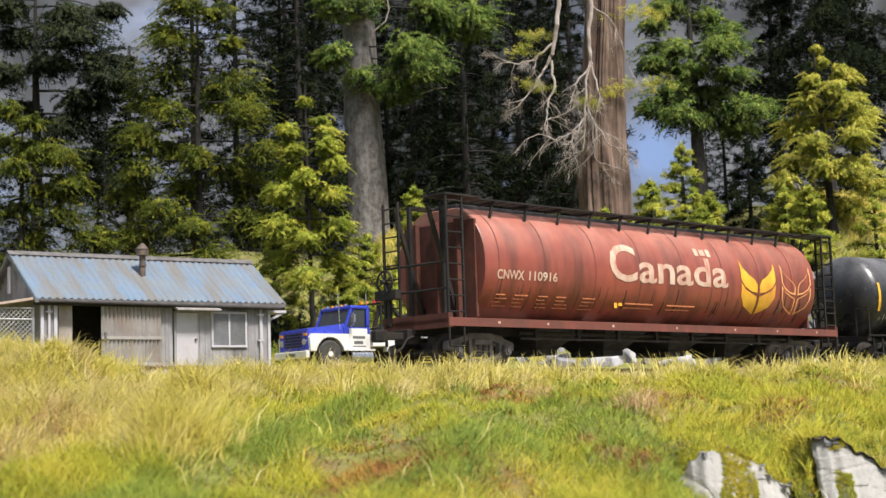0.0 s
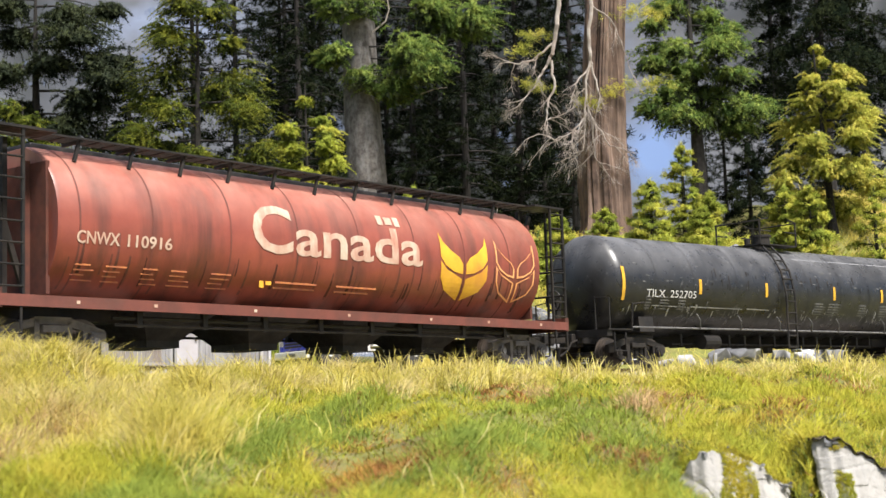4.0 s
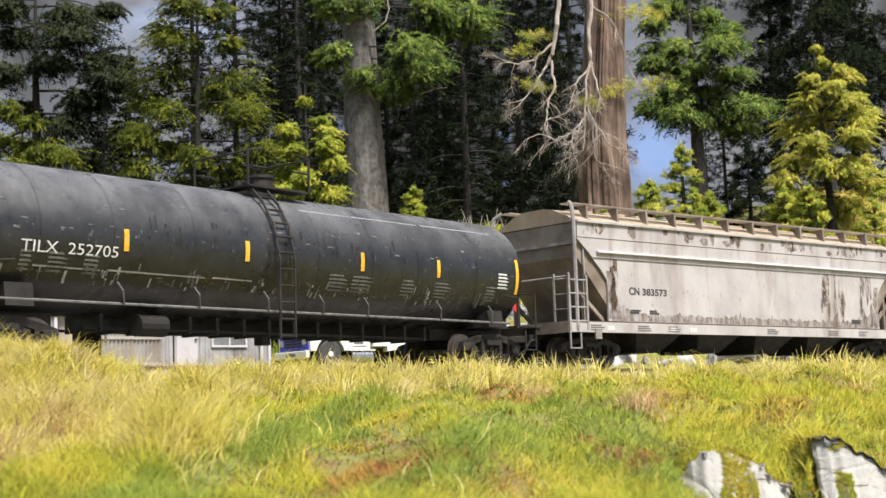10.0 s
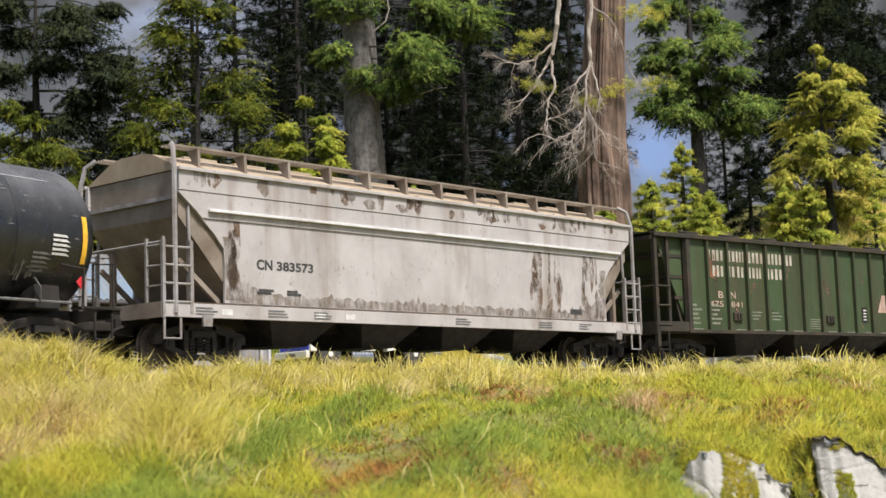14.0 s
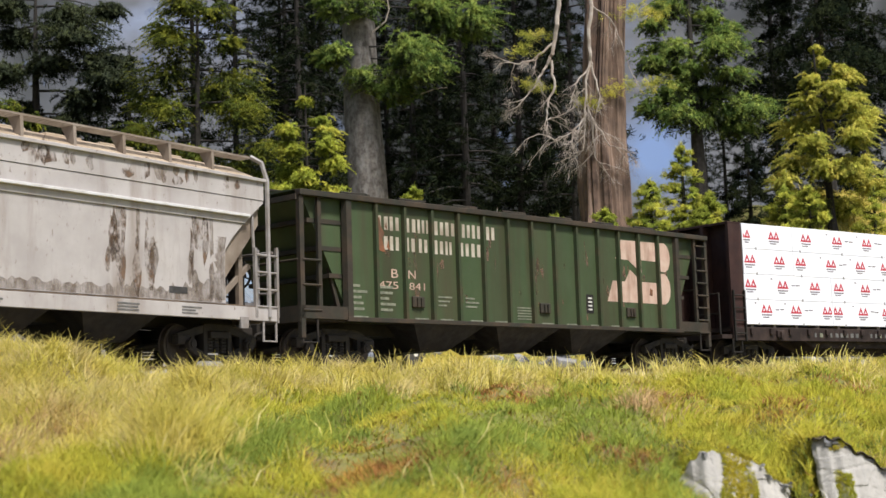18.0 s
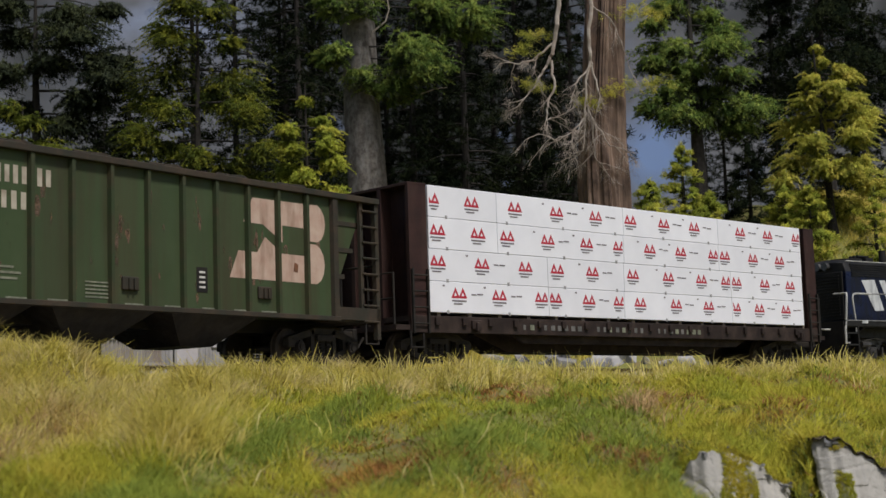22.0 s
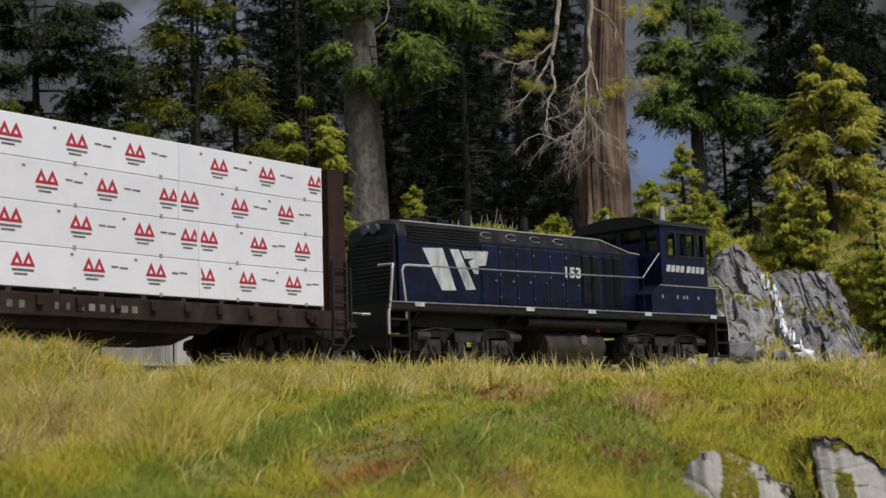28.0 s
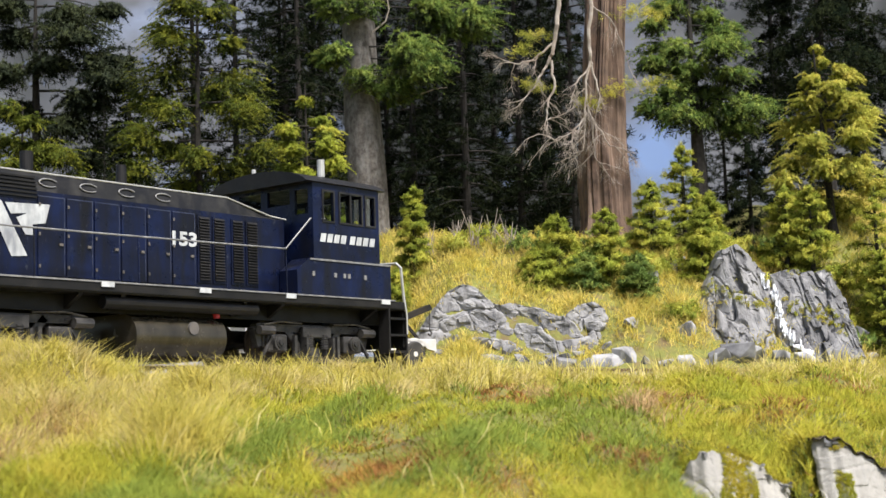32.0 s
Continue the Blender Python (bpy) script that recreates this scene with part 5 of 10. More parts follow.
WHEEL = mat("dark_wheel_steel", (0.05, 0.045, 0.042), (0.09, 0.07, 0.055), rough=0.6, metal=0.4, grain=3)
CAN_RED = mat("weathered_oxide_red", (0.30, 0.074, 0.046), (0.225, 0.055, 0.036), rough=0.42, grain=1.3, dirt=(0.085, 0.034, 0.024), dirt_amount=0.85, dirt_scale=1.1, streak=(1.5, 1, 0.14), bump=0.05, dirt_lo=0.47, dirt_hi=0.7)
CAN_DARK = mat("rusty_brown_frame", (0.105, 0.038, 0.028), (0.065, 0.03, 0.024), rough=0.7, grain=3, dirt=(0.2, 0.075, 0.045), dirt_amount=0.4, dirt_scale=1.5)
CAN_SILL = mat("dull_red_sill", (0.175, 0.052, 0.036), (0.125, 0.04, 0.029), rough=0.6, grain=2, dirt=(0.08, 0.04, 0.03), dirt_amount=0.6, dirt_scale=1.6, streak=(1, 1, 0.5))
CREAM = mat("faded_cream_lettering", (0.60, 0.47, 0.36), (0.50, 0.33, 0.24), rough=0.6, grain=3, dirt=(0.38, 0.12, 0.075), dirt_amount=0.8, dirt_scale=1.7, streak=(1.4, 1, 0.5))
GOLD = mat("golden_yellow_emblem", (0.80, 0.45, 0.035), (0.68, 0.34, 0.03), rough=0.5, grain=2, dirt=(0.42, 0.11, 0.06), dirt_amount=0.35, dirt_scale=1.3)
ORANGE_INK = mat("worn_orange_data", (0.45, 0.16, 0.045), (0.30, 0.085, 0.045), rough=0.6, grain=9)
TANK = mat("worn_black_tank_paint", (0.011, 0.011, 0.0115), (0.018, 0.018, 0.018), rough=0.36, grain=2.2, dirt=(0.04, 0.038, 0.035), dirt_amount=0.25, dirt_scale=1.3, fleck=(0.10, 0.098, 0.095), bump=0.12, bump_scale=6)
STRIPE = mat("yellow_reflector", (0.75, 0.42, 0.03), (0.55, 0.30, 0.03), rough=0.5, grain=6)
WHITE_INK = mat("worn_white_lettering", (0.66, 0.65, 0.62), (0.45, 0.44, 0.42), rough=0.6, grain=5)
DIM_INK = mat("faded_grey_data", (0.15, 0.145, 0.14), (0.08, 0.08, 0.078), rough=0.7, grain=6)
PALE = mat("dirty_pale_grey_paint", (0.43, 0.405, 0.395), (0.345, 0.32, 0.31), rough=0.5, grain=1.1, dirt=(0.19, 0.145, 0.11), dirt_amount=0.8, dirt_scale=1.0, streak=(1.6, 1, 0.22), bump=0.06, dirt_lo=0.5, dirt_hi=0.75, fleck=(0.16, 0.12, 0.09))
LEDGE = mat("clean_pale_ledge", (0.62, 0.62, 0.63), (0.5, 0.49, 0.48), rough=0.5, grain=2, dirt=(0.2, 0.14, 0.1), dirt_amount=0.5, dirt_scale=1.4)
PALE_DIRTY = mat("brown_stained_grey", (0.26, 0.22, 0.18), (0.18, 0.14, 0.105), rough=0.75, grain=1.6, dirt=(0.09, 0.065, 0.048), dirt_amount=0.65, dirt_scale=1.2)
ROOF_TAN = mat("tan_dusted_roof", (0.36, 0.29, 0.21), (0.28, 0.22, 0.155), rough=0.85, grain=2, dirt=(0.24, 0.16, 0.10), dirt_amount=0.5, dirt_scale=1.1)
PALE_RAIL = mat("dull_pale_railing", (0.29, 0.275, 0.27), (0.2, 0.185, 0.175), rough=0.6, grain=4, dirt=(0.13, 0.095, 0.07), dirt_amount=0.6, dirt_scale=2.5)
DARK_STAIN = mat("dark_rust_stain", (0.085, 0.065, 0.05), (0.17, 0.12, 0.08), rough=0.8, grain=4)
BN_GREEN = mat("faded_green_paint", (0.044, 0.068, 0.030), (0.055, 0.078, 0.038), rough=0.5, grain=1.0, dirt=(0.05, 0.042, 0.024), dirt_amount=0.8, dirt_scale=1.1, streak=(1.9, 1, 0.16), bump=0.05, random_tint=0.12, dirt_lo=0.42, dirt_hi=0.68)
BN_RIB = mat("dark_green_rib", (0.034, 0.052, 0.024), (0.040, 0.046, 0.026), rough=0.6, grain=2.5, dirt=(0.07, 0.048, 0.028), dirt_amount=0.6, dirt_scale=1.6)
BN_NAME = mat("faded_off_white", (0.46, 0.42, 0.35), (0.34, 0.30, 0.24), rough=0.6, grain=2.6, dirt=(0.13, 0.085, 0.05), dirt_amount=0.7, dirt_scale=1.6)
BN_DATA = mat("worn_pale_green_data", (0.22, 0.23, 0.17), (0.11, 0.12, 0.085), rough=0.7, grain=8, bump=0)
BN_DARK = mat("dark_green_brown_frame", (0.03, 0.031, 0.024), (0.04, 0.032, 0.025), rough=0.7, grain=3, dirt=(0.085, 0.055, 0.036), dirt_amount=0.5, dirt_scale=1.6)
BN_PINK = mat("faded_pinkish_white", (0.50, 0.38, 0.31), (0.43, 0.29, 0.23), rough=0.6, grain=2.6, dirt=(0.16, 0.08, 0.045), dirt_amount=0.8, dirt_scale=1.6, streak=(1.6, 1, 0.3), dirt_lo=0.5, dirt_hi=0.72)
RUST = mat("orange_rust_patch", (0.20, 0.075, 0.032), (0.10, 0.05, 0.028), rough=0.85, grain=3)
LUM_BROWN = mat("dark_brown_flat_paint", (0.026, 0.018, 0.016), (0.02, 0.014, 0.013), rough=0.6, grain=2.5, dirt=(0.085, 0.058, 0.048), dirt_amount=0.5, dirt_scale=2.2)
LUM_RED = mat("red_brown_bulkhead", (0.040, 0.019, 0.017), (0.028, 0.015, 0.014), rough=0.6, grain=2, dirt=(0.07, 0.04, 0.032), dirt_amount=0.5, dirt_scale=1.4, streak=(1.5, 1, 0.3))
WRAP = mat("white_lumber_wrap", (0.79, 0.80, 0.86), (0.74, 0.75, 0.81), rough=0.45, grain=1.2, bump=0.15, bump_scale=2.5, random_tint=0.04)
WRAP_RED = mat("red_print", (0.46, 0.025, 0.05), (0.40, 0.02, 0.045), rough=0.5, grain=5, bump=0)
WRAP_INK = mat("dark_print", (0.12, 0.10, 0.12), (0.22, 0.2, 0.22), rough=0.5, grain=5, bump=0)
STEEL_GREY = mat("grey_strap", (0.4, 0.4, 0.41), (0.3, 0.3, 0.31), rough=0.5, metal=0.3, grain=5, bump=0)
LOCO_BLUE = mat("dark_locomotive_blue", (0.0055, 0.0115, 0.047), (0.0035, 0.006, 0.021), rough=0.36, grain=1.8, dirt=(0.006, 0.006, 0.007), dirt_amount=0.9, dirt_scale=1.7, streak=(1.8, 1, 0.3), bump=0.05, fleck=(0.05, 0.055, 0.07), dirt_lo=0.42, dirt_hi=0.66)
LOCO_BLACK = mat("sooty_black", (0.008, 0.008, 0.0085), (0.014, 0.0135, 0.0135), rough=0.5, grain=2.5, dirt=(0.04, 0.036, 0.032), dirt_amount=0.35, dirt_scale=1.5, bump=0.1)
SCUFF_GLINT_BLUE = mat("scuff_glint_blue_edge", (0.05, 0.06, 0.10), (0.012, 0.018, 0.05), rough=0.5, grain=7, bump=0)
LOCO_TRUCK = mat("oily_cast_steel", (0.05, 0.048, 0.047), (0.026, 0.025, 0.024), rough=0.38, metal=0.2, grain=4, dirt=(0.13, 0.12, 0.11), dirt_amount=0.5, dirt_scale=2.8, bump=0.2)
ROOF_GREY = mat("worn_grey_hood_roof", (0.016, 0.016, 0.016), (0.011, 0.011, 0.012), rough=0.42, grain=2, dirt=(0.09, 0.085, 0.075), dirt_amount=0.35, dirt_scale=2.2)
RAILING = mat("dull_silver_handrail", (0.56, 0.56, 0.54), (0.42, 0.42, 0.40), rough=0.45, metal=0.3, grain=5, bump=0)
CAB_LENS = mat("dark_lamp_glass", (0.05, 0.05, 0.05), (0.1, 0.1, 0.1), rough=0.15, grain=5, bump=0)
DULL_RAIL = mat("worn_grey_rail", (0.3, 0.3, 0.3), (0.16, 0.16, 0.165), rough=0.5, metal=0.2, grain=6, bump=0)
LOCO_WHITE = mat("pale_grey_emblem", (0.60, 0.62, 0.63), (0.50, 0.52, 0.53), rough=0.5, grain=2.5, dirt=(0.10, 0.11, 0.14), dirt_amount=0.7, dirt_scale=2.2, streak=(1.6, 1, 0.6))
GLASS_DARK = nodes_of("cab_glass")[0]
_g = GLASS_DARK.node_tree.nodes["Principled BSDF"]
_g.inputs["Base Color"].default_value = (0.75, 0.8, 0.8, 1)
_g.inputs["Roughness"].default_value, _g.inputs["Transmission Weight"].default_value, _g.inputs["IOR"].default_value = 0.05, 1.0, 1.1
def film(name, colour, other, scale, lo, hi, streak=(1, 1, 1), most=0.85):
    """A broken film of rust or dust over paint: the paint shows through its gaps."""
    m, t, b = nodes_of(name)
    t.links.new(mixer(t, field(t, 4.0), colour, other), b.inputs["Base Color"])
    b.inputs["Roughness"].default_value = 0.85
    t.links.new(scaled(t, field(t, scale, 6, streak, lo, hi, 1.7, 0.7), most), b.inputs["Alpha"])
    return m


RUST_FILM = film("broken_rust_film", (0.10, 0.065, 0.045), (0.17, 0.105, 0.065), 5.0, 0.42, 0.6, (1, 1, 0.6))
GRIME_FILM = film("settled_grime_film", (0.15, 0.115, 0.09), (0.21, 0.165, 0.13), 3.0, 0.36, 0.62, (1.5, 1, 0.6), 0.75)
RED_TAG = mat("red_tag", (0.6, 0.04, 0.05), rough=0.4, grain=5, bump=0)

EMBLEM_ORANGE = mat("pale_orange_outline", (0.82, 0.40, 0.16), (0.70, 0.30, 0.12), rough=0.5, grain=3)
TANK.node_tree.nodes["Principled BSDF"].inputs["Specular IOR Level"].default_value = 0.55

# overhead light painted into both shells' colour, paler towards the top
top_sheen(TANK, (0.24, 0.24, 0.245), 2.5, 3.8, 0.8)
top_sheen(CAN_RED, (0.50, 0.25, 0.19), 2.7, 4.0, 0.85)

for _m in (LOCO_BLACK, ROOF_GREY, LOCO_BLUE):
    _m.node_tree.nodes["Principled BSDF"].inputs["Specular IOR Level"].default_value = 0.3
for _m in (BLACK, TRUCK_BLACK, BN_DARK, BN_RIB, LUM_BROWN, LUM_RED, CAN_DARK, BN_GREEN):
    _m.node_tree.nodes["Principled BSDF"].inputs["Specular IOR Level"].default_value = 0.22

CARS, WHEELS = {}, []


def bar(bm, p, q, t, y0, y1):
    """A flat bar between two points of the x-z plane, t high, from y0 to y1."""
    p, q = Vector((p[0], p[1])), Vector((q[0], q[1]))
    d = (q - p).normalized()
    n = Vector((-d.y, d.x)) * t / 2
    prism(bm, [tuple(p - n), tuple(q - n), tuple(q + n), tuple(p + n)], y0, y1, "y")


def rod(bm, p, q, r=0.03, n=6):
    cyl(bm, p, q, r, n)


def ladder(bm, x0, x1, y, z0, z1, rungs, r=0.028):
    for x in (x0, x1):
        box(bm, x - r, x + r, y - r, y + r, z0, z1)
    for i in range(rungs):
        z = z0 + (z1 - z0) * (i + 0.6) / rungs
        rod(bm, (x0, y - 0.02, z), (x1, y - 0.02, z), r * 0.7)


def ladder_x(bm, x, y0, y1, z0, z1, rungs, r=0.028):
    for y in (y0, y1):
        box(bm, x - r, x + r, y - r, y + r, z0, z1)
    for i in range(rungs):
        z = z0 + (z1 - z0) * (i + 0.6) / rungs
        rod(bm, (x, y0, z), (x, y1, z), r * 0.7)


_truck_meshes = {}


def truck(car, x, material, wb=0.86, loco=False):
    """A two-axle truck at x: bolster with side frames, springs and turning wheelsets."""
    key = (material.name, loco)
    if key not in _truck_meshes:
        m = {}
        bm = B()
        box(bm, -0.2, 0.2, -0.95, 0.95, 0.42, 0.72, 0.03)
        box(bm, -0.5, 0.5, -0.35, 0.35, 0.6, 0.85, 0.03)
        m["truck"] = mesh_of("truck", bm, material)
        bm = B()
        a = wb
        if not loco:
            for sx in (-1, 1):
                bar(bm, (sx * (a + 0.28), 0.56), (sx * 0.36, 0.76), 0.15, -0.07, 0.07)
                bar(bm, (sx * (a + 0.1), 0.40), (sx * 0.32, 0.18), 0.13, -0.07, 0.07)
                bar(bm, (sx * 0.36, 0.14), (sx * 0.36, 0.8), 0.11, -0.08, 0.08)
                bar(bm, (sx * (a - 0.14), 0.36), (sx * (a - 0.14), 0.62), 0.1, -0.065, 0.065)
                box(bm, sx * (a + 0.14) - 0.17, sx * (a + 0.14) + 0.17, -0.1, 0.09, 0.42, 0.6, 0.02)
            bar(bm, (-0.4, 0.78), (0.4, 0.78), 0.14, -0.08, 0.08)
            bar(bm, (-0.4, 0.16), (0.4, 0.16), 0.12, -0.1, 0.1)
            box(bm, -0.28, 0.28, -0.16, 0.06, 0.56, 0.7, 0.02)
        else:
            bar(bm, (-1.75, 0.82), (1.75, 0.82), 0.16, -0.08, 0.08)
            for sx in (-1, 1):
                bar(bm, (sx * 1.75, 0.84), (sx * 1.62, 0.42), 0.2, -0.08, 0.08)
                bar(bm, (sx * (wb - 0.32), 0.84), (sx * 0.42, 0.36), 0.16, -0.08, 0.08)
                bar(bm, (sx * (wb + 0.34), 0.9), (sx * (wb + 0.34), 0.4), 0.12, -0.1, 0.1)
                box(bm, sx * wb - 0.3, sx * wb + 0.3, -0.16, 0.08, 0.3, 0.68, 0.04)
                cyl(bm, (sx * (wb + 0.62), -0.22, 0.75), (sx * (wb + 0.2), -0.22, 0.75), 0.1, 10)
            bar(bm, (-0.5, 0.3), (0.5, 0.3), 0.2, -0.1, 0.1)
            for sx in (-1, 1):
                for j in range(6):
                    cyl(bm, (sx * 0.24, -0.16, 0.38 + 0.055 * j), (sx * 0.24, -0.16, 0.415 + 0.055 * j), 0.1, 10)
                cyl(bm, (sx * wb, -0.24, 0.5), (sx * wb, -0.14, 0.5), 0.17, 14)
                cyl(bm, (sx * wb, -0.27, 0.5), (sx * wb, -0.23, 0.5), 0.06, 8)
                bar(bm, (sx * (wb + 0.2), 0.62), (sx * (wb + 0.48), 0.2), 0.05, -0.2, -0.15)
                bar(bm, (sx * (wb - 0.52), 0.2), (sx * (wb - 0.52), 0.66), 0.08, -0.2, -0.12)
                tube(bm, [(sx * 0.5, -0.2, 0.92), (sx * wb, -0.26, 0.94), (sx * (wb + 0.5), -0.24, 0.86)], 0.022)
            box(bm, -0.45, 0.45, -0.2, -0.1, 0.62, 0.86, 0.02)
            box(bm, -0.42, 0.42, -0.32, -0.08, 0.08, 0.16)
            for sx in (-1, 1):
                box(bm, sx * 0.42 - 0.03, sx * 0.42 + 0.03, -0.3, -0.12, 0.08, 0.62)
        m["side_frame"] = mesh_of("side_frame", bm, material)
        bm = B()
        for k in (-0.2, 0, 0.2):
            for j in range(5):
                cyl(bm, (k, 0, 0.24 + 0.065 * j), (k, 0, 0.285 + 0.065 * j), 0.085, 8)
        m["spring"] = mesh_of("spring", bm, material)
        R = 0.42 if not loco else 0.5
        bm = B()
        cyl(bm, (0, -0.9, 0), (0, 0.9, 0), 0.08, 10)
        for sy in (-1, 1):
            cyl(bm, (0, sy * 0.67, 0), (0, sy * 0.69, 0), R + 0.03, 24)
            cyl(bm, (0, sy * 0.69, 0), (0, sy * 0.80, 0), R, 24)
            cyl(bm, (0, sy * 0.80, 0), (0, sy * 0.815, 0), R - 0.07, 24)
            for k in range(4):
                c = Vector((math.cos(k * 1.571) * 0.24, sy * 0.82, math.sin(k * 1.571) * 0.24))
                cyl(bm, c - Vector((0, 0.01, 0)), c + Vector((0, 0.01, 0)), 0.05, 8)
        m["wheelset"] = mesh_of("wheelset", bm, WHEEL)
        bm = B()
        cyl(bm, (0, -0.1, 0), (0, 0.0, 0), 0.12, 12)
        cyl(bm, (0, -0.13, 0), (0, -0.1, 0), 0.07, 8)
        m["bearing"] = mesh_of("bearing", bm, material)
        _truck_meshes[key] = m
    m = _truck_meshes[key]
    t = part("truck", m["truck"], material, car, at=pose(x, 0, 0))
    R = 0.42 if not loco else 0.5
    for sy in (-1, 1):
        part("side_frame", m["side_frame"], material, t, at=pose(0, sy * 1.0, 0, 0, 0, 0 if sy < 0 else 180))
        if not loco:
            part("spring", m["spring"], material, t, at=pose(0, sy * 1.0, 0.02))
        for sx in (-1, 1):
            part("bearing", m["bearing"], material, t, at=pose(sx * wb, sy * (1.1 if not loco else 1.16), R, 0, 0, 0 if sy < 0 else 180))
    for sx in (-1, 1):
        w = part("wheelset", m["wheelset"], WHEEL, t, at=pose(sx * wb, 0, R))
        WHEELS.append((w, sx * wb, R, R))


def coupler(car, x, face, material=BLACK):
    """A knuckle coupler with its draft box and a hanging air hose, facing -x or +x."""
    bm = B()
    box(bm, 0, 0.75, -0.09, 0.09, 0.72, 0.9, 0.02)
    box(bm, 0.7, 1.0, -0.16, 0.14, 0.66, 0.96, 0.03)
    box(bm, 0.95, 1.12, 0.03, 0.17, 0.68, 0.94, 0.03)
    box(bm, -0.3, 0.15, -0.25, 0.25, 0.62, 0.98, 0.02)
    part("coupler", bm, material, car, at=pose(x, 0, 0, 0, 0, 180 if face < 0 else 0))
    bm = B()
    tube(bm, [(0, 0.3, 0.8), (0.25, 0.32, 0.72), (0.4, 0.3, 0.5), (0.62, 0.24, 0.36)], 0.03)
    part("air_hose", bm, BLACK, car, at=pose(x, 0, 0, 0, 0, 180 if face < 0 else 0))


def side_bars(car, material, rows, y, name="data_bar", surface=None):
    """Small printing too fine to read, as plain bars: x, z, length, height."""
    bm = B()
    for x, z, l, h in rows:
        yy = y if surface is None else -surface(z + h / 2)
        v = box(bm, x, x + l, yy - 0.006, yy, z, z + h)
    return part(name, bm, material, car, "rows of small unreadable printed data")


def brake_wheel(car, x, y, z, face, material):
    bm = B()
    ring = [Vector((0, math.cos(a) * 0.28, math.sin(a) * 0.28)) for a in np.linspace(0, 2 * math.pi, 17)]
    tube(bm, ring, 0.03, 6)
    for k in range(4):
        a = k * math.pi / 2 + 0.4
        rod(bm, (0, 0, 0), (0.02, math.cos(a) * 0.27, math.sin(a) * 0.27), 0.02)
    cyl(bm, (-0.05, 0, 0), (0.12, 0, 0), 0.06, 8)
    part("brake_wheel", bm, material, car, at=pose(x, y, z, 0, 0, 0 if face > 0 else 180))


# -- red cylindrical grain hopper --
def grain_hopper():
    car = thing("grain_hopper_wagon", P(0, 0, 0), "red cylindrical grain hopper wagon with cream and yellow lettering", "rail wagon", "wagons of the train")
    CARS["ca"] = car
    zc, a, b = 2.58, 1.62, 1.58

    def half_width(z):
        return a * max(0.0, 1 - (abs(z - zc) / b) ** 2.25) ** (1 / 2.0)

    prof = []
    for k in range(29):
        z = 1.14 + (4.06 - 1.14) * k / 28
        prof.append((half_width(z), z))
    ring = [(-w, z) for w, z in prof] + [(w, z) for w, z in reversed(prof)]
    bm = B()
    secs = [[(x, y * k, zc + (z - zc) * k2) for y, z in ring] for x, k, k2 in ((-7.4, 0.86, 0.9), (-7.42, 0.985, 0.985), (-7.36, 1, 1), (7.36, 1, 1), (7.42, 0.985, 0.985), (7.4, 0.86, 0.9))]
    loft(bm, secs)
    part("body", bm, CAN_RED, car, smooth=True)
    # welded seams
    for x in (-6.95, -5.25, -3.25, -1.35, 0.55, 2.45, 4.3, 6.1):
        bm = B()
        loft(bm, [[(x + dx, y * 1.004, zc + (z - zc) * 1.004) for y, z in ring] for dx in (-0.02, 0.02)], caps=False)
        part("seam", bm, CAN_SILL, car)
    # slanted end sheets with ribs
    for f in (-1, 1):
        bm = B()
        prism(bm, [(f * 7.38, 1.25), (f * 7.46, 1.25), (f * 7.46, 3.7), (f * 7.38, 3.7)], -1.28, 1.28, "y")
        part("end_sheet", bm, CAN_DARK, car)
        for y in (-0.75, 0.0, 0.75):
            bm = B()
            box(bm, min(f * 7.464, f * 7.6), max(f * 7.464, f * 7.6), y - 0.05, y + 0.05, 1.2, 3.75)
            part("end_rib", bm, CAN_DARK, car)
    # sills
    for sy in (-1, 1):
        bm = B()
        x0 = -8.68 if sy < 0 else -7.5
        prism(bm, [(sy * 1.29, 1.0), (sy * 1.56, 0.98), (sy * 1.56, 1.19), (sy * 1.27, 1.19), (sy * 1.27, 1.13), (sy * 1.5, 1.13), (sy * 1.5, 1.06), (sy * 1.29, 1.06)], x0, 8.68, "x")
        part("side_sill", bm, CAN_SILL, car)
        bm = B()
        rod(bm, (-6.0, sy * 1.3, 0.86), (6.4, sy * 1.3, 0.86), 0.045)
        rod(bm, (-6.0, sy * 1.36, 0.72), (6.4, sy * 1.36, 0.72), 0.03)
        for x in np.arange(-5.4, 6.2, 1.65):
            box(bm, x - 0.06, x + 0.06, sy * 1.33 - 0.05, sy * 1.33 + 0.05, 0.68, 1.0)
        part("gate_pipe", bm, BLACK, car)
    bm = B()
    box(bm, -8.7, 8.7, -0.35, 0.35, 0.85, 1.2)
    part("centre_sill", bm, BLACK, car)
    for x in (-4.2, -1.45, 1.45, 4.2):
        bm = B()
        loft(bm, [[(x - 1.1, -1.3, 1.2), (x + 1.1, -1.3, 1.2), (x + 1.1, 1.3, 1.2), (x - 1.1, 1.3, 1.2)],
                  [(x - 0.42, -0.6, 0.5), (x + 0.42, -0.6, 0.5), (x + 0.42, 0.6, 0.5), (x - 0.42, 0.6, 0.5)],
                  [(x - 0.42, -0.6, 0.36), (x + 0.42, -0.6, 0.36), (x + 0.42, 0.6, 0.36), (x - 0.42, 0.6, 0.36)]])
        part("discharge_bay", bm, TRUCK_BLACK, car)
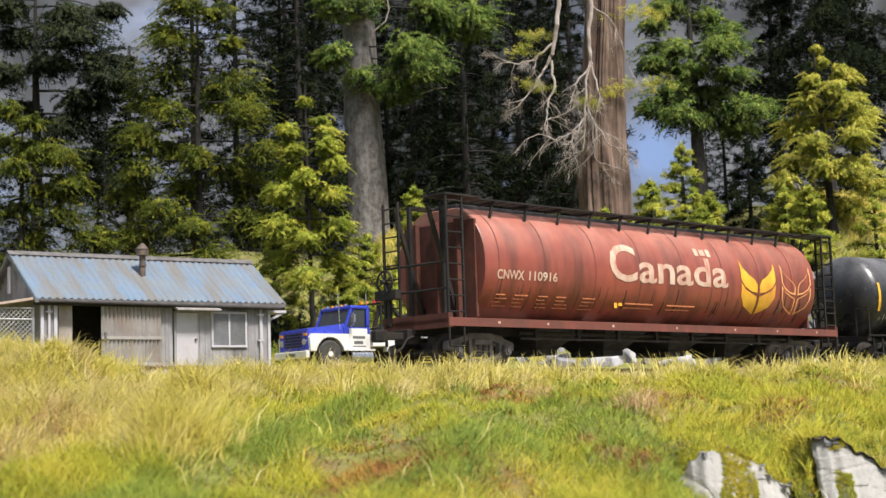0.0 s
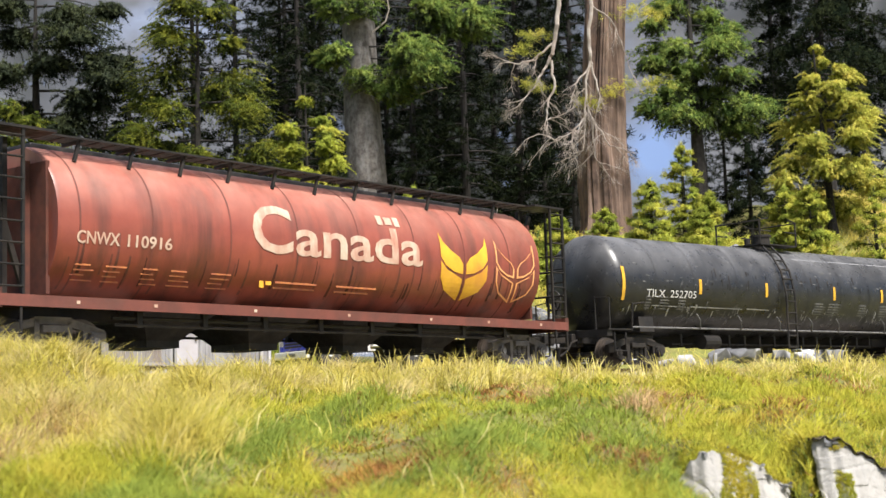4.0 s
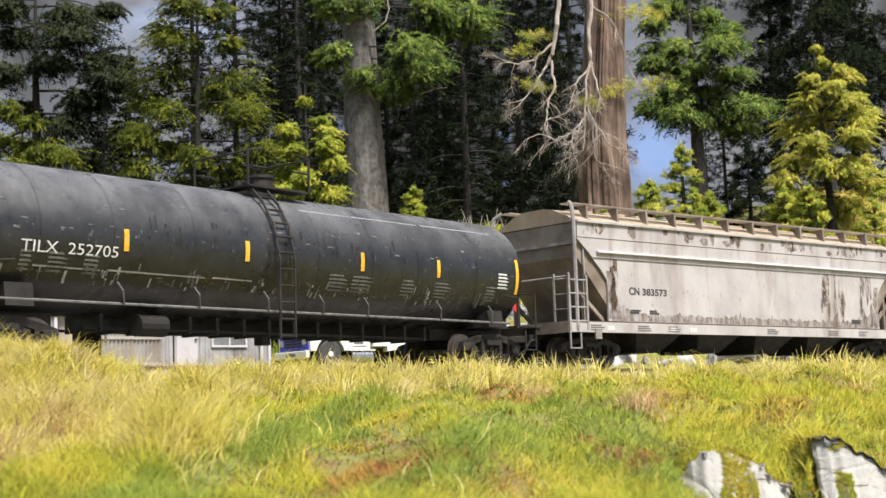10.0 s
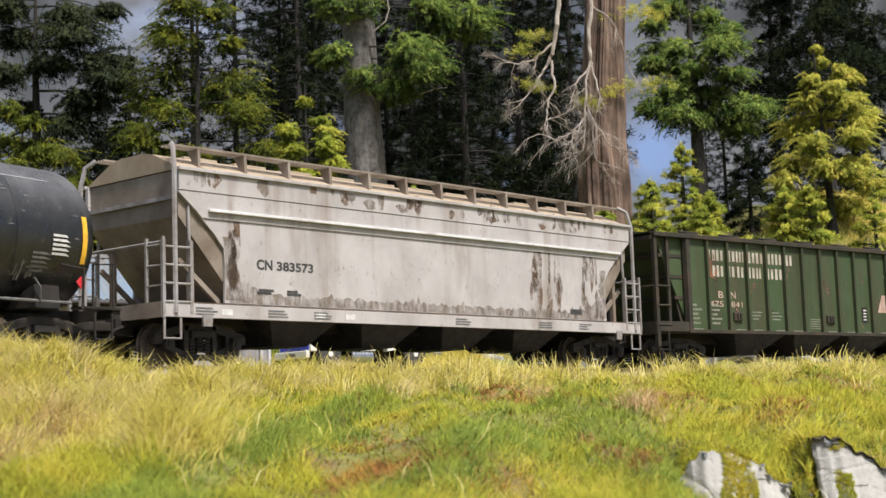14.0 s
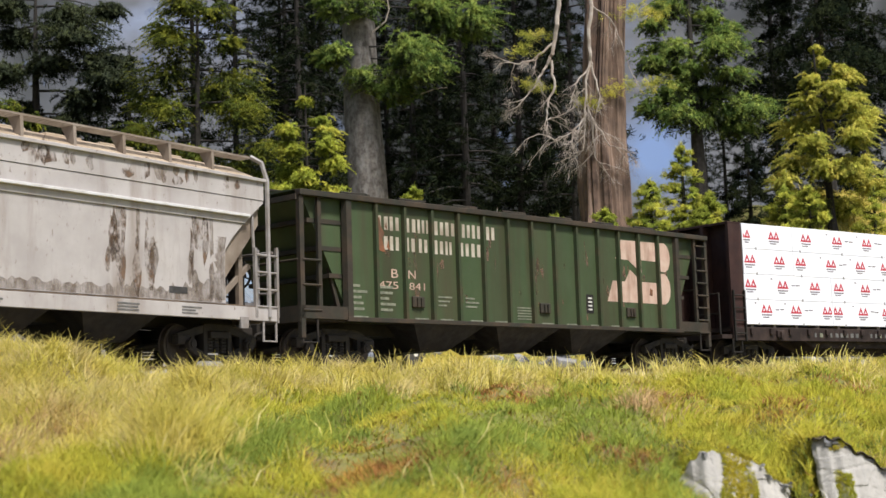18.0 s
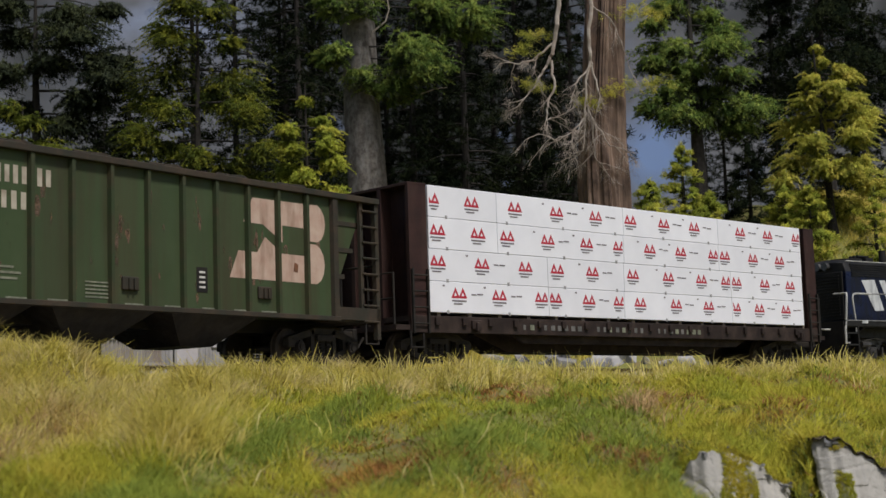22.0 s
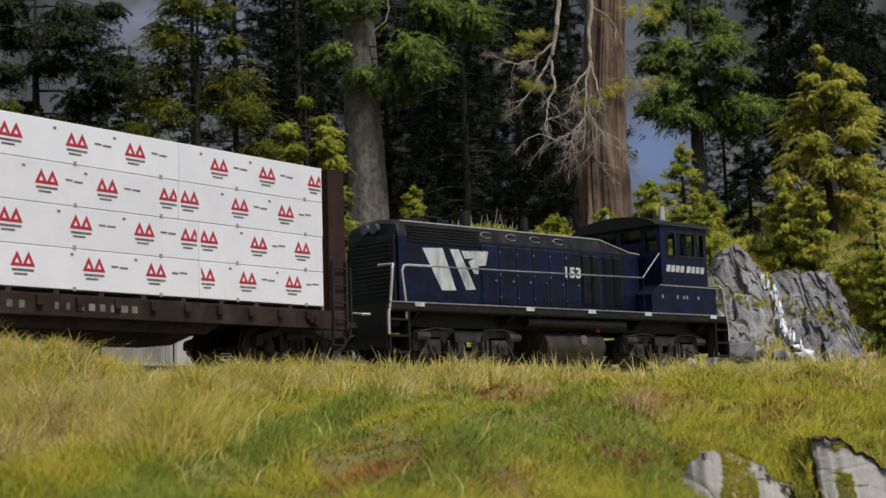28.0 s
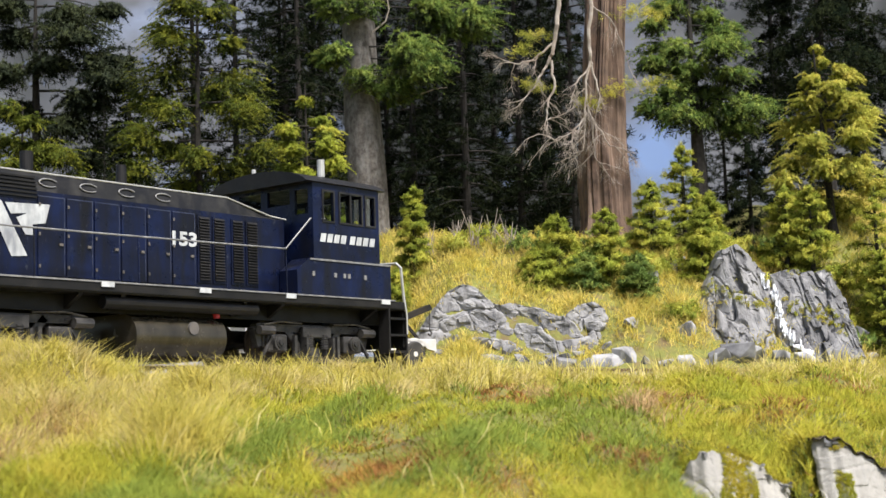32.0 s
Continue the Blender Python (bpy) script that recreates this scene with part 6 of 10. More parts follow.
    # end platforms, posts and ladders; the brake end is narrow on its far side
    for f in (-1, 1):
        far = 0.75 if f < 0 else 1.5
        bm = B()
        box(bm, min(f * 7.4, f * 8.7), max(f * 7.4, f * 8.7), -1.5, far, 1.06, 1.16)
        box(bm, min(f * 8.55, f * 8.7), max(f * 8.55, f * 8.7), -1.55, far + 0.05, 0.95, 1.3)
        part("end_platform", bm, CAN_DARK, car)
        for sy in (-1, 1):
            wide = 1.5 if sy < 0 else far
            if sy < 0 or f > 0:
                bm = B()
                ladder(bm, f * 8.64, f * 8.1, sy * 1.5, 1.1, 4.2, 8)
                part("ladder", bm, BLACK, car)
                bm = B()
                tube(bm, [(f * 8.65, sy * 1.52, 1.0), (f * 8.65, sy * 1.52, 0.5), (f * 8.15, sy * 1.52, 0.5), (f * 8.15, sy * 1.52, 1.0)], 0.03)
                part("stirrup", bm, BLACK, car)
                bm = B()
                box(bm, min(f * 7.4, f * 8.7), max(f * 7.4, f * 8.7), sy * 1.25 - 0.3, sy * 1.25 + 0.3, 4.18, 4.23)
                part("roof_step", bm, BLACK, car)
            if f > 0 or sy > 0:
                bm = B()
                ladder_x(bm, f * 8.66, sy * wide - sy * 0.55, sy * wide, 0.6, 4.2, 10)
                part("end_ladder", bm, BLACK, car)
            bm = B()
            bar(bm, (f * 7.42, 1.2), (f * 8.4, 4.1), 0.1, sy * 0.6 - 0.04, sy * 0.6 + 0.04)
            box(bm, f * 7.9 - 0.05, f * 7.9 + 0.05, sy * 0.6 - 0.05, sy * 0.6 + 0.05, 1.16, 4.18)
            part("end_brace", bm, BLACK, car)
        bm = B()
        rod(bm, (f * 8.62, -1.5, 2.55), (f * 8.62, far, 2.55), 0.03)
        rod(bm, (f * 8.62, -1.5, 1.9), (f * 8.62, far, 1.9), 0.03)
        part("grab_iron", bm, BLACK, car)
    brake_wheel(car, -8.85, 0.55, 2.2, -1, BLACK)
    bm = B()
    box(bm, -8.85, -8.66, 0.15, 0.95, 1.75, 2.0, 0.02)
    box(bm, -8.75, -8.66, 0.5, 0.6, 1.1, 2.2)
    part("brake_housing", bm, BLACK, car)
    # roof: trough hatch and side running boards on brackets
    bm = B()
    box(bm, -7.2, 7.2, -0.42, 0.42, 4.02, 4.2, 0.03)
    part("hatch_cover", bm, ROOF_GREY, car)
    for sy in (-1, 1):
        bm = B()
        for y in np.linspace(0.72, 1.2, 5):
            box(bm, -8.7 if sy < 0 else -7.6, 8.7, sy * y - 0.03, sy * y + 0.03, 4.2, 4.24)
        for x in np.arange(-8.6 if sy < 0 else -7.4, 8.7, 0.4):
            box(bm, x - 0.02, x + 0.02, min(sy * 0.7, sy * 1.22), max(sy * 0.7, sy * 1.22), 4.19, 4.235)
        part("running_board", bm, BLACK, car)
        for x in np.arange(-6.6, 7.0, 1.28):
            bm = B()
            bar(bm, (x, 4.2), (x - 0.12, 3.78), 0.06, sy * 1.12 - 0.03, sy * 1.12 + 0.03)
            box(bm, x - 0.03, x + 0.03, min(sy * 0.6, sy * 1.2), max(sy * 0.6, sy * 1.2), 4.14, 4.2)
            part("board_bracket", bm, BLACK, car)

    def wrap(bm, x, z, lift=0.012):
        for v in bm.verts:
            zz = z + v.co.y
            v.co = Vector((x + v.co.x, -half_width(zz) - lift, zz))
        return bm

    part("lettering", wrap(words("CNWX", 0.24, 0.98, 4, bold=0.018), -7.02, 2.18), CREAM, car, "small cream reporting mark")
    part("lettering", wrap(words("110916", 0.24, 1.08, 4, bold=0.018), -5.86, 2.18), CREAM, car, "small cream wagon number")
    part("lettering", wrap(words("C", 1.04, 1.16, 12, bold=0.018), -2.66, 2.3), CREAM, car, "large cream word")
    part("lettering", wrap(words("anada", 0.84, 4.15, 12, bold=0.018), -1.42, 2.3), CREAM, car, "large cream word")
    bm = B()
    for q in ([(1.3, 3.2), (1.48, 3.2), (1.48, 3.42), (1.3, 3.42)], [(1.56, 3.22), (1.8, 3.22), (1.8, 3.4), (1.56, 3.4)], [(1.88, 3.2), (2.06, 3.2), (2.06, 3.42), (1.88, 3.42)]):
        sheet(bm, q)
    cut_rows(bm, 0.3, 3, 3.2)
    part("flag_mark", wrap(bm, 0, 0, 0.014), CREAM, car)
    # filled leaf emblem and its outlined twin
    up = [(0.06, 0.62), (0.06, 0.86), (0.2, 1.02), (0.5, 1.16), (0.78, 1.36), (0.90, 1.58), (0.90, 1.0), (0.72, 0.80), (0.38, 0.66)]
    low = [(0.06, 0.0), (0.06, 0.5), (0.3, 0.58), (0.66, 0.70), (0.90, 0.90), (0.88, 0.50), (0.66, 0.22), (0.3, 0.08)]
    for shape in (up, low):
        for s in (-1, 1):
            bm = B()
            sheet(bm, [(s * p, q) for p, q in shape])
            cut_rows(bm, 1.6, 16)
            part("leaf_emblem", wrap(bm, 4.3, 1.6), GOLD, car, "golden yellow leaf emblem")
    for shape in (up, low):
        for s in (-1, 1):
            bm = B()
            pts = [Vector((s * p * 0.9, q * 0.97 + 0.02)) for p, q in shape]
            c = sum(pts, Vector((0, 0))) / len(pts)
            n = len(pts)
            for i in range(n):
                p, q = pts[i], pts[(i + 1) % n]
                pi, qi = p + (c - p) * 0.16, q + (c - q) * 0.16
                sheet(bm, [p, q, qi, pi] if s > 0 else [p, pi, qi, q])
            cut_rows(bm, 1.6, 12)
            part("leaf_outline", wrap(bm, 6.35, 1.6), EMBLEM_ORANGE, car, "outlined orange leaf emblem")
    rr = random.Random(2)
    rows = []
    for cx, wdt in ((-7.0, 0.5), (-6.3, 0.5), (-5.4, 0.5), (-4.7, 0.6), (-3.7, 0.55)):
        for k in range(4):
            rows.append((cx + rr.uniform(0, 0.06), 1.52 + 0.09 * k, wdt * rr.uniform(0.6, 1), 0.035))
    for cx, wdt in ((-1.85, 1.3), (0.0, 1.3)):
        for k in range(2):
            rows.append((cx, 1.6 + 0.11 * k, wdt * rr.uniform(0.75, 1), 0.06))
    side_bars(car, ORANGE_INK, rows, 0, surface=half_width)
    side_bars(car, GOLD, [(-2.3, 1.6, 0.12, 0.26), (-2.12, 1.66, 0.16, 0.14)], 0, "flag_mark", half_width)
    for x in (-7.0, -5.2, -2.6, 0.2, 3.0, 5.2, 7.4):
        side_bars(car, CREAM, [(x, 1.06, 0.08, 0.06)], -1.562, "sill_mark")
    for k in range(46):
        x, z = rr.uniform(-7.2, 7.2), rr.uniform(1.35, 1.8)
        bm = B()
        w, h = rr.uniform(0.015, 0.05), rr.uniform(0.15, 0.7)
        sheet(bm, [(-w, 0), (w, 0), (w * 0.6, h), (-w * 0.4, h * 1.05)])
        cut_rows(bm, h, 4)
        part("rust_run", wrap(bm, x, z, 0.004), rr.choice((CAN_SILL, CAN_DARK)), car)
    for x in (-7.15, 7.15):
        truck(car, x, TRUCK_GREY)
    coupler(car, -8.7, -1)
    coupler(car, 8.7, 1)


# -- black tank wagon --
def tank_wagon():
    car = thing("tank_wagon", P(0, 0, 0), "scuffed black tank wagon with yellow reflector stripes", "rail wagon", "wagons of the train")
    CARS["tk"] = car
    R, zc = 1.43, 2.38
    bm = B()
    secs = []
    prof = [(-8.55, 0.02), (-8.53, 0.45), (-8.46, 0.8), (-8.33, 1.12), (-8.18, 1.32), (-8.05, 1.41), (-7.95, R)]
    prof = prof + [(-x, r) for x, r in reversed(prof)]
    for x, r in prof:
        secs.append([(x, math.sin(2 * math.pi * k / 56) * r, zc + math.cos(2 * math.pi * k / 56) * r) for k in range(56)])
    loft(bm, secs)
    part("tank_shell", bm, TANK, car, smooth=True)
    for x in (-6.6, -4.95, -2.95, -0.9, 0.6, 2.35, 3.95, 6.2):
        bm = B()
        loft(bm, [[(x + dx, math.sin(2 * math.pi * k / 56) * (R + 0.008), zc + math.cos(2 * math.pi * k / 56) * (R + 0.008)) for k in range(56)] for dx in (-0.018, 0.018)], caps=False)
        part("weld_band", bm, TANK, car)

    def wrap(bm, x, z, lift=0.012):
        for v in bm.verts:
            a = (z + v.co.y - zc) / R
            a = max(-1.2, min(1.4, a))
            v.co = Vector((x + v.co.x, -math.cos(a) * (R + lift), zc + math.sin(a) * (R + lift)))
        return bm

    for x, z0, hgt in ((-7.97, 1.85, 0.95), (-4.68, 2.12, 0.42), (-1.55, 2.12, 0.42), (1.98, 2.12, 0.42), (4.68, 2.12, 0.42), (7.85, 1.85, 0.9)):
        bm = B()
        sheet(bm, [(0, 0), (0.12, 0), (0.12, hgt), (0, hgt)])
        cut_rows(bm, hgt, 6)
        part("reflector_stripe", wrap(bm, x - 0.06, z0), STRIPE, car, "yellow stripe")
    part("lettering", wrap(words("TILX", 0.21, 0.8, 3), -7.02, 1.98), WHITE_INK, car, "white reporting mark")
    part("lettering", wrap(words("252705", 0.21, 1.14, 3), -6.0, 1.98), WHITE_INK, car, "white wagon number")
    rr = random.Random(4)
    for ink, groups in ((DIM_INK, ((-7.0, 0.35), (-6.4, 0.5), (-5.6, 0.5), (0.95, 0.7), (1.7, 0.8), (3.4, 0.6), (4.6, 0.7), (6.6, 0.5))), (WHITE_INK, ((7.05, 0.55), (-6.9, 0.0)))):
        bm = B()
        for cx, l in groups:
            for k in range(5 if l else 0):
                zz = 1.62 + 0.085 * k + (0.35 if ink is WHITE_INK else 0)
                sheet(bm, [(cx, zz), (cx + l * rr.uniform(0.6, 1), zz), (cx + l * 0.6, zz + 0.045), (cx, zz + 0.045)])
        part("data_bar", wrap(bm, 0, 0, 0.01), ink, car, "rows of small unreadable printed data")
    # scuffs, drips and the chalky line along the side
    for k in range(130):
        x, z = rr.uniform(-7.6, 7.6), rr.choice((rr.uniform(1.5, 1.75), rr.uniform(2.3, 3.4)))
        bm = B()
        l, h = rr.uniform(0.03, 0.2), rr.uniform(0.01, 0.03)
        sheet(bm, [(0, 0), (l, rr.uniform(-0.02, 0.02)), (l * 0.8, h), (l * 0.2, h * 1.2)])
        part("scuff", wrap(bm, x, z, 0.006), DIM_INK, car)
    for k in range(110):
        x = rr.choice((rr.uniform(-7.7, 7.7), rr.choice((-7.6, -4.9, -3.0, -1.1, 0.55, 2.0, 4.6, 6.6)) + rr.gauss(0, 0.16)))
        z, w, h = rr.uniform(1.38, 1.7), rr.uniform(0.008, 0.03), rr.uniform(0.05, 0.26)
        bm = B()
        sheet(bm, [(-w, 0), (w, rr.uniform(-0.02, 0.02)), (w * 0.8, h), (-w * 1.2, h * 0.9)])
        cut_rows(bm, h, 3)
        part("lime_run", wrap(bm, x, z, 0.005), rr.choice((DIM_INK, DIM_INK, STEEL_GREY)), car)
    for k in range(40):
        x = rr.uniform(-4.4, 4.4)
        z, w, h = rr.uniform(2.25, 2.75), rr.uniform(0.012, 0.04), rr.uniform(0.06, 0.3)
        bm = B()
        sheet(bm, [(-w, 0), (w * 0.6, 0.01), (w * 1.3, h), (-w, h * 0.9)])
        cut_rows(bm, h, 3)
        part("tar_run", wrap(bm, x, z, 0.005), BLACK, car)
    bm = B()
    for x0, x1 in ((-6.7, -5.2), (-5.0, -2.6), (-2.4, -1.3)):
        sheet(bm, [(x0, 1.71), (x1, 1.70), (x1, 1.725), (x0, 1.745)])
    for x0, x1 in ((0.4, 2.0), (2.1, 4.4), (4.5, 7.3)):
        sheet(bm, [(x0, 3.5), (x1, 3.49), (x1, 3.515), (x0, 3.53)])
    part("chalk_line", wrap(bm, 0, 0, 0.008), STEEL_GREY, car)
    # ladder over the side and the platform on top
    for dx in (-0.22, 0.22):
        bm = B()
        tube(bm, [(-0.55 + dx, -1.56, 0.55), (-0.55 + dx, -1.58, 2.2), (-0.55 + dx, -1.42, 2.95), (-0.55 + dx, -1.12, 3.45), (-0.55 + dx, -0.72, 3.85)], 0.035)
        part("ladder_stile", bm, BLACK, car)
    for z, y in ((0.6, -1.57), (0.95, -1.57), (1.3, -1.58), (1.65, -1.58), (2.0, -1.58), (2.35, -1.56), (2.7, -1.5), (3.0, -1.4), (3.3, -1.22), (3.6, -0.98)):
        bm = B()
        rod(bm, (-0.8, y, z), (-0.3, y, z), 0.026)
        part("ladder_rung", bm, BLACK, car)
    bm = B()
    box(bm, -0.95, 0.9, -0.85, -0.35, 3.84, 3.88)
    box(bm, -0.95, 0.9, 0.35, 0.85, 3.84, 3.88)
    box(bm, -0.95, -0.5, -0.4, 0.4, 3.84, 3.88)
    part("top_platform", bm, BLACK, car)
    bm = B()
    cyl(bm, (0.2, 0, 3.75), (0.2, 0, 4.2), 0.3, 18)
    cyl(bm, (0.2, 0, 4.2), (0.2, 0, 4.27), 0.34, 18)
    part("manway", bm, BLACK, car)
    for x in (-0.35, 0.65):
        bm = B()
        cyl(bm, (x, 0.1, 3.75), (x, 0.1, 4.12), 0.1, 10)
        part("valve", bm, BLACK, car)
    for sx in (-0.95, 0.9):
        for sy in (-0.85, 0.85):
            bm = B()
            tube(bm, [(sx, sy, 3.86), (sx, sy, 4.62), (sx * 0.55, sy, 4.68)], 0.03)
            part("railing", bm, BLACK, car)
    bm = B()
    for y in (-0.85, 0.85):
        rod(bm, (-0.95, y, 4.28), (-0.4, y, 4.28), 0.022)
        rod(bm, (0.35, y, 4.28), (0.9, y, 4.28), 0.022)
    for x in (-0.95, 0.9):
        rod(bm, (x, -0.85, 4.6), (x, 0.85, 4.6), 0.022)
    part("railing", bm, BLACK, car)
    # saddles, stub sills, end works and the rod along the side
    for f in (-1, 1):
        bm = B()
        box(bm, min(f * 5.6, f * 8.75), max(f * 5.6, f * 8.75), -0.32, 0.32, 0.72, 1.08)
        part("stub_sill", bm, BLACK, car)
        bm = B()
        prism(bm, [(-1.35, 1.0), (1.35, 1.0), (1.3, 1.42), (1.0, 1.3), (0.5, 1.0), (-0.5, 1.0), (-1.0, 1.3), (-1.3, 1.42)], min(f * 6.7, f * 7.3), max(f * 6.7, f * 7.3), "x")
        part("saddle", bm, BLACK, car)
        bm = B()
        box(bm, min(f * 8.55, f * 8.75), max(f * 8.55, f * 8.75), -1.45, 1.45, 0.86, 1.06)
        box(bm, min(f * 7.8, f * 8.75), max(f * 7.8, f * 8.75), -1.5, -1.1, 1.02, 1.06)
        box(bm, min(f * 7.8, f * 8.75), max(f * 7.8, f * 8.75), 1.1, 1.5, 1.02, 1.06)
        part("end_beam", bm, BLACK, car)
        for sy in (-1, 1):
            bm = B()
            tube(bm, [(f * 8.6, sy * 1.42, 1.0), (f * 8.6, sy * 1.42, 1.9), (f * 8.6, sy * 0.9, 1.95), (f * 8.6, sy * 0.9, 1.0)], 0.028)
            tube(bm, [(f * 8.5, sy * 1.48, 0.95), (f * 8.5, sy * 1.48, 0.45), (f * 8.05, sy * 1.48, 0.45), (f * 8.05, sy * 1.48, 0.95)], 0.028)
            tube(bm, [(f * 7.75, sy * 1.46, 1.0), (f * 7.75, sy * 1.5, 1.75), (f * 7.2, sy * 1.46, 1.8)], 0.028)
            part("corner_grab", bm, BLACK, car)
    for sy in (-1, 1):
        bm = B()
        rod(bm, (-7.6, sy * 1.32, 1.12), (7.6, sy * 1.32, 1.12), 0.028)
        part("side_rod", bm, DIM_INK, car, "thin safety rail along the tank")
        for x in (-4.9, -3.0, 0.55, 2.0, 4.6, 6.6, -1.1):
            bm = B()
            tube(bm, [(x, sy * 1.42, 1.52), (x + 0.12, sy * 1.44, 1.36), (x + 0.22, sy * 1.34, 1.1)], 0.022)
            part("rail_bracket", bm, DIM_INK, car)
    for x0, x1 in ((-5.0, 5.2),):
        bm = B()
        rod(bm, (x0, -0.5, 0.72), (x1, -0.5, 0.72), 0.03)
        rod(bm, (x0, 0.5, 0.72), (x1, 0.5, 0.72), 0.03)
        for x in np.arange(-4.6, 5.2, 0.75):
            box(bm, x - 0.04, x + 0.04, -0.55, 0.55, 0.66, 1.0)
        part("brake_rigging", bm, BLACK, car)
    bm = B()
    cyl(bm, (-3.9, -0.7, 0.78), (-3.2, -0.7, 0.78), 0.22, 14)
    part("air_reservoir", bm, BLACK, car)
    bm = B()
    cyl(bm, (0.2, 0, 0.5), (0.2, 0, 1.0), 0.18, 12)
    part("bottom_outlet", bm, BLACK, car)
    bm = B()
    prism(bm, [(7.62, 1.5), (7.74, 1.38), (7.86, 1.5), (7.74, 1.62)], -1.44, -1.42, "y")
    part("placard", bm, RED_TAG, car, "small red and white diamond placard")
    brake_wheel(car, -8.8, 0.5, 1.95, -1, BLACK)
    bm = B()
    box(bm, -8.8, -8.6, 0.42, 0.58, 0.9, 2.0)
    part("brake_post", bm, BLACK, car)
    for x in (-7.15, 7.15):
        truck(car, x, TRUCK_BLACK)
    coupler(car, -8.75, -1)
    coupler(car, 8.75, 1)


# -- pale covered hopper --
def pale_hopper():
    car = thing("covered_hopper_wagon", P(0, 0, 0), "dirty pale grey covered hopper wagon streaked with rust", "rail wagon", "wagons of the train")
    CARS["wh"] = car
    bm = B()
    prism(bm, [(-6.2, 1.22), (-7.72, 2.95), (-7.72, 3.88), (7.72, 3.88), (7.72, 2.95), (6.2, 1.22)], -1.48, 1.48, "y")
    part("hopper_body", bm, PALE_DIRTY, car)
    cut = [(-6.62, 1.24), (-6.6, 2.0), (-6.62, 2.35), (-6.85, 2.62), (-7.35, 3.08), (-7.78, 3.42)]
    for sy in (-1, 1):
        bm = B()
        low = cut[:4] + [(-7.12, 2.87), (-7.2, 2.94)]
        o = low + [(-p, q) for p, q in reversed(low)]
        prism(bm, o, min(sy * 1.5, sy * 1.555), max(sy * 1.5, sy * 1.555), "y")
        part("side_panel", bm, PALE, car)
        bm = B()
        o = [(-7.2, 2.94), (-7.35, 3.08), (-7.78, 3.42), (-7.78, 3.46), (7.78, 3.46), (7.78, 3.42), (7.35, 3.08), (7.2, 2.94)]
        prism(bm, o, min(sy * 1.5, sy * 1.585), max(sy * 1.5, sy * 1.585), "y")
        part("upper_panel", bm, PALE, car)
        bm = B()
        prism(bm, [(-7.78, 3.47), (-7.78, 3.9), (7.78, 3.9), (7.78, 3.47)], min(sy * 1.5, sy * 1.6), max(sy * 1.5, sy * 1.6), "y")
        part("top_panel", bm, PALE, car)
        bm = B()
        box(bm, -7.05, 7.3, min(sy * 1.58, sy * 1.66), max(sy * 1.58, sy * 1.66), 3.07, 3.13, 0.01)
        part("ledge", bm, LEDGE, car)
        # grime settled along the foot and the slanted ends of the panel
        bm = B()
        g = random.Random(40 + sy)
        xs = np.linspace(-6.5, 6.5, 150)
        hs = [0.12 + 0.1 * g.random() + (0.2 * g.random() if g.random() < 0.12 else 0) + 0.35 * math.exp(-((abs(x) - 6.5) / 0.7) ** 2) for x in xs]
        for i in range(149):
            sheet(bm, [(xs[i], 1.25), (xs[i + 1], 1.25), (xs[i + 1], 1.27 + hs[i + 1]), (xs[i], 1.27 + hs[i])])
        part("grime", flat_on_side(bm, 0, 0, sy * 1.557), GRIME_FILM, car, "brown grime along the panel foot")
        for f in (-1, 1):
            bm = B()
            zs = np.linspace(1.3, 2.6, 40)
            ws = [0.22 + 0.12 * g.random() + 0.25 * math.exp(-((z - 1.3) / 0.3) ** 2) for z in zs]
            for i in range(39):
                e0 = 6.6 + 0.25 * max(0, zs[i] - 2.35)
                e1 = 6.6 + 0.25 * max(0, zs[i + 1] - 2.35)
                q = [(f * e0, zs[i]), (f * (e0 - ws[i]), zs[i]), (f * (e1 - ws[i + 1]), zs[i + 1]), (f * e1, zs[i + 1])]
                sheet(bm, q if f < 0 else q[::-1])
            part("grime", flat_on_side(bm, 0, 0, sy * 1.557), GRIME_FILM, car, "brown grime at the panel end")
        bm = B()
        box(bm, -7.82, 7.82, min(sy * 1.56, sy * 1.66), max(sy * 1.56, sy * 1.66), 3.86, 3.93, 0.01)
        part("eave_rail", bm, PALE, car)
        bm = B()
        box(bm, -8.2, 8.2, min(sy * 1.52, sy * 1.6), max(sy * 1.52, sy * 1.6), 0.92, 1.2, 0.01)
        part("side_sill", bm, PALE, car)
        bm = B()
        box(bm, -8.2, 8.2, min(sy * 1.35, sy * 1.6), max(sy * 1.35, sy * 1.6), 1.202, 1.224)
        part("sill_deck", bm, DARK_STAIN, car, "grimy brown top of the sill")
    # roof
    bm = B()
    prism(bm, [(-1.6, 3.9), (-0.7, 4.3), (-0.35, 4.36), (0.35, 4.36), (0.7, 4.3), (1.6, 3.9)], -7.75, 7.75, "x")
    part("roof", bm, ROOF_TAN, car)
    for x in np.linspace(-6.2, 6.2, 10):
        bm = B()
        box(bm, x - 0.45, x + 0.45, -0.34, 0.34, 4.36, 4.44, 0.02)
        part("hatch", bm, ROOF_TAN, car)
    posts = [-7.05 + 1.235 * k for k in range(12)]
    for sy in (-1, 1):
        bm = B()
        for y in (1.0, 1.1, 1.2, 1.3):
            box(bm, -7.75, 7.75, sy * y - 0.025, sy * y + 0.025, 4.4, 4.44)
        part("running_board", bm, PALE_DIRTY, car)
        for x in posts:
            bm = B()
            prism(bm, [(sy * 1.34, 4.02), (sy * 1.32, 4.4), (sy * 0.98, 4.4), (sy * 1.2, 4.06)], x - 0.035, x + 0.035, "x")
            part("board_post", bm, PALE_DIRTY, car)
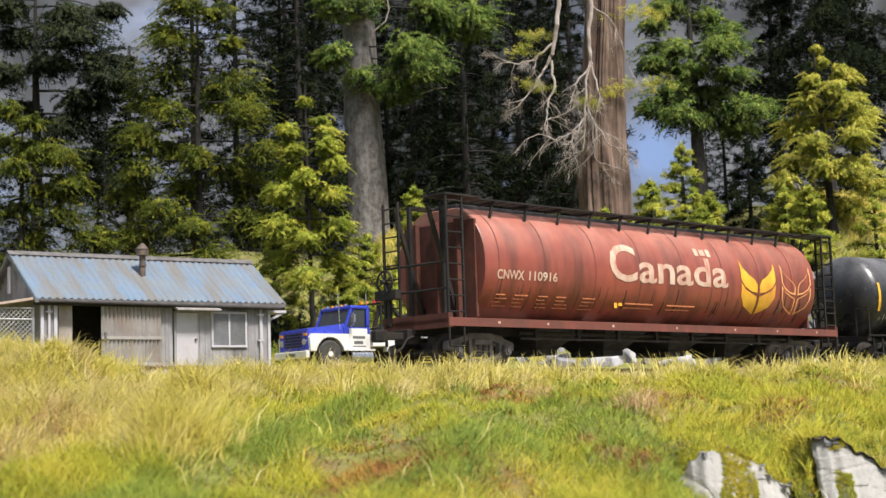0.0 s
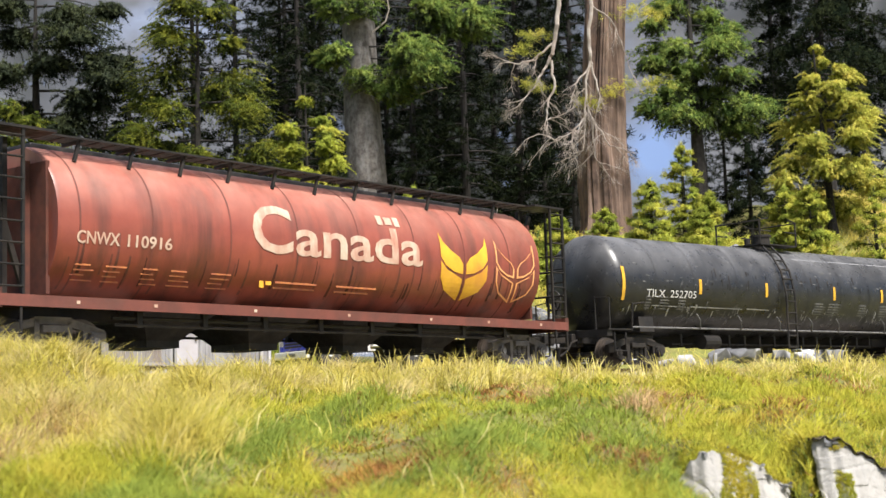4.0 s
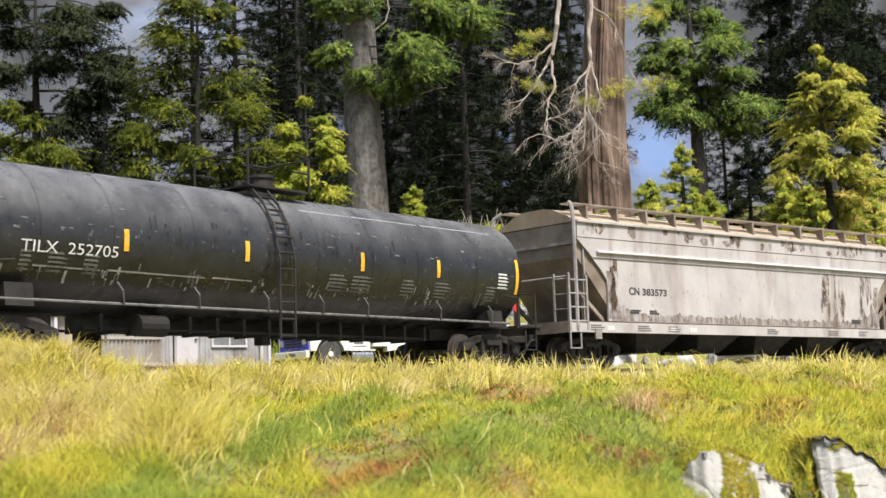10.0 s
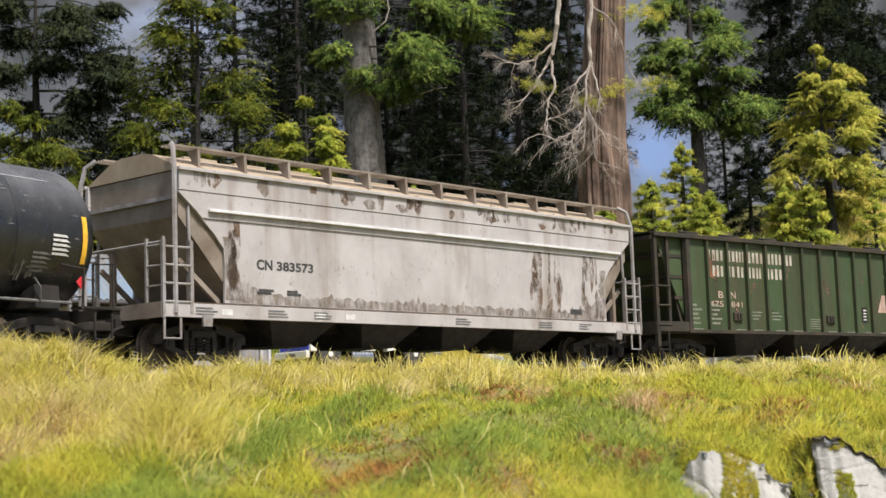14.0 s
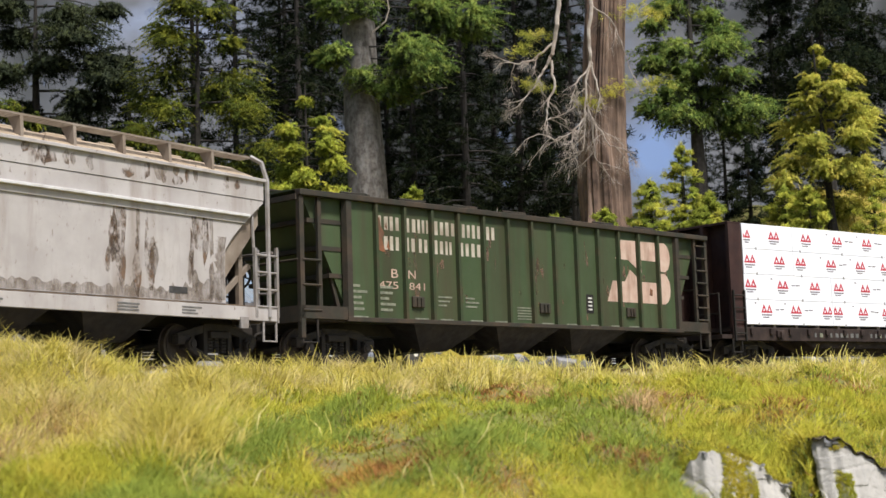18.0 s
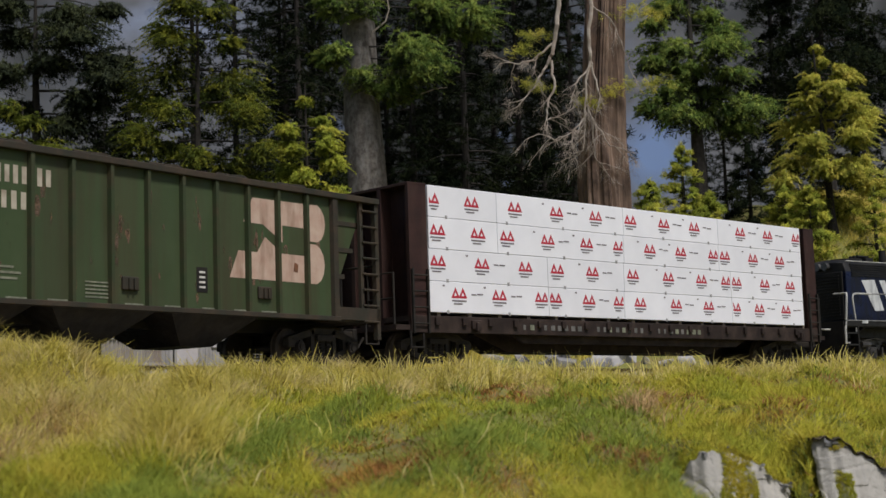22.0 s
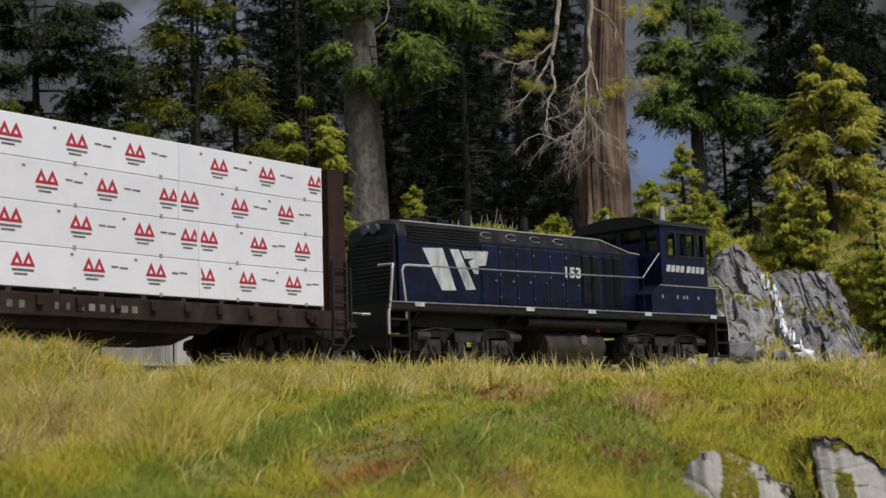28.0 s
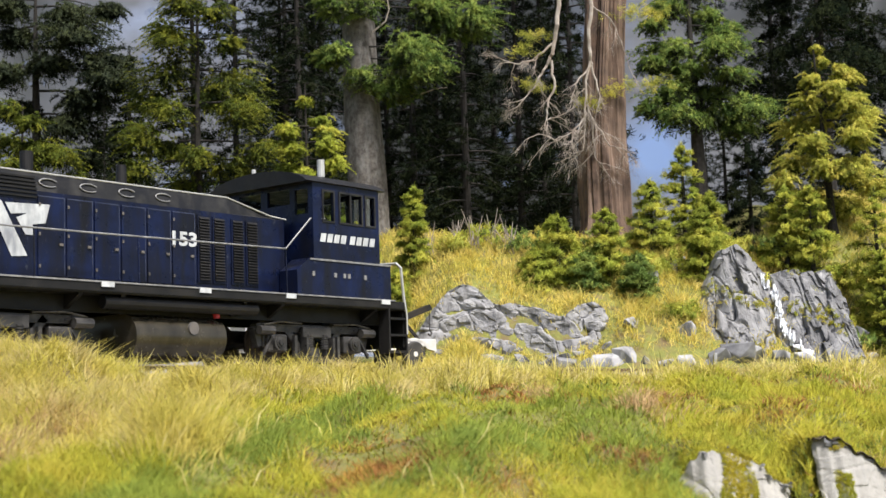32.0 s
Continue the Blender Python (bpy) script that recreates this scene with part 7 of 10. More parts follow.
        for f in (-1, 1):
            bm = B()
            tube(bm, [(f * 7.72, sy * 1.3, 4.44), (f * 7.85, sy * 1.5, 4.3), (f * 7.9, sy * 1.6, 3.9), (f * 7.9, sy * 1.6, 1.0)], 0.055)
            part("corner_post", bm, PALE_RAIL, car)
    for f in (-1, 1):
        for sy in (-1, 1):
            bm = B()
            ladder(bm, f * 8.18, f * 7.5, sy * 1.58, 1.0, 2.45, 4, 0.035)
            rod(bm, (f * 7.5, sy * 1.55, 2.3), (f * 7.5, sy * 1.5, 3.5), 0.035)
            part("ladder", bm, PALE_RAIL, car)
            bm = B()
            ladder_x(bm, f * 8.18, sy * 1.05, sy * 1.58, 0.9, 2.5, 4)
            part("end_ladder", bm, PALE_RAIL, car)
            bm = B()
            tube(bm, [(f * 8.15, sy * 1.56, 1.0), (f * 8.15, sy * 1.56, 0.5), (f * 7.75, sy * 1.56, 0.5), (f * 7.75, sy * 1.56, 1.0)], 0.03)
            part("stirrup", bm, PALE_RAIL, car)
            bm = B()
            bar(bm, (f * 6.5, 1.2), (f * 7.6, 2.1), 0.1, sy * 1.3 - 0.04, sy * 1.3 + 0.04)
            box(bm, f * 7.3 - 0.06, f * 7.3 + 0.06, sy * 1.3 - 0.05, sy * 1.3 + 0.05, 1.2, 2.5)
            part("end_brace", bm, PALE_DIRTY, car)
            bm = B()
            prism(bm, [(f * 7.0, 0.75), (f * 7.22, 0.75), (f * 7.24, 0.98), (f * 6.98, 0.98)], min(sy * 1.57, sy * 1.62), max(sy * 1.57, sy * 1.62), "y")
            part("jacking_pad", bm, PALE_RAIL, car)
        bm = B()
        box(bm, min(f * 6.2, f * 8.2), max(f * 6.2, f * 8.2), -1.5, 1.5, 1.1, 1.16)
        box(bm, min(f * 8.1, f * 8.22), max(f * 8.1, f * 8.22), -1.55, 1.55, 0.92, 1.22)
        part("end_platform", bm, PALE_DIRTY, car)
        bm = B()
        box(bm, min(f * 7.72, f * 7.8), max(f * 7.72, f * 7.8), -1.45, 1.45, 3.3, 3.38)
        rod(bm, (f * 8.15, -1.5, 2.4), (f * 8.15, 1.5, 2.4), 0.03)
        part("grab_iron", bm, PALE_RAIL, car)
    brake_wheel(car, 8.25, -0.5, 2.0, 1, BLACK)
    bm = B()
    box(bm, 8.0, 8.2, -0.65, -0.35, 1.2, 2.3)
    part("brake_housing", bm, BLACK, car)
    bm = B()
    box(bm, -8.2, 8.2, -0.35, 0.35, 0.8, 1.12)
    part("centre_sill", bm, BLACK, car)
    for x in (-4.1, -1.37, 1.37, 4.1):
        bm = B()
        loft(bm, [[(x - 1.2, -1.4, 1.2), (x + 1.2, -1.4, 1.2), (x + 1.2, 1.4, 1.2), (x - 1.2, 1.4, 1.2)], [(x - 0.5, -0.7, 0.45), (x + 0.5, -0.7, 0.45), (x + 0.5, 0.7, 0.45), (x - 0.5, 0.7, 0.45)]])
        part("discharge_bay", bm, BLACK, car)
    BLK = mat("black_stencil", (0.025, 0.024, 0.024), (0.06, 0.058, 0.056), rough=0.6, grain=6, bump=0)
    part("lettering", flat_on_side(words("CN", 0.22, 0.44, bold=0.035), -5.76, 1.97, -1.56), BLK, car, "black reporting mark")
    part("lettering", flat_on_side(words("383573", 0.2, 1.05, bold=0.035), -5.2, 1.97, -1.56), BLK, car, "black wagon number")
    rr = random.Random(6)
    rows = [(x + rr.uniform(0, 0.05), z, rr.uniform(0.25, 0.45), 0.05) for x, z in ((-5.75, 1.52), (-4.95, 1.52), (-5.75, 1.46), (-4.95, 1.46))]
    rows += [(x, 0.98 + 0.06 * k, 0.6 * rr.uniform(0.6, 1), 0.03) for x in (-7.4, -5.5, -4.2, 0.4, 3.6, 5.3) for k in range(3)]
    side_bars(car, BLK, [q for q in rows if q[1] > 1.3], -1.557)
    side_bars(car, DIM_INK, [q for q in rows if q[1] < 1.3], -1.602)
    side_bars(car, BLK, [(5.0, 1.38, 0.5, 0.13)], -1.557, "data_panel")
    for x, z in ((-4.0, 1.05), (-3.1, 1.05), (-6.6, 1.05)):
        bm = B()
        box(bm, x - 0.14, x + 0.14, -1.606, -1.601, z - 0.06, z + 0.06)
        part("tag", bm, WHITE_INK, car)
    # rust blotches and runs with shapes of their own
    for k in range(80):
        up = rr.random() < 0.55
        x = rr.uniform(-7.3, 7.3) if up else rr.choice((rr.uniform(3.4, 4.6), rr.uniform(5.6, 6.3), rr.uniform(-6.5, -6.2)))
        z, y = (rr.uniform(3.55, 3.84), -1.602) if up else (rr.uniform(1.6, 2.9), -1.557)
        bm = B()
        w, h = (rr.uniform(0.06, 0.24), rr.uniform(0.1, 0.26)) if up else (rr.uniform(0.05, 0.16), rr.uniform(0.2, 0.7))
        n = 9
        sheet(bm, [(math.cos(2 * math.pi * i / n) * w * rr.uniform(0.6, 1.2), math.sin(2 * math.pi * i / n) * h * rr.uniform(0.6, 1.2)) for i in range(n)])
        part("rust_stain", flat_on_side(bm, x, max(z, 1.3 + h if not up else 3.48 + h) if not up else min(max(z, 3.48 + h * 1.2), 3.84 - h * 0.2), y), rr.choice((RUST_FILM, RUST_FILM, GRIME_FILM)), car)
    for x in (-6.87, 6.87):
        truck(car, x, TRUCK_BLACK)
    coupler(car, -8.2, -1)
    coupler(car, 8.2, 1)


# -- green ribbed hopper --
def green_hopper():
    car = thing("ribbed_hopper_wagon", P(0, 0, 0), "faded green ribbed hopper wagon with rust and pale lettering", "rail wagon", "wagons of the train")
    CARS["bn"] = car
    bm = B()
    prism(bm, [(-6.4, 1.05), (-6.4, 1.9), (-6.4, 3.78), (6.32, 3.78), (6.32, 1.05)], -1.46, 1.46, "y")
    part("hopper_body", bm, BN_GREEN, car)
    ribs = [-6.4] + [-5.53 + 0.912 * k for k in range(13)] + [6.32]
    for sy in (-1, 1):
        for x0, x1 in zip(ribs, ribs[1:]):
            bm = B()
            box(bm, x0 + 0.055, x1 - 0.055, min(sy * 1.46, sy * 1.5), max(sy * 1.46, sy * 1.5), 1.08, 3.72)
            part("side_panel", bm, BN_GREEN, car)
        for x in ribs:
            bm = B()
            w = 0.11 if x in (ribs[0], ribs[-1]) else 0.055
            prism(bm, [(x - w, sy * 1.46), (x - w * 0.7, sy * 1.6), (x + w * 0.7, sy * 1.6), (x + w, sy * 1.46)], 1.05, 3.7, "z")
            part("rib", bm, BN_RIB if w < 0.1 else BN_DARK, car)
        bm = B()
        box(bm, -7.85, 7.85, min(sy * 1.45, sy * 1.63), max(sy * 1.45, sy * 1.63), 3.71, 3.84, 0.015)
        part("top_chord", bm, BN_DARK, car)
        bm = B()
        box(bm, -6.5, 6.42, min(sy * 1.45, sy * 1.62), max(sy * 1.45, sy * 1.62), 0.98, 1.08, 0.01)
        part("bottom_chord", bm, BN_DARK, car)
    bm = B()
    prism(bm, [(-1.6, 3.84), (-0.5, 3.92), (0.5, 3.92), (1.6, 3.84)], -7.8, 7.8, "x")
    part("roof", bm, BN_GREEN, car)
    for x in np.linspace(-5.6, 5.6, 7):
        for sy in (-1, 1):
            bm = B()
            cyl(bm, (x, sy * 0.95, 3.85), (x, sy * 0.95, 3.98), 0.3, 16)
            rod(bm, (x - 0.45, sy * 0.95, 4.0), (x + 0.45, sy * 0.95, 4.0), 0.03)
            part("hatch", bm, BN_DARK, car)
    bm = B()
    for y in (-0.2, 0, 0.2):
        box(bm, -7.9, 7.9, y - 0.07, y + 0.07, 4.0, 4.03)
    for x in np.arange(-7.6, 7.8, 1.2):
        box(bm, x - 0.03, x + 0.03, -0.26, 0.26, 3.9, 4.0)
    part("running_board", bm, BN_DARK, car)
    for f in (-1, 1):
        e = -6.4 if f < 0 else 6.32
        bm = B()
        prism(bm, [(e, 1.4), (e + f * 0.04, 1.4), (e + f * 1.2, 3.7), (e + f * 1.16, 3.75), (e, 3.75)], -1.4, 1.4, "y")
        part("slope_sheet", bm, BN_GREEN, car)
        for z in (2.0, 2.6, 3.2):
            bm = B()
            box(bm, min(e, e + f * (z - 1.1) * 0.52), max(e, e + f * (z - 1.1) * 0.52), -1.42, 1.42, z - 0.05, z + 0.05)
            part("slope_stiffener", bm, BN_DARK, car)
        bm = B()
        box(bm, min(e, f * 7.85), max(e, f * 7.85), -1.5, 1.5, 0.98, 1.1)
        box(bm, min(f * 7.72, f * 7.86), max(f * 7.72, f * 7.86), -1.55, 1.55, 0.95, 1.3)
        box(bm, min(e, f * 7.85), max(e, f * 7.85), -1.58, -1.44, 1.02, 1.3)
        part("end_platform", bm, BN_DARK, car)
        for sy in (-1, 1):
            bm = B()
            box(bm, f * 7.78 - 0.06, f * 7.78 + 0.06, sy * 1.52 - 0.06, sy * 1.52 + 0.06, 0.6, 3.75)
            part("corner_post", bm, BN_DARK, car)
            bm = B()
            box(bm, f * 7.25 - 0.05, f * 7.25 + 0.05, sy * 1.52 - 0.04, sy * 1.52 + 0.04, 1.1, 3.72)
            stile = part("ladder_stile", bm, BN_DARK, car)
            for i in range(8 if f > 0 else 3):
                z = (1.0 + 0.36 * i) if f > 0 else (1.2 + 0.55 * i)
                bm = B()
                rod(bm, (f * 7.25, sy * 1.58, z), (f * 7.78, sy * 1.58, z), 0.026)
                part("ladder_rung", bm, BN_DARK, stile)
            bm = B()
            bar(bm, (e + f * 0.1, 1.2), (f * 7.2, 3.6), 0.09, sy * 1.3 - 0.04, sy * 1.3 + 0.04)
            part("end_brace", bm, BN_DARK, car)
            bm = B()
            tube(bm, [(f * 7.78, sy * 1.54, 1.0), (f * 7.78, sy * 1.54, 0.5), (f * 7.35, sy * 1.54, 0.5), (f * 7.35, sy * 1.54, 1.0)], 0.03)
            part("stirrup", bm, BLACK, car)
        bm = B()
        rod(bm, (f * 7.84, -1.5, 2.3), (f * 7.84, 1.5, 2.3), 0.03)
        box(bm, f * 7.84 - 0.05, f * 7.84 + 0.05, -1.5, 1.5, 3.62, 3.74)
        part("end_rail", bm, BN_DARK, car)
    bm = B()
    box(bm, -7.9, 7.9, -0.35, 0.35, 0.75, 1.05)
    part("centre_sill", bm, BLACK, car)
    for x in (-2.9, 0.0, 2.9):
        bm = B()
        loft(bm, [[(x - 1.3, -1.35, 1.05), (x + 1.3, -1.35, 1.05), (x + 1.3, 1.35, 1.05), (x - 1.3, 1.35, 1.05)], [(x - 0.45, -0.7, 0.4), (x + 0.45, -0.7, 0.4), (x + 0.45, 0.7, 0.4), (x - 0.45, 0.7, 0.4)]])
        part("discharge_bay", bm, BLACK, car)
    y = -1.504
    # the railway's name as plain blocks, one for each letter
    for z, runs in ((3.12, ((-5.44, -5.1), (-5.04, -4.75), (-4.52, -4.2), (-4.13, -3.9), (-3.84, -3.78), (-3.56, -3.26), (-3.18, -2.87), (-2.6, -2.32), (-2.24, -1.95), (-1.72, -1.42))),
                    (2.66, ((-5.45, -5.12), (-5.05, -4.76), (-4.54, -4.24), (-4.1, -3.82), (-3.58, -3.28), (-3.2, -2.98), (-2.68, -2.38), (-2.28, -1.96)))):
        for x0, x1 in runs:
            bm = B()
            k = 0.36 * (x1 - x0) if x1 - x0 > 0.1 else 0.5 * (x1 - x0)
            sheet(bm, [(x0, z), (x0 + k, z), (x0 + k, z + 0.33), (x0, z + 0.33)])
            sheet(bm, [(x1 - k, z + 0.01), (x1, z + 0.01), (x1, z + 0.32), (x1 - k, z + 0.32)])
            part("name_block", flat_on_side(bm, 0, 0, y), BN_NAME, car, "faded pale block of the wagon's name")
    part("lettering", flat_on_side(words("B", 0.2, 0.22), -5.03, 2.03, y), BN_PINK, car, "pale reporting mark")
    part("lettering", flat_on_side(words("N", 0.2, 0.24), -4.48, 2.03, y), BN_PINK, car, "pale reporting mark")
    part("lettering", flat_on_side(words("475", 0.17, 0.62), -5.44, 1.77, y), BN_PINK, car, "pale wagon number")
    part("lettering", flat_on_side(words("841", 0.17, 0.52), -4.46, 1.77, y), BN_PINK, car, "pale wagon number")
    arc = lambda cx, cz, r, a0, a1: [(cx + math.cos(radians(a)) * r * 0.75, cz + math.sin(radians(a)) * r) for a in np.linspace(a0, a1, 7)]
    upper = [(3.5, 2.95), (3.78, 3.48), (5.55, 3.5)] + arc(5.75, 3.1, 0.42, 80, -80) + [(5.42, 2.7), (5.42, 2.96), (4.68, 2.97), (4.68, 2.6), (4.08, 2.94)]
    lower = [(3.08, 1.77), (3.34, 2.34), (3.9, 2.34), (4.14, 2.68), (4.66, 2.36), (5.38, 2.36), (5.38, 2.64)] + arc(5.7, 2.2, 0.44, 80, -80) + [(5.4, 1.77)]
    for shape in (upper, lower):
        for x0, x1 in zip(ribs, ribs[1:]):
            bm = B()
            sheet(bm, shape)
            bmesh.ops.bisect_plane(bm, geom=bm.verts[:] + bm.edges[:] + bm.faces[:], plane_co=(x0 + 0.06, 0, 0), plane_no=(1, 0, 0), clear_inner=True)
            bmesh.ops.bisect_plane(bm, geom=bm.verts[:] + bm.edges[:] + bm.faces[:], plane_co=(x1 - 0.06, 0, 0), plane_no=(1, 0, 0), clear_outer=True)
            if bm.faces:
                part("emblem", flat_on_side(bm, 0, 0, y), BN_PINK, car, "large faded pinkish emblem")
            else:
                bm.free()
    rr = random.Random(9)
    rows = [(x, 1.25 + 0.13 * k, 0.5 * rr.uniform(0.5, 1), 0.06) for x in (-6.28, -5.4) for k in range(5)]
    rows += [(x, 1.42 + 0.1 * k, 0.55 * rr.uniform(0.5, 1), 0.04) for x in (-3.5, -2.55) for k in range(3)] + [(-0.65, 1.18 + 0.07 * k, 0.6, 0.03) for k in range(5)]
    side_bars(car, BN_DATA, rows, y)
    side_bars(car, BLACK, [(2.15, 1.42, 0.3, 0.5)], y, "data_panel")
    side_bars(car, WHITE_INK, [(2.22, 1.5 + 0.1 * k, 0.16, 0.04) for k in range(4)], y - 0.007)
    side_bars(car, BN_DATA, [(x, 1.09, 0.45, 0.03) for x in (-6.25, -4.3, -3.45, -2.4, -1.5, 0.3, 1.3, 2.3, 3.2, 4.0)], y, "sill_mark")
    for x in (-4.2, 0.41, 4.08):
        bm = B()
        box(bm, x - 0.2, x + 0.2, -1.56, -1.5, 1.36, 1.62, 0.02)
        box(bm, x - 0.08, x - 0.04, -1.6, -1.56, 1.38, 1.58)
        box(bm, x + 0.05, x + 0.09, -1.6, -1.56, 1.38, 1.58)
        part("gate_lock", bm, BN_DARK, car)
    for pts in ([(-5.47, 2.66), (-5.2, 2.6), (-5.26, 2.78), (-5.3, 2.9), (-5.22, 3.05), (-5.33, 3.2), (-5.36, 3.42), (-5.47, 3.38)], [(-5.16, 2.72), (-5.06, 2.66), (-5.1, 2.92)], [(-5.2, 3.2), (-5.13, 3.12), (-5.15, 3.34)], [(-5.45, 2.2), (-5.4, 2.2), (-5.41, 2.56), (-5.45, 2.58)], [(5.0, 2.0), (5.14, 1.98), (5.16, 2.16), (5.04, 2.2)]):
        bm = B()
        sheet(bm, pts)
        part("rust_stain", flat_on_side(bm, 0, 0, y - 0.004), RUST, car)
    for k in range(60):
        x, z = rr.choice(ribs[1:-1]) + rr.uniform(0.08, 0.5), rr.uniform(1.4, 3.4)
        bm = B()
        w, h = rr.uniform(0.02, 0.09), rr.uniform(0.06, 0.3)
        sheet(bm, [(math.cos(6.283 * i / 8) * w * rr.uniform(0.6, 1.2), math.sin(6.283 * i / 8) * h * rr.uniform(0.6, 1.2)) for i in range(8)])
        part("rust_stain", flat_on_side(bm, x, z, y + 0.001), RUST_FILM, car)
    brake_wheel(car, -7.95, 0.6, 2.0, -1, BLACK)
    bm = B()
    box(bm, -7.95, -7.8, 0.5, 0.7, 1.2, 2.1)
    part("brake_post", bm, BLACK, car)
    for x in (-6.42, 6.42):
        truck(car, x, TRUCK_BLACK)
    coupler(car, -7.85, -1)
    coupler(car, 7.85, 1)


# -- bulkhead flat wagon and its wrapped load --
def lumber_wagon():
    car = thing("bulkhead_flat_wagon", P(0, 0, 0), "dark brown bulkhead flat wagon loaded with white wrapped lumber", "rail wagon", "wagons of the train")
    CARS["lu"] = car
    bm = B()
    box(bm, -8.7, 8.75, -1.5, 1.5, 1.08, 1.2)
    part("deck", bm, LUM_BROWN, car)
    for sy in (-1, 1):
        bm = B()
        box(bm, -8.7, 8.75, min(sy * 1.46, sy * 1.56), max(sy * 1.46, sy * 1.56), 0.8, 1.2, 0.01)
        part("side_sill", bm, LUM_BROWN, car)
        for x in np.arange(-7.9, 8.3, 0.9):
            bm = B()
            box(bm, x - 0.07, x + 0.07, min(sy * 1.56, sy * 1.63), max(sy * 1.56, sy * 1.63), 0.98, 1.16, 0.01)
            part("stake_pocket", bm, LUM_BROWN, car)
        for x in (-6.6, 7.6):
            bm = B()
            box(bm, x - 0.16, x + 0.16, min(sy * 1.56, sy * 1.64), max(sy * 1.56, sy * 1.64), 0.9, 1.12, 0.02)
            box(bm, x - 0.06, x + 0.06, min(sy * 1.6, sy * 1.7), max(sy * 1.6, sy * 1.7), 0.84, 1.06, 0.02)
            part("strap_winch", bm, LUM_BROWN, car)
    bm = B()
    prism(bm, [(-8.7, 1.08), (-5.6, 1.08), (-5.6, 0.85), (-4.4, 0.42), (4.4, 0.42), (5.6, 0.85), (5.6, 1.08)], -0.5, 0.5, "y")
    prism(bm, [(-5.6, 1.08), (-4.6, 0.6), (4.6, 0.6), (5.6, 1.08)], -1.3, -1.2, "y")
    box(bm, -8.7, 8.75, -0.3, 0.3, 0.8, 1.08)
    part("centre_sill", bm, LUM_BROWN, car)
    for f in (-1, 1):
        x0, x1 = (-8.7, -8.12) if f < 0 else (8.2, 8.75)
        bm = B()
        box(bm, x0 + (0 if f > 0 else 0.35), x1 - (0.35 if f > 0 else 0), -1.5, 1.5, 1.2, 4.3)
        part("bulkhead", bm, LUM_RED, car)
        for y in (-1.5, -0.5, 0.5, 1.5):
            bm = B()
            s = -1 if y < 0 else 1
            prism(bm, [(x0, 1.0), (x1, 1.0), (x1, 4.34), (x0 if f < 0 else x0, 4.34)], y - (0.06 if abs(y) < 1 else 0.05), y + (0.06 if abs(y) < 1 else 0.05), "y")
            part("bulkhead_post", bm, LUM_RED, car)
        bm = B()
        box(bm, x0, x1, -1.55, 1.55, 4.3, 4.37, 0.01)
        part("bulkhead_cap", bm, LUM_RED, car)
        for sy in (-1, 1):
            bm = B()
            ladder(bm, x0 + 0.04, x1 - 0.06, sy * 1.6, 0.78, 2.3, 4)
            part("ladder", bm, BLACK, car)
            bm = B()
            tube(bm, [(f * 8.7, sy * 1.52, 0.85), (f * 8.7, sy * 1.52, 0.45), (f * 8.3, sy * 1.52, 0.45), (f * 8.3, sy * 1.52, 0.85)], 0.03)
            part("stirrup", bm, BLACK, car)
            bm = B()
            tube(bm, [(f * 9.1, sy * 1.4, 0.95), (f * 9.1, sy * 1.4, 2.2), (f * 9.1, sy * 0.5, 2.2), (f * 9.1, sy * 0.5, 0.95)], 0.03)
            rod(bm, (f * 9.1, sy * 1.4, 1.6), (f * 9.1, sy * 0.5, 1.6), 0.025)
            part("end_rail", bm, BLACK, car)
        bm = B()
        box(bm, min(f * 8.7, f * 9.15), max(f * 8.7, f * 9.15), -1.5, 1.5, 0.86, 0.98)
        part("end_platform", bm, LUM_BROWN, car)
    # dunnage and bundles: four courses, butted in lengths
    for x in np.arange(-7.7, 8.1, 1.05):
        bm = B()
        box(bm, x - 0.06, x + 0.06, -1.44, 1.44, 1.2, 1.29)
        part("dunnage", bm, PALE_DIRTY, car)
    rr = random.Random(5)
    courses = ((3.59, 4.36, (-8.02, -5.65, -0.67, 3.7, 8.06)), (2.82, 3.588, (-8.02, -5.65, -0.7, 3.68, 8.06)), (2.045, 2.818, (-8.04, -3.83, -0.74, 4.22, 8.04)), (1.29, 2.043, (-8.05, -3.83, -0.77, 4.22, 8.04)))
    marks = ((4.04, (-7.9, -6.54, -4.98, -3.4, -1.83, -0.36, 1.13, 2.55, 4.83, 6.27, 7.83)), (3.28, (-7.72, -6.34, -5.3, -3.78, -2.25, -0.9, 0.44, 1.85, 3.42, 3.98, 5.42, 6.84)),
             (2.53, (-7.74, -6.24, -4.67, -3.46, -2.06, -0.36, 1.22, 2.77, 3.98, 4.5, 5.97, 7.35)), (1.77, (-7.06, -5.66, -4.1, -3.58, -2.25, -0.98, -0.09, 1.52, 3.06, 4.4, 5.62, 7.04)))
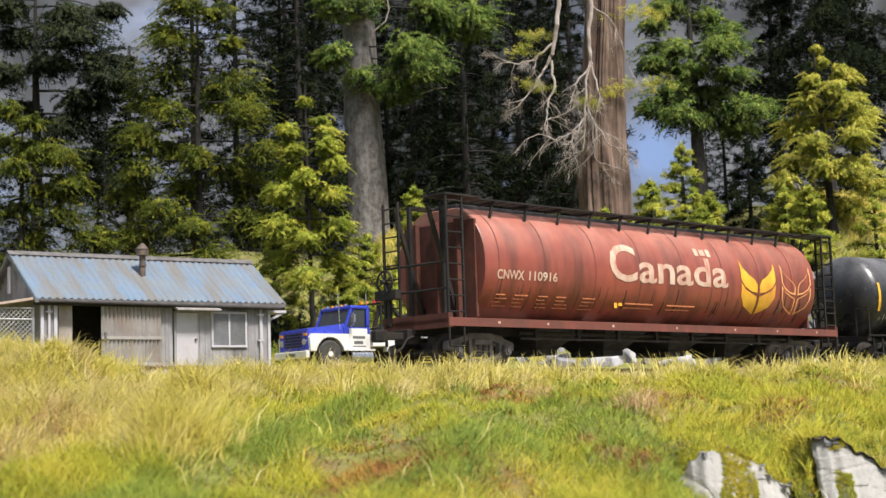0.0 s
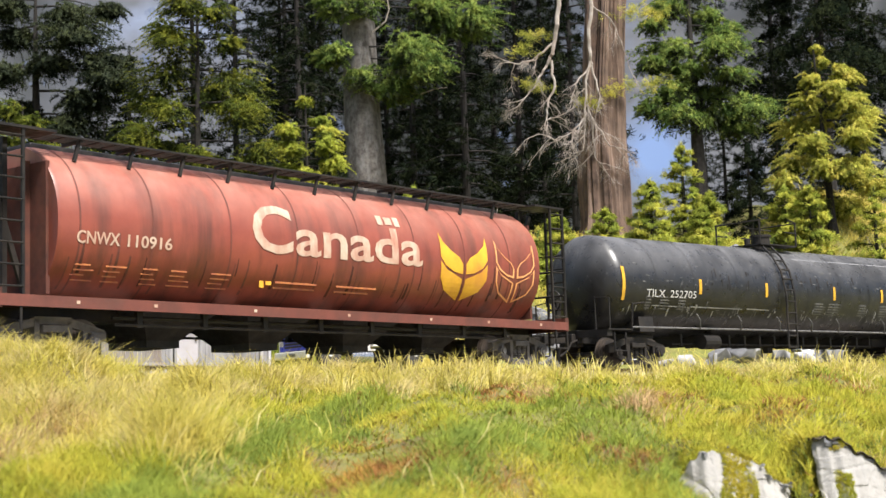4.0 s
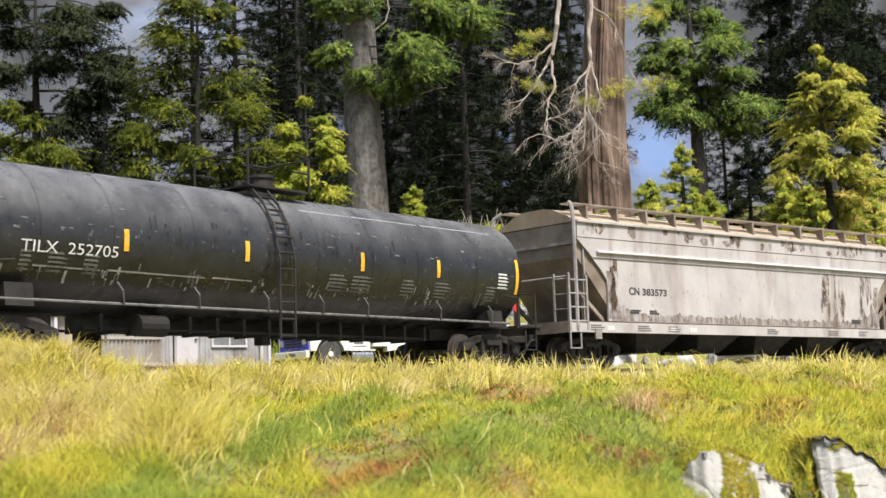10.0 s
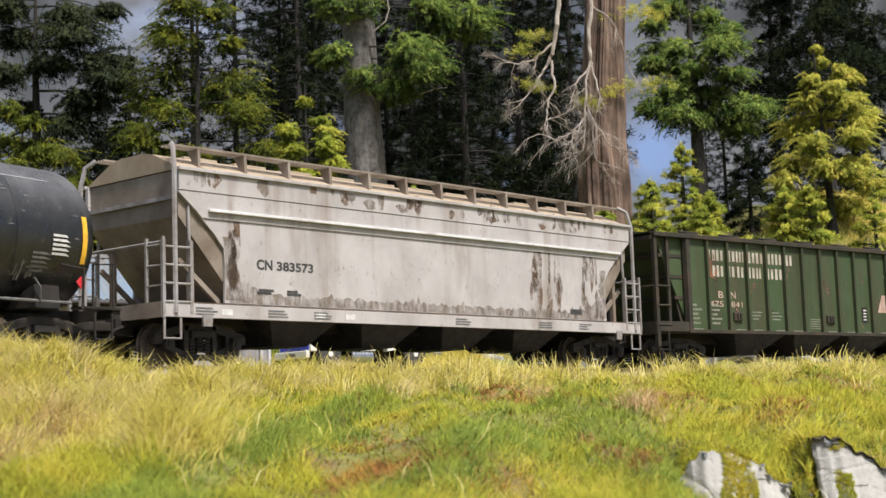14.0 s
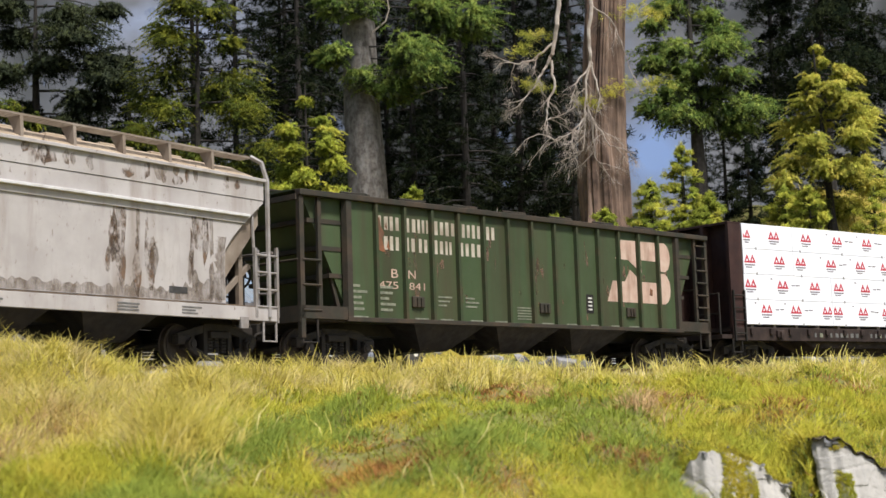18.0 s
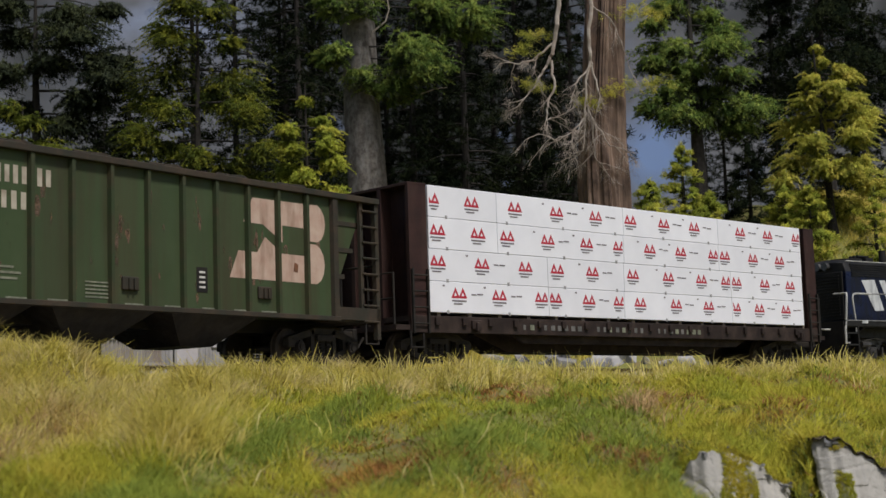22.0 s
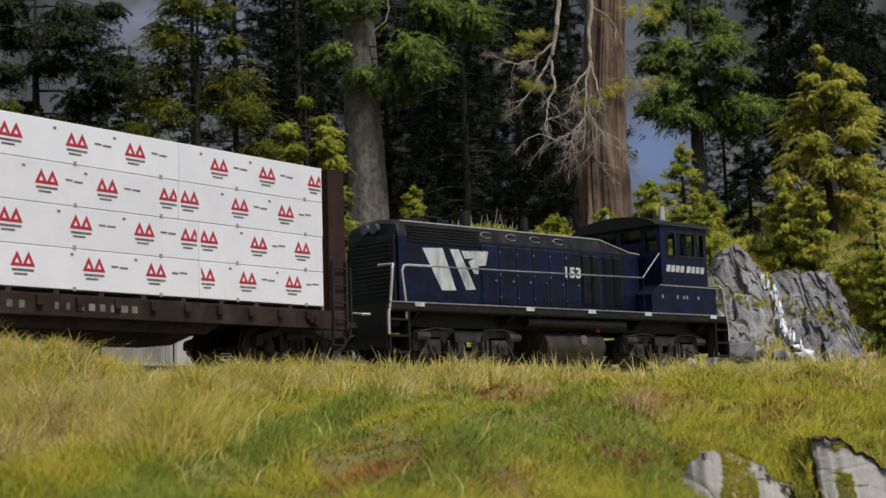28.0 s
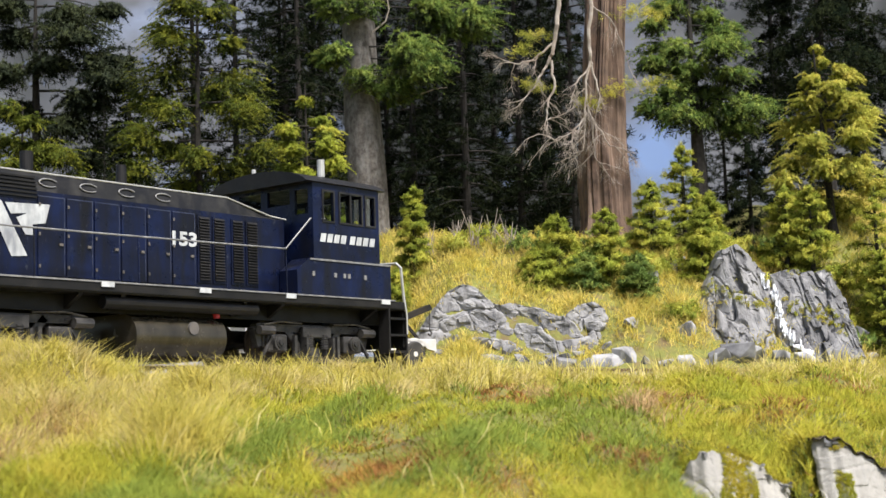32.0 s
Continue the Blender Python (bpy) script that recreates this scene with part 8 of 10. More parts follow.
    for (z0, z1, cuts), (mz, xs) in zip(courses, marks):
        for x0, x1 in zip(cuts, cuts[1:]):
            for y0, y1 in ((-1.5, -0.01), (0.01, 1.5)):
                bm = B()
                box(bm, x0 + 0.006, x1 - 0.006, y0, y1, z0 + 0.003, z1 - 0.003, 0.012)
                part("lumber_bundle", bm, WRAP, car, "white plastic wrapped lumber bundle")
        for x in xs:
            bm = B()
            for dx in (-0.125, 0.125):
                o = [(dx - 0.145, 0), (dx, 0.27), (dx + 0.145, 0)]
                i = [(dx - 0.05, 0.055), (dx, 0.15), (dx + 0.05, 0.055)]
                lo, hi = min(p[0] for p in o) + x, max(p[0] for p in o) + x
                for k in range(3):
                    a, b = o[k], o[(k + 1) % 3]
                    c, d = i[(k + 1) % 3], i[k]
                    sheet(bm, [(x + a[0], a[1]), (x + b[0], b[1]), (x + c[0], c[1]), (x + d[0], d[1])])
            for k, cx in enumerate(cuts):
                near = min(cuts, key=lambda c: abs(c - x))
            if near > x:
                bmesh.ops.bisect_plane(bm, geom=bm.verts[:] + bm.edges[:] + bm.faces[:], plane_co=(near - 0.05, 0, 0), plane_no=(1, 0, 0), clear_outer=True)
            else:
                bmesh.ops.bisect_plane(bm, geom=bm.verts[:] + bm.edges[:] + bm.faces[:], plane_co=(near + 0.05, 0, 0), plane_no=(1, 0, 0), clear_inner=True)
            part("printed_mark", flat_on_side(bm, 0, mz - 0.12, -1.504), WRAP_RED, car, "red printed double triangle")
            lo, hi = (x - 0.24, min(x + 0.24, near - 0.06)) if near > x else (max(x - 0.24, near + 0.06), x + 0.24)
            if hi - lo > 0.12:
                side_bars(car, WRAP_INK, [(lo, mz - 0.2, (hi - lo), 0.035), (lo + 0.05, mz - 0.27, (hi - lo) * 0.6, 0.03)], -1.502, "printed_line")
            if abs(near - x) > 0.9:
                side_bars(car, WRAP_INK, [(x + 0.42, mz - 0.02 + rr.uniform(-0.02, 0.02), 0.16, 0.03), (x + 0.62, mz - 0.02, 0.2, 0.03)], -1.502, "printed_line")
                side_bars(car, WRAP_INK, [(x - 0.55, mz + 0.15, 0.07, 0.04)], -1.502, "printed_line")
        for x in np.linspace(cuts[0] + 0.6, cuts[-1] - 0.6, 8):
            bm = B()
            box(bm, x - 0.035, x + 0.035, -1.51, -1.5, z0 - 0.02, z0 + 0.06)
            part("strap_clip", bm, STEEL_GREY, car)
    # the railway's name along the sill, too worn to read: plain blocks
    x = -4.9
    for n in (2, 6, 0, 8, 0, 8):
        for k in range(n):
            side_bars(car, DIM_INK if rr.random() > 0.2 else BN_DATA, [(x, 0.92, rr.uniform(0.08, 0.16), 0.13)], -1.562, "name_block")
            x += 0.26
        x += 0.26
    for x in (-7.7, 7.7):
        truck(car, x * 0.97, TRUCK_BLACK)
    coupler(car, -8.9, -1)
    coupler(car, 8.9, 1)


# -- blue switcher locomotive --
def locomotive():
    car = thing("switcher_locomotive", P(0, 0, 0), "dark blue diesel switcher locomotive with a black frame", "locomotive", "wagons of the train")
    CARS["x"] = car
    bm = B()
    box(bm, -6.9, 6.75, -1.5, 1.5, 1.3, 1.5, 0.02)
    part("walkway", bm, LOCO_BLACK, car)
    for sy in (-1, 1):
        bm = B()
        box(bm, -6.9, 6.7, min(sy * 1.44, sy * 1.52), max(sy * 1.44, sy * 1.52), 1.33, 1.5, 0.01)
        part("frame_side", bm, LOCO_BLACK, car)
        bm = B()
        box(bm, -6.6, 6.4, min(sy * 0.9, sy * 1.0), max(sy * 0.9, sy * 1.0), 0.98, 1.33)
        part("frame_beam", bm, LOCO_BLACK, car)
        for x in (-5.9, -2.6, -1.6, 1.6, 2.7, 5.7):
            bm = B()
            prism(bm, [(sy * 1.0, 1.02), (sy * 1.0, 1.33), (sy * 1.44, 1.33), (sy * 1.44, 1.27)], x - 0.05, x + 0.05, "x")
            part("frame_bracket", bm, LOCO_BLACK, car)
        bm = B()
        cyl(bm, (-2.0, sy * 1.3, 1.16), (2.0, sy * 1.3, 1.16), 0.13, 14)
        part("air_pipe", bm, LOCO_BLACK, car)
        bm = B()
        box(bm, -6.9, 6.3, min(sy * 1.5, sy * 1.54), max(sy * 1.5, sy * 1.54), 1.5, 1.53)
        part("walkway_edge", bm, DULL_RAIL, car, "thin worn pale edge")
        for x in (-5.95, -2.05, 0.4, 2.85, 5.95):
            bm = B()
            box(bm, x - 0.15, x + 0.15, min(sy * 1.52, sy * 1.55), max(sy * 1.52, sy * 1.55), 1.42, 1.52)
            part("step_light", bm, LOCO_WHITE, car, "small white plate")
    # long hood
    W = 0.92
    # bright tube along the top of the hood, standing in for light on its edge
    for sy in (-1, 1):
        bm = B()
        tube(bm, [(-5.85, sy * (W - 0.1), 3.565), (1.7, sy * (W - 0.1), 3.565), (2.95, sy * (W - 0.06), 3.27), (3.4, sy * (W - 0.03), 3.23)], 0.018)
        part("roof_edge_glint", bm, RAILING, car, "bright line for the light on the hood roof's edge")
    roof = [(-W, 3.2), (-W + 0.1, 3.56), (-0.5, 3.63), (0, 3.66), (0.5, 3.63), (W - 0.1, 3.56), (W, 3.2)]
    bm = B()
    box(bm, -6.0, 3.3, -W, W, 1.5, 3.2)
    part("hood_body", bm, LOCO_BLUE, car)
    bm = B()
    sec = lambda x, k: [(x, y, 3.2 + (z - 3.2) * k) for y, z in roof]
    loft(bm, [sec(-6.0, 0.75), sec(-5.85, 1.0), sec(1.7, 1.0), sec(2.95, 0.15), sec(3.4, 0.05)])
    part("hood_roof", bm, ROOF_GREY, car, "worn dark grey roof")
    doors = [-3.2, -2.55, -1.9, -1.25, -0.6, 0.05, 0.7]
    for sy in (-1, 1):
        bm = B()
        prism(bm, [(-6.02, 1.55), (-3.3, 1.55), (-3.3, 3.0), (-6.02, 3.0)], min(sy * W, sy * (W + 0.02)), max(sy * W, sy * (W + 0.02)), "y")
        part("radiator_panel", bm, LOCO_BLUE, car)
        for k in range(6):
            bm = B()
            z = 3.06 + 0.075 * k
            y = W if z < 3.2 else W - (z - 3.2) * 0.28
            box(bm, -5.7, -3.2, min(sy * (y - 0.03), sy * (y + 0.035)), max(sy * (y - 0.03), sy * (y + 0.035)), z, z + 0.035)
            part("shutter_slat", bm, LOCO_BLACK, car)
        for a, b in zip(doors, doors[1:]):
            bm = B()
            box(bm, a + 0.025, b - 0.025, min(sy * W, sy * (W + 0.03)), max(sy * W, sy * (W + 0.03)), 1.62, 3.12, 0.01)
            d = part("hood_door", bm, LOCO_BLUE, car)
            # pale strips at top and one side: scuffs, with the edge highlight painted in
            bm = B()
            box(bm, a + 0.03, b - 0.03, min(sy * (W + 0.028), sy * (W + 0.034)), max(sy * (W + 0.028), sy * (W + 0.034)), 3.095, 3.115)
            box(bm, b - 0.045, b - 0.03, min(sy * (W + 0.028), sy * (W + 0.034)), max(sy * (W + 0.028), sy * (W + 0.034)), 1.66, 3.095)
            part("door_edge", bm, SCUFF_GLINT_BLUE, d, "scuffed door edge with a pale highlight painted in")
            bm = B()
            for z in (1.8, 2.4, 2.95):
                box(bm, a + 0.03, a + 0.07, min(sy * (W + 0.03), sy * (W + 0.05)), max(sy * (W + 0.03), sy * (W + 0.05)), z - 0.03, z + 0.03)
            box(bm, b - 0.16, b - 0.08, min(sy * (W + 0.03), sy * (W + 0.06)), max(sy * (W + 0.03), sy * (W + 0.06)), 2.2, 2.25)
            part("latch", bm, TRUCK_GREY, d)
        for a in (0.93, 1.35, 1.88, 2.3):
            bm = B()
            box(bm, a - 0.18, a + 0.18, min(sy * W, sy * (W + 0.025)), max(sy * W, sy * (W + 0.025)), 1.7, 3.1)
            lp = part("louvre_panel", bm, LOCO_BLUE, car)
            for k in range(22):
                bm = B()
                z = 1.76 + 0.06 * k
                prism(bm, [(sy * (W + 0.025), z), (sy * (W + 0.065), z), (sy * (W + 0.025), z + 0.05)], a - 0.14, a + 0.14, "x")
                part("louvre", bm, LOCO_BLACK, lp)
        bm = B()
        for x in np.linspace(-2.9, -0.1, 4):
            ring = [(x + math.cos(t) * 0.21, sy * (W - 0.05 + 0.02 - 0.2 * math.sin(t) * 0.1), 3.38 + math.sin(t) * 0.08) for t in np.linspace(0.5, math.pi * 1.75, 14)]
            tube(bm, ring, 0.014)
        part("lifting_eye", bm, DULL_RAIL, car)
        # handrail with its posts
        bm = B()
        tube(bm, [(-6.3, sy * 1.45, 1.1), (-6.32, sy * 1.46, 1.5), (-6.42, sy * 1.46, 2.25), (-6.36, sy * 1.46, 2.38), (-6.2, sy * 1.44, 2.4), (-5.4, sy * 1.43, 2.41)], 0.032)
        part("rail_post", bm, RAILING, car)
        bm = B()
        tube(bm, [(-5.4, sy * 1.43, 2.41), (-2.1, sy * 1.4, 2.44), (2.85, sy * 1.4, 2.5), (3.6, sy * 1.44, 3.22), (4.0, sy * 1.5, 3.24)], 0.019)
        part("handrail", bm, DULL_RAIL, car, "thin worn grey handrail")
        for x in (-3.6, -1.2, 1.1, 2.85):
            bm = B()
            rod(bm, (x, sy * 1.42, 1.52), (x, sy * 1.4, 2.46), 0.018)
            part("stanchion", bm, LOCO_BLUE, car)
    # front of the hood
    bm = B()
    box(bm, -6.08, -6.0, -0.82, 0.82, 1.6, 3.2, 0.02)
    for k in range(14):
        box(bm, -6.12, -6.08, -0.7, 0.7, 1.75 + 0.1 * k, 1.8 + 0.1 * k)
    part("radiator_grille", bm, LOCO_BLACK, car)
    for y in (-0.16, 0.16):
        bm = B()
        cyl(bm, (-6.14, y, 3.42), (-5.9, y, 3.42), 0.13, 14)
        part("headlamp", bm, CAB_LENS, car)
    bm = B()
    cyl(bm, (-2.75, 0, 3.6), (-2.75, 0, 4.12), 0.13, 16)
    part("exhaust_pipe", bm, LOCO_BLACK, car)
    bm = B()
    cyl(bm, (-0.45, 0, 3.6), (-0.45, 0, 4.12), 0.12, 16, 0.1)
    part("exhaust_pipe", bm, LOCO_BLACK, car)
    bm = B()
    box(bm, -4.0, -3.6, -0.25, 0.25, 3.62, 3.8, 0.02)
    for y in (-0.15, 0, 0.15):
        cyl(bm, (-4.35, y, 3.84), (-3.75, y, 3.84), 0.05, 10, 0.03)
    part("air_horn", bm, LOCO_BLACK, car)
    bm = B()
    cyl(bm, (-4.8, 0, 3.62), (-4.8, 0, 3.72), 0.55, 22)
    part("radiator_fan", bm, LOCO_BLACK, car)
    # cab: walls with real windows
    def wall(bm, axis, c, t, u0, u1, z0, z1, holes):
        us = sorted({u0, u1, *[h for q in holes for h in q[:2]]})
        zs = sorted({z0, z1, *[h for q in holes for h in q[2:]]})
        for a, b in zip(us, us[1:]):
            for p, q in zip(zs, zs[1:]):
                if any(h[0] <= a and b <= h[1] and h[2] <= p and q <= h[3] for h in holes):
                    continue
                if axis == "y":
                    box(bm, a, b, c - t, c + t, p, q)
                else:
                    box(bm, c - t, c + t, a, b, p, q)
        bmesh.ops.remove_doubles(bm, verts=bm.verts, dist=1e-4)

    side_holes = [(3.95, 4.28, 3.2, 3.85), (4.5, 5.22, 3.2, 3.85), (5.38, 5.66, 3.2, 3.85)]
    for sy in (-1, 1):
        bm = B()
        wall(bm, "y", sy * 1.46, 0.04, 3.62, 5.82, 2.28, 4.06, side_holes)
        part("cab_side", bm, LOCO_BLUE, car)
        for a, b, z0, z1 in side_holes:
            bm = B()
            for q in ((a - 0.04, a, z0 - 0.04, z1 + 0.04), (b, b + 0.04, z0 - 0.04, z1 + 0.04), (a, b, z0 - 0.04, z0), (a, b, z1, z1 + 0.04)):
                box(bm, q[0], q[1], min(sy * 1.48, sy * 1.52), max(sy * 1.48, sy * 1.52), q[2], q[3])
            if b - a > 0.5:
                box(bm, (a + b) / 2 - 0.02, (a + b) / 2 + 0.02, min(sy * 1.47, sy * 1.51), max(sy * 1.47, sy * 1.51), z0, z1)
            wf = part("window_frame", bm, ROOF_GREY, car)
            bm = B()
            box(bm, a, b, sy * 1.46 - 0.008, sy * 1.46 + 0.008, z0, z1)
            part("pane", bm, GLASS_DARK, wf)
    for x, holes in ((3.66, [(-1.35, -0.95, 3.35, 3.9), (0.95, 1.35, 3.35, 3.9), (-0.8, -0.1, 3.6, 3.95), (0.1, 0.8, 3.6, 3.95)]), (5.78, [(-1.3, -0.75, 3.2, 3.9), (-0.55, 0.55, 3.2, 3.9), (0.75, 1.3, 3.2, 3.9)])):
        bm = B()
        wall(bm, "x", x, 0.04, -1.42, 1.42, 1.5, 4.1, holes)
        part("cab_end", bm, LOCO_BLUE, car)
        for a, b, z0, z1 in holes:
            bm = B()
            box(bm, x - 0.008, x + 0.008, a, b, z0, z1)
            part("pane", bm, GLASS_DARK, car)
    bm = B()
    arch = [(1.62 * math.sin(radians(a)), 4.04 + 0.34 * (math.cos(radians(a)) - math.cos(radians(75))) / (1 - math.cos(radians(75)))) for a in np.linspace(-75, 75, 15)]
    prism(bm, arch + [(1.5, 4.02), (-1.5, 4.02)], 3.35, 6.0, "x")
    part("cab_roof", bm, LOCO_BLACK, car)
    bm = B()
    cyl(bm, (4.55, -0.9, 4.3), (4.55, -0.9, 4.7), 0.09, 10)
    part("vent_pipe", bm, RAILING, car)
    bm = B()
    cyl(bm, (3.9, 0.6, 4.35), (3.9, 0.6, 4.6), 0.05, 8)
    part("aerial", bm, RAILING, car)
    for sy in (-1, 1):
        bm = B()
        prism(bm, [(3.1, 1.5), (6.2, 1.5), (6.2, 2.3), (3.5, 2.34), (3.1, 2.06)], min(sy * 0.95, sy * 1.49), max(sy * 0.95, sy * 1.49), "y")
        part("battery_box", bm, LOCO_BLUE, car)
        bm = B()
        box(bm, 3.5, 6.2, min(sy * 1.485, sy * 1.51), max(sy * 1.485, sy * 1.51), 2.3, 2.34)
        for x in (3.6, 4.3, 4.6, 4.75, 5.3):
            box(bm, x - 0.04, x + 0.04, min(sy * 1.49, sy * 1.51), max(sy * 1.49, sy * 1.51), 1.95, 2.05)
        part("box_trim", bm, DULL_RAIL, car)
    bm = B()
    box(bm, 5.8, 6.2, -0.9, 0.9, 1.5, 2.3, 0.02)
    part("cab_step_box", bm, LOCO_BLUE, car)
    bm = B()
    box(bm, 4.0, 5.6, -0.9, 0.9, 1.55, 2.9)
    part("control_stand", bm, LOCO_BLACK, car)
    # tank, steps, pilots
    bm = B()
    o = [(0.62 * math.cos(radians(a)) + 0.0, 0.0) for a in ()] + [(-0.9 - 0.44 * math.sin(radians(a)), 0.55 + 0.44 * math.cos(radians(a))) for a in range(0, 181, 15)] + [(0.9 + 0.44 * math.sin(radians(a)), 0.55 - 0.44 * math.cos(radians(a))) for a in range(0, 181, 15)]
    prism(bm, o, -1.2, 1.15, "x")
    part("fuel_tank", bm, mat("oily_tank_steel", (0.045, 0.04, 0.027), (0.075, 0.065, 0.045), rough=0.2, metal=0.25, grain=1.5, dirt=(0.02, 0.017, 0.013), dirt_amount=0.8, dirt_scale=1.2, streak=(1.5, 1, 0.5)), car, "oily dark fuel tank", smooth=True)
    bm = B()
    cyl(bm, (0.25, -1.36, 0.72), (0.25, -1.3, 0.72), 0.13, 14)
    part("fuel_gauge", bm, TRUCK_GREY, car)
    bm = B()
    cyl(bm, (1.0, -1.2, 0.95), (1.0, -1.2, 1.06), 0.07, 10)
    part("filler_cap", bm, RED_TAG, car)
    for f in (-1, 1):
        xe = -6.9 if f < 0 else 6.7
        bm = B()
        box(bm, xe - 0.06, xe + 0.06, -1.45, 1.45, 0.45, 1.5)
        part("pilot", bm, LOCO_BLACK, car)
        for sy in (-1, 1):
            bm = B()
            a, b = (xe, xe + 0.62) if f < 0 else (xe - 0.62, xe)
            for z in (0.32, 0.7, 1.08):
                box(bm, a, b, min(sy * 1.2, sy * 1.52), max(sy * 1.2, sy * 1.52), z, z + 0.05)
            box(bm, a - 0.02, a + 0.03, min(sy * 1.2, sy * 1.52), max(sy * 1.2, sy * 1.52), 0.3, 1.4)
            box(bm, b - 0.03, b + 0.02, min(sy * 1.2, sy * 1.52), max(sy * 1.2, sy * 1.52), 0.3, 1.4)
            part("step_well", bm, LOCO_BLACK, car)
            bm = B()
            k = -1 if f < 0 else 1
            tube(bm, [(xe + k * 0.02, sy * 1.5, 0.75), (xe + k * 0.02, sy * 1.5, 1.2), (xe - k * 0.06, sy * 1.5, 1.6), (xe - k * 0.14, sy * 1.5, 2.3), (xe - k * 0.22, sy * 1.44, 2.4), (xe - k * 0.24, sy * 0.9, 2.42)], 0.035)
            part("end_handrail", bm, RAILING, car)
        bm = B()
        tube(bm, [(xe + f * 0.1, -0.95, 1.25), (xe + f * 0.3, -0.9, 1.25), (xe + f * 0.3, -0.5, 1.3), (xe + f * 0.1, -0.45, 1.3)], 0.03)
        part("uncoupling_lever", bm, RAILING, car)
        coupler(car, xe, f)
    # markings
    part("lettering", flat_on_side(words("153", 0.3, 0.66, bold=0.035), 0.06, 2.42, -W - 0.035), LOCO_WHITE, car, "pale locomotive number")
    x = 3.82
    for n in (4, 4):
        for k in range(n):
            bm = B()
            w = 0.17
            sheet(bm, [(x, 0), (x + w, 0), (x + w + 0.05, 0.19), (x + 0.05, 0.19)])
            part("name_block", flat_on_side(bm, 0, 2.72, -1.503), LOCO_WHITE, car, "pale slanted block of the railway's name")
            x += 0.222
        x += 0.08
    for shape in ([(-5.25, 2.92), (-4.55, 2.95), (-4.12, 1.92), (-4.62, 1.9)], [(-4.3, 2.94), (-3.98, 2.95), (-3.42, 1.97), (-3.76, 1.94)], [(-3.9, 2.92), (-2.92, 2.96), (-3.02, 2.6), (-3.3, 2.56), (-3.3, 2.36), (-3.46, 2.36), (-3.66, 2.66), (-3.42, 2.76), (-3.78, 2.72)]):
        bm = B()
        sheet(bm, shape)
        part("emblem", flat_on_side(bm, 0, 0, -W - 0.036), LOCO_WHITE, car, "large pale slanted emblem")
    for x in (-4.0, 4.0):
        truck(car, x, LOCO_TRUCK, wb=1.2, loco=True)


grain_hopper()
tank_wagon()
pale_hopper()
green_hopper()
lumber_wagon()
locomotive()
# ---- the shed beyond the line ----
ROOF_BLUE = mat("faded_blue_corrugated_iron", (0.125, 0.185, 0.265), (0.16, 0.19, 0.215), rough=0.6, metal=0.0, grain=0.8, dirt=(0.15, 0.145, 0.135), dirt_amount=0.95, dirt_scale=1.1, streak=(1.6, 0.25, 0.25), bump=0.05, dirt_lo=0.4, dirt_hi=0.62)
BOARD = mat("weathered_white_board", (0.31, 0.30, 0.305), (0.23, 0.22, 0.225), rough=0.8, grain=1.5, dirt=(0.10, 0.09, 0.085), dirt_amount=0.7, dirt_scale=1.2, streak=(1.8, 1, 0.2), bump=0.15, random_tint=0.08)
DOOR_WHITE = mat("chalky_white_door", (0.50, 0.485, 0.53), (0.43, 0.415, 0.45), rough=0.7, grain=1.5, dirt=(0.36, 0.31, 0.28), dirt_amount=0.5, dirt_scale=1.2)
DOOR_IRON = mat("white_corrugated_door", (0.36, 0.34, 0.325), (0.27, 0.25, 0.235), rough=0.6, grain=1.5, dirt=(0.22, 0.14, 0.085), dirt_amount=0.7, dirt_scale=0.9, streak=(1, 1, 0.3))
TIMBER = mat("grey_timber_trim", (0.15, 0.14, 0.135), (0.085, 0.078, 0.074), rough=0.9, grain=2.5, bump=0.2)
CONCRETE = mat("stained_concrete", (0.40, 0.38, 0.36), (0.28, 0.26, 0.25), rough=0.95, grain=2, bump=0.3)
WIRE = mat("galvanised_wire", (0.34, 0.34, 0.34), (0.24, 0.24, 0.24), rough=0.5, metal=0.4, grain=5, bump=0)
RUST_PIPE = mat("rusty_stove_pipe", (0.13, 0.095, 0.07), (0.075, 0.058, 0.046), rough=0.8, grain=4, bump=0.2)
GLASS_SHED = mat("dusty_pane", (0.30, 0.31, 0.33), (0.22, 0.23, 0.25), rough=0.25, grain=2, bump=0)


def wires(bm, x0, x1, y, z0, z1, step, r):
    """Chain-link: crossing diagonal wires inside a frame that stands in the x-z plane."""
    w, h = x1 - x0, z1 - z0
    k = -h
    while k < w:
        for s in (1, -1):
            a, b = max(0, k), min(w, k + h)
            if b - a < 0.02:
                continue
            if s > 0:
                p, q = (x0 + a, z0 + a - k), (x0 + b, z0 + b - k)
            else:
                p, q = (x0 + a, z1 - (a - k)), (x0 + b, z1 - (b - k))
            rod(bm, (p[0], y, p[1]), (q[0], y, q[1]), r, 4)
        k += step


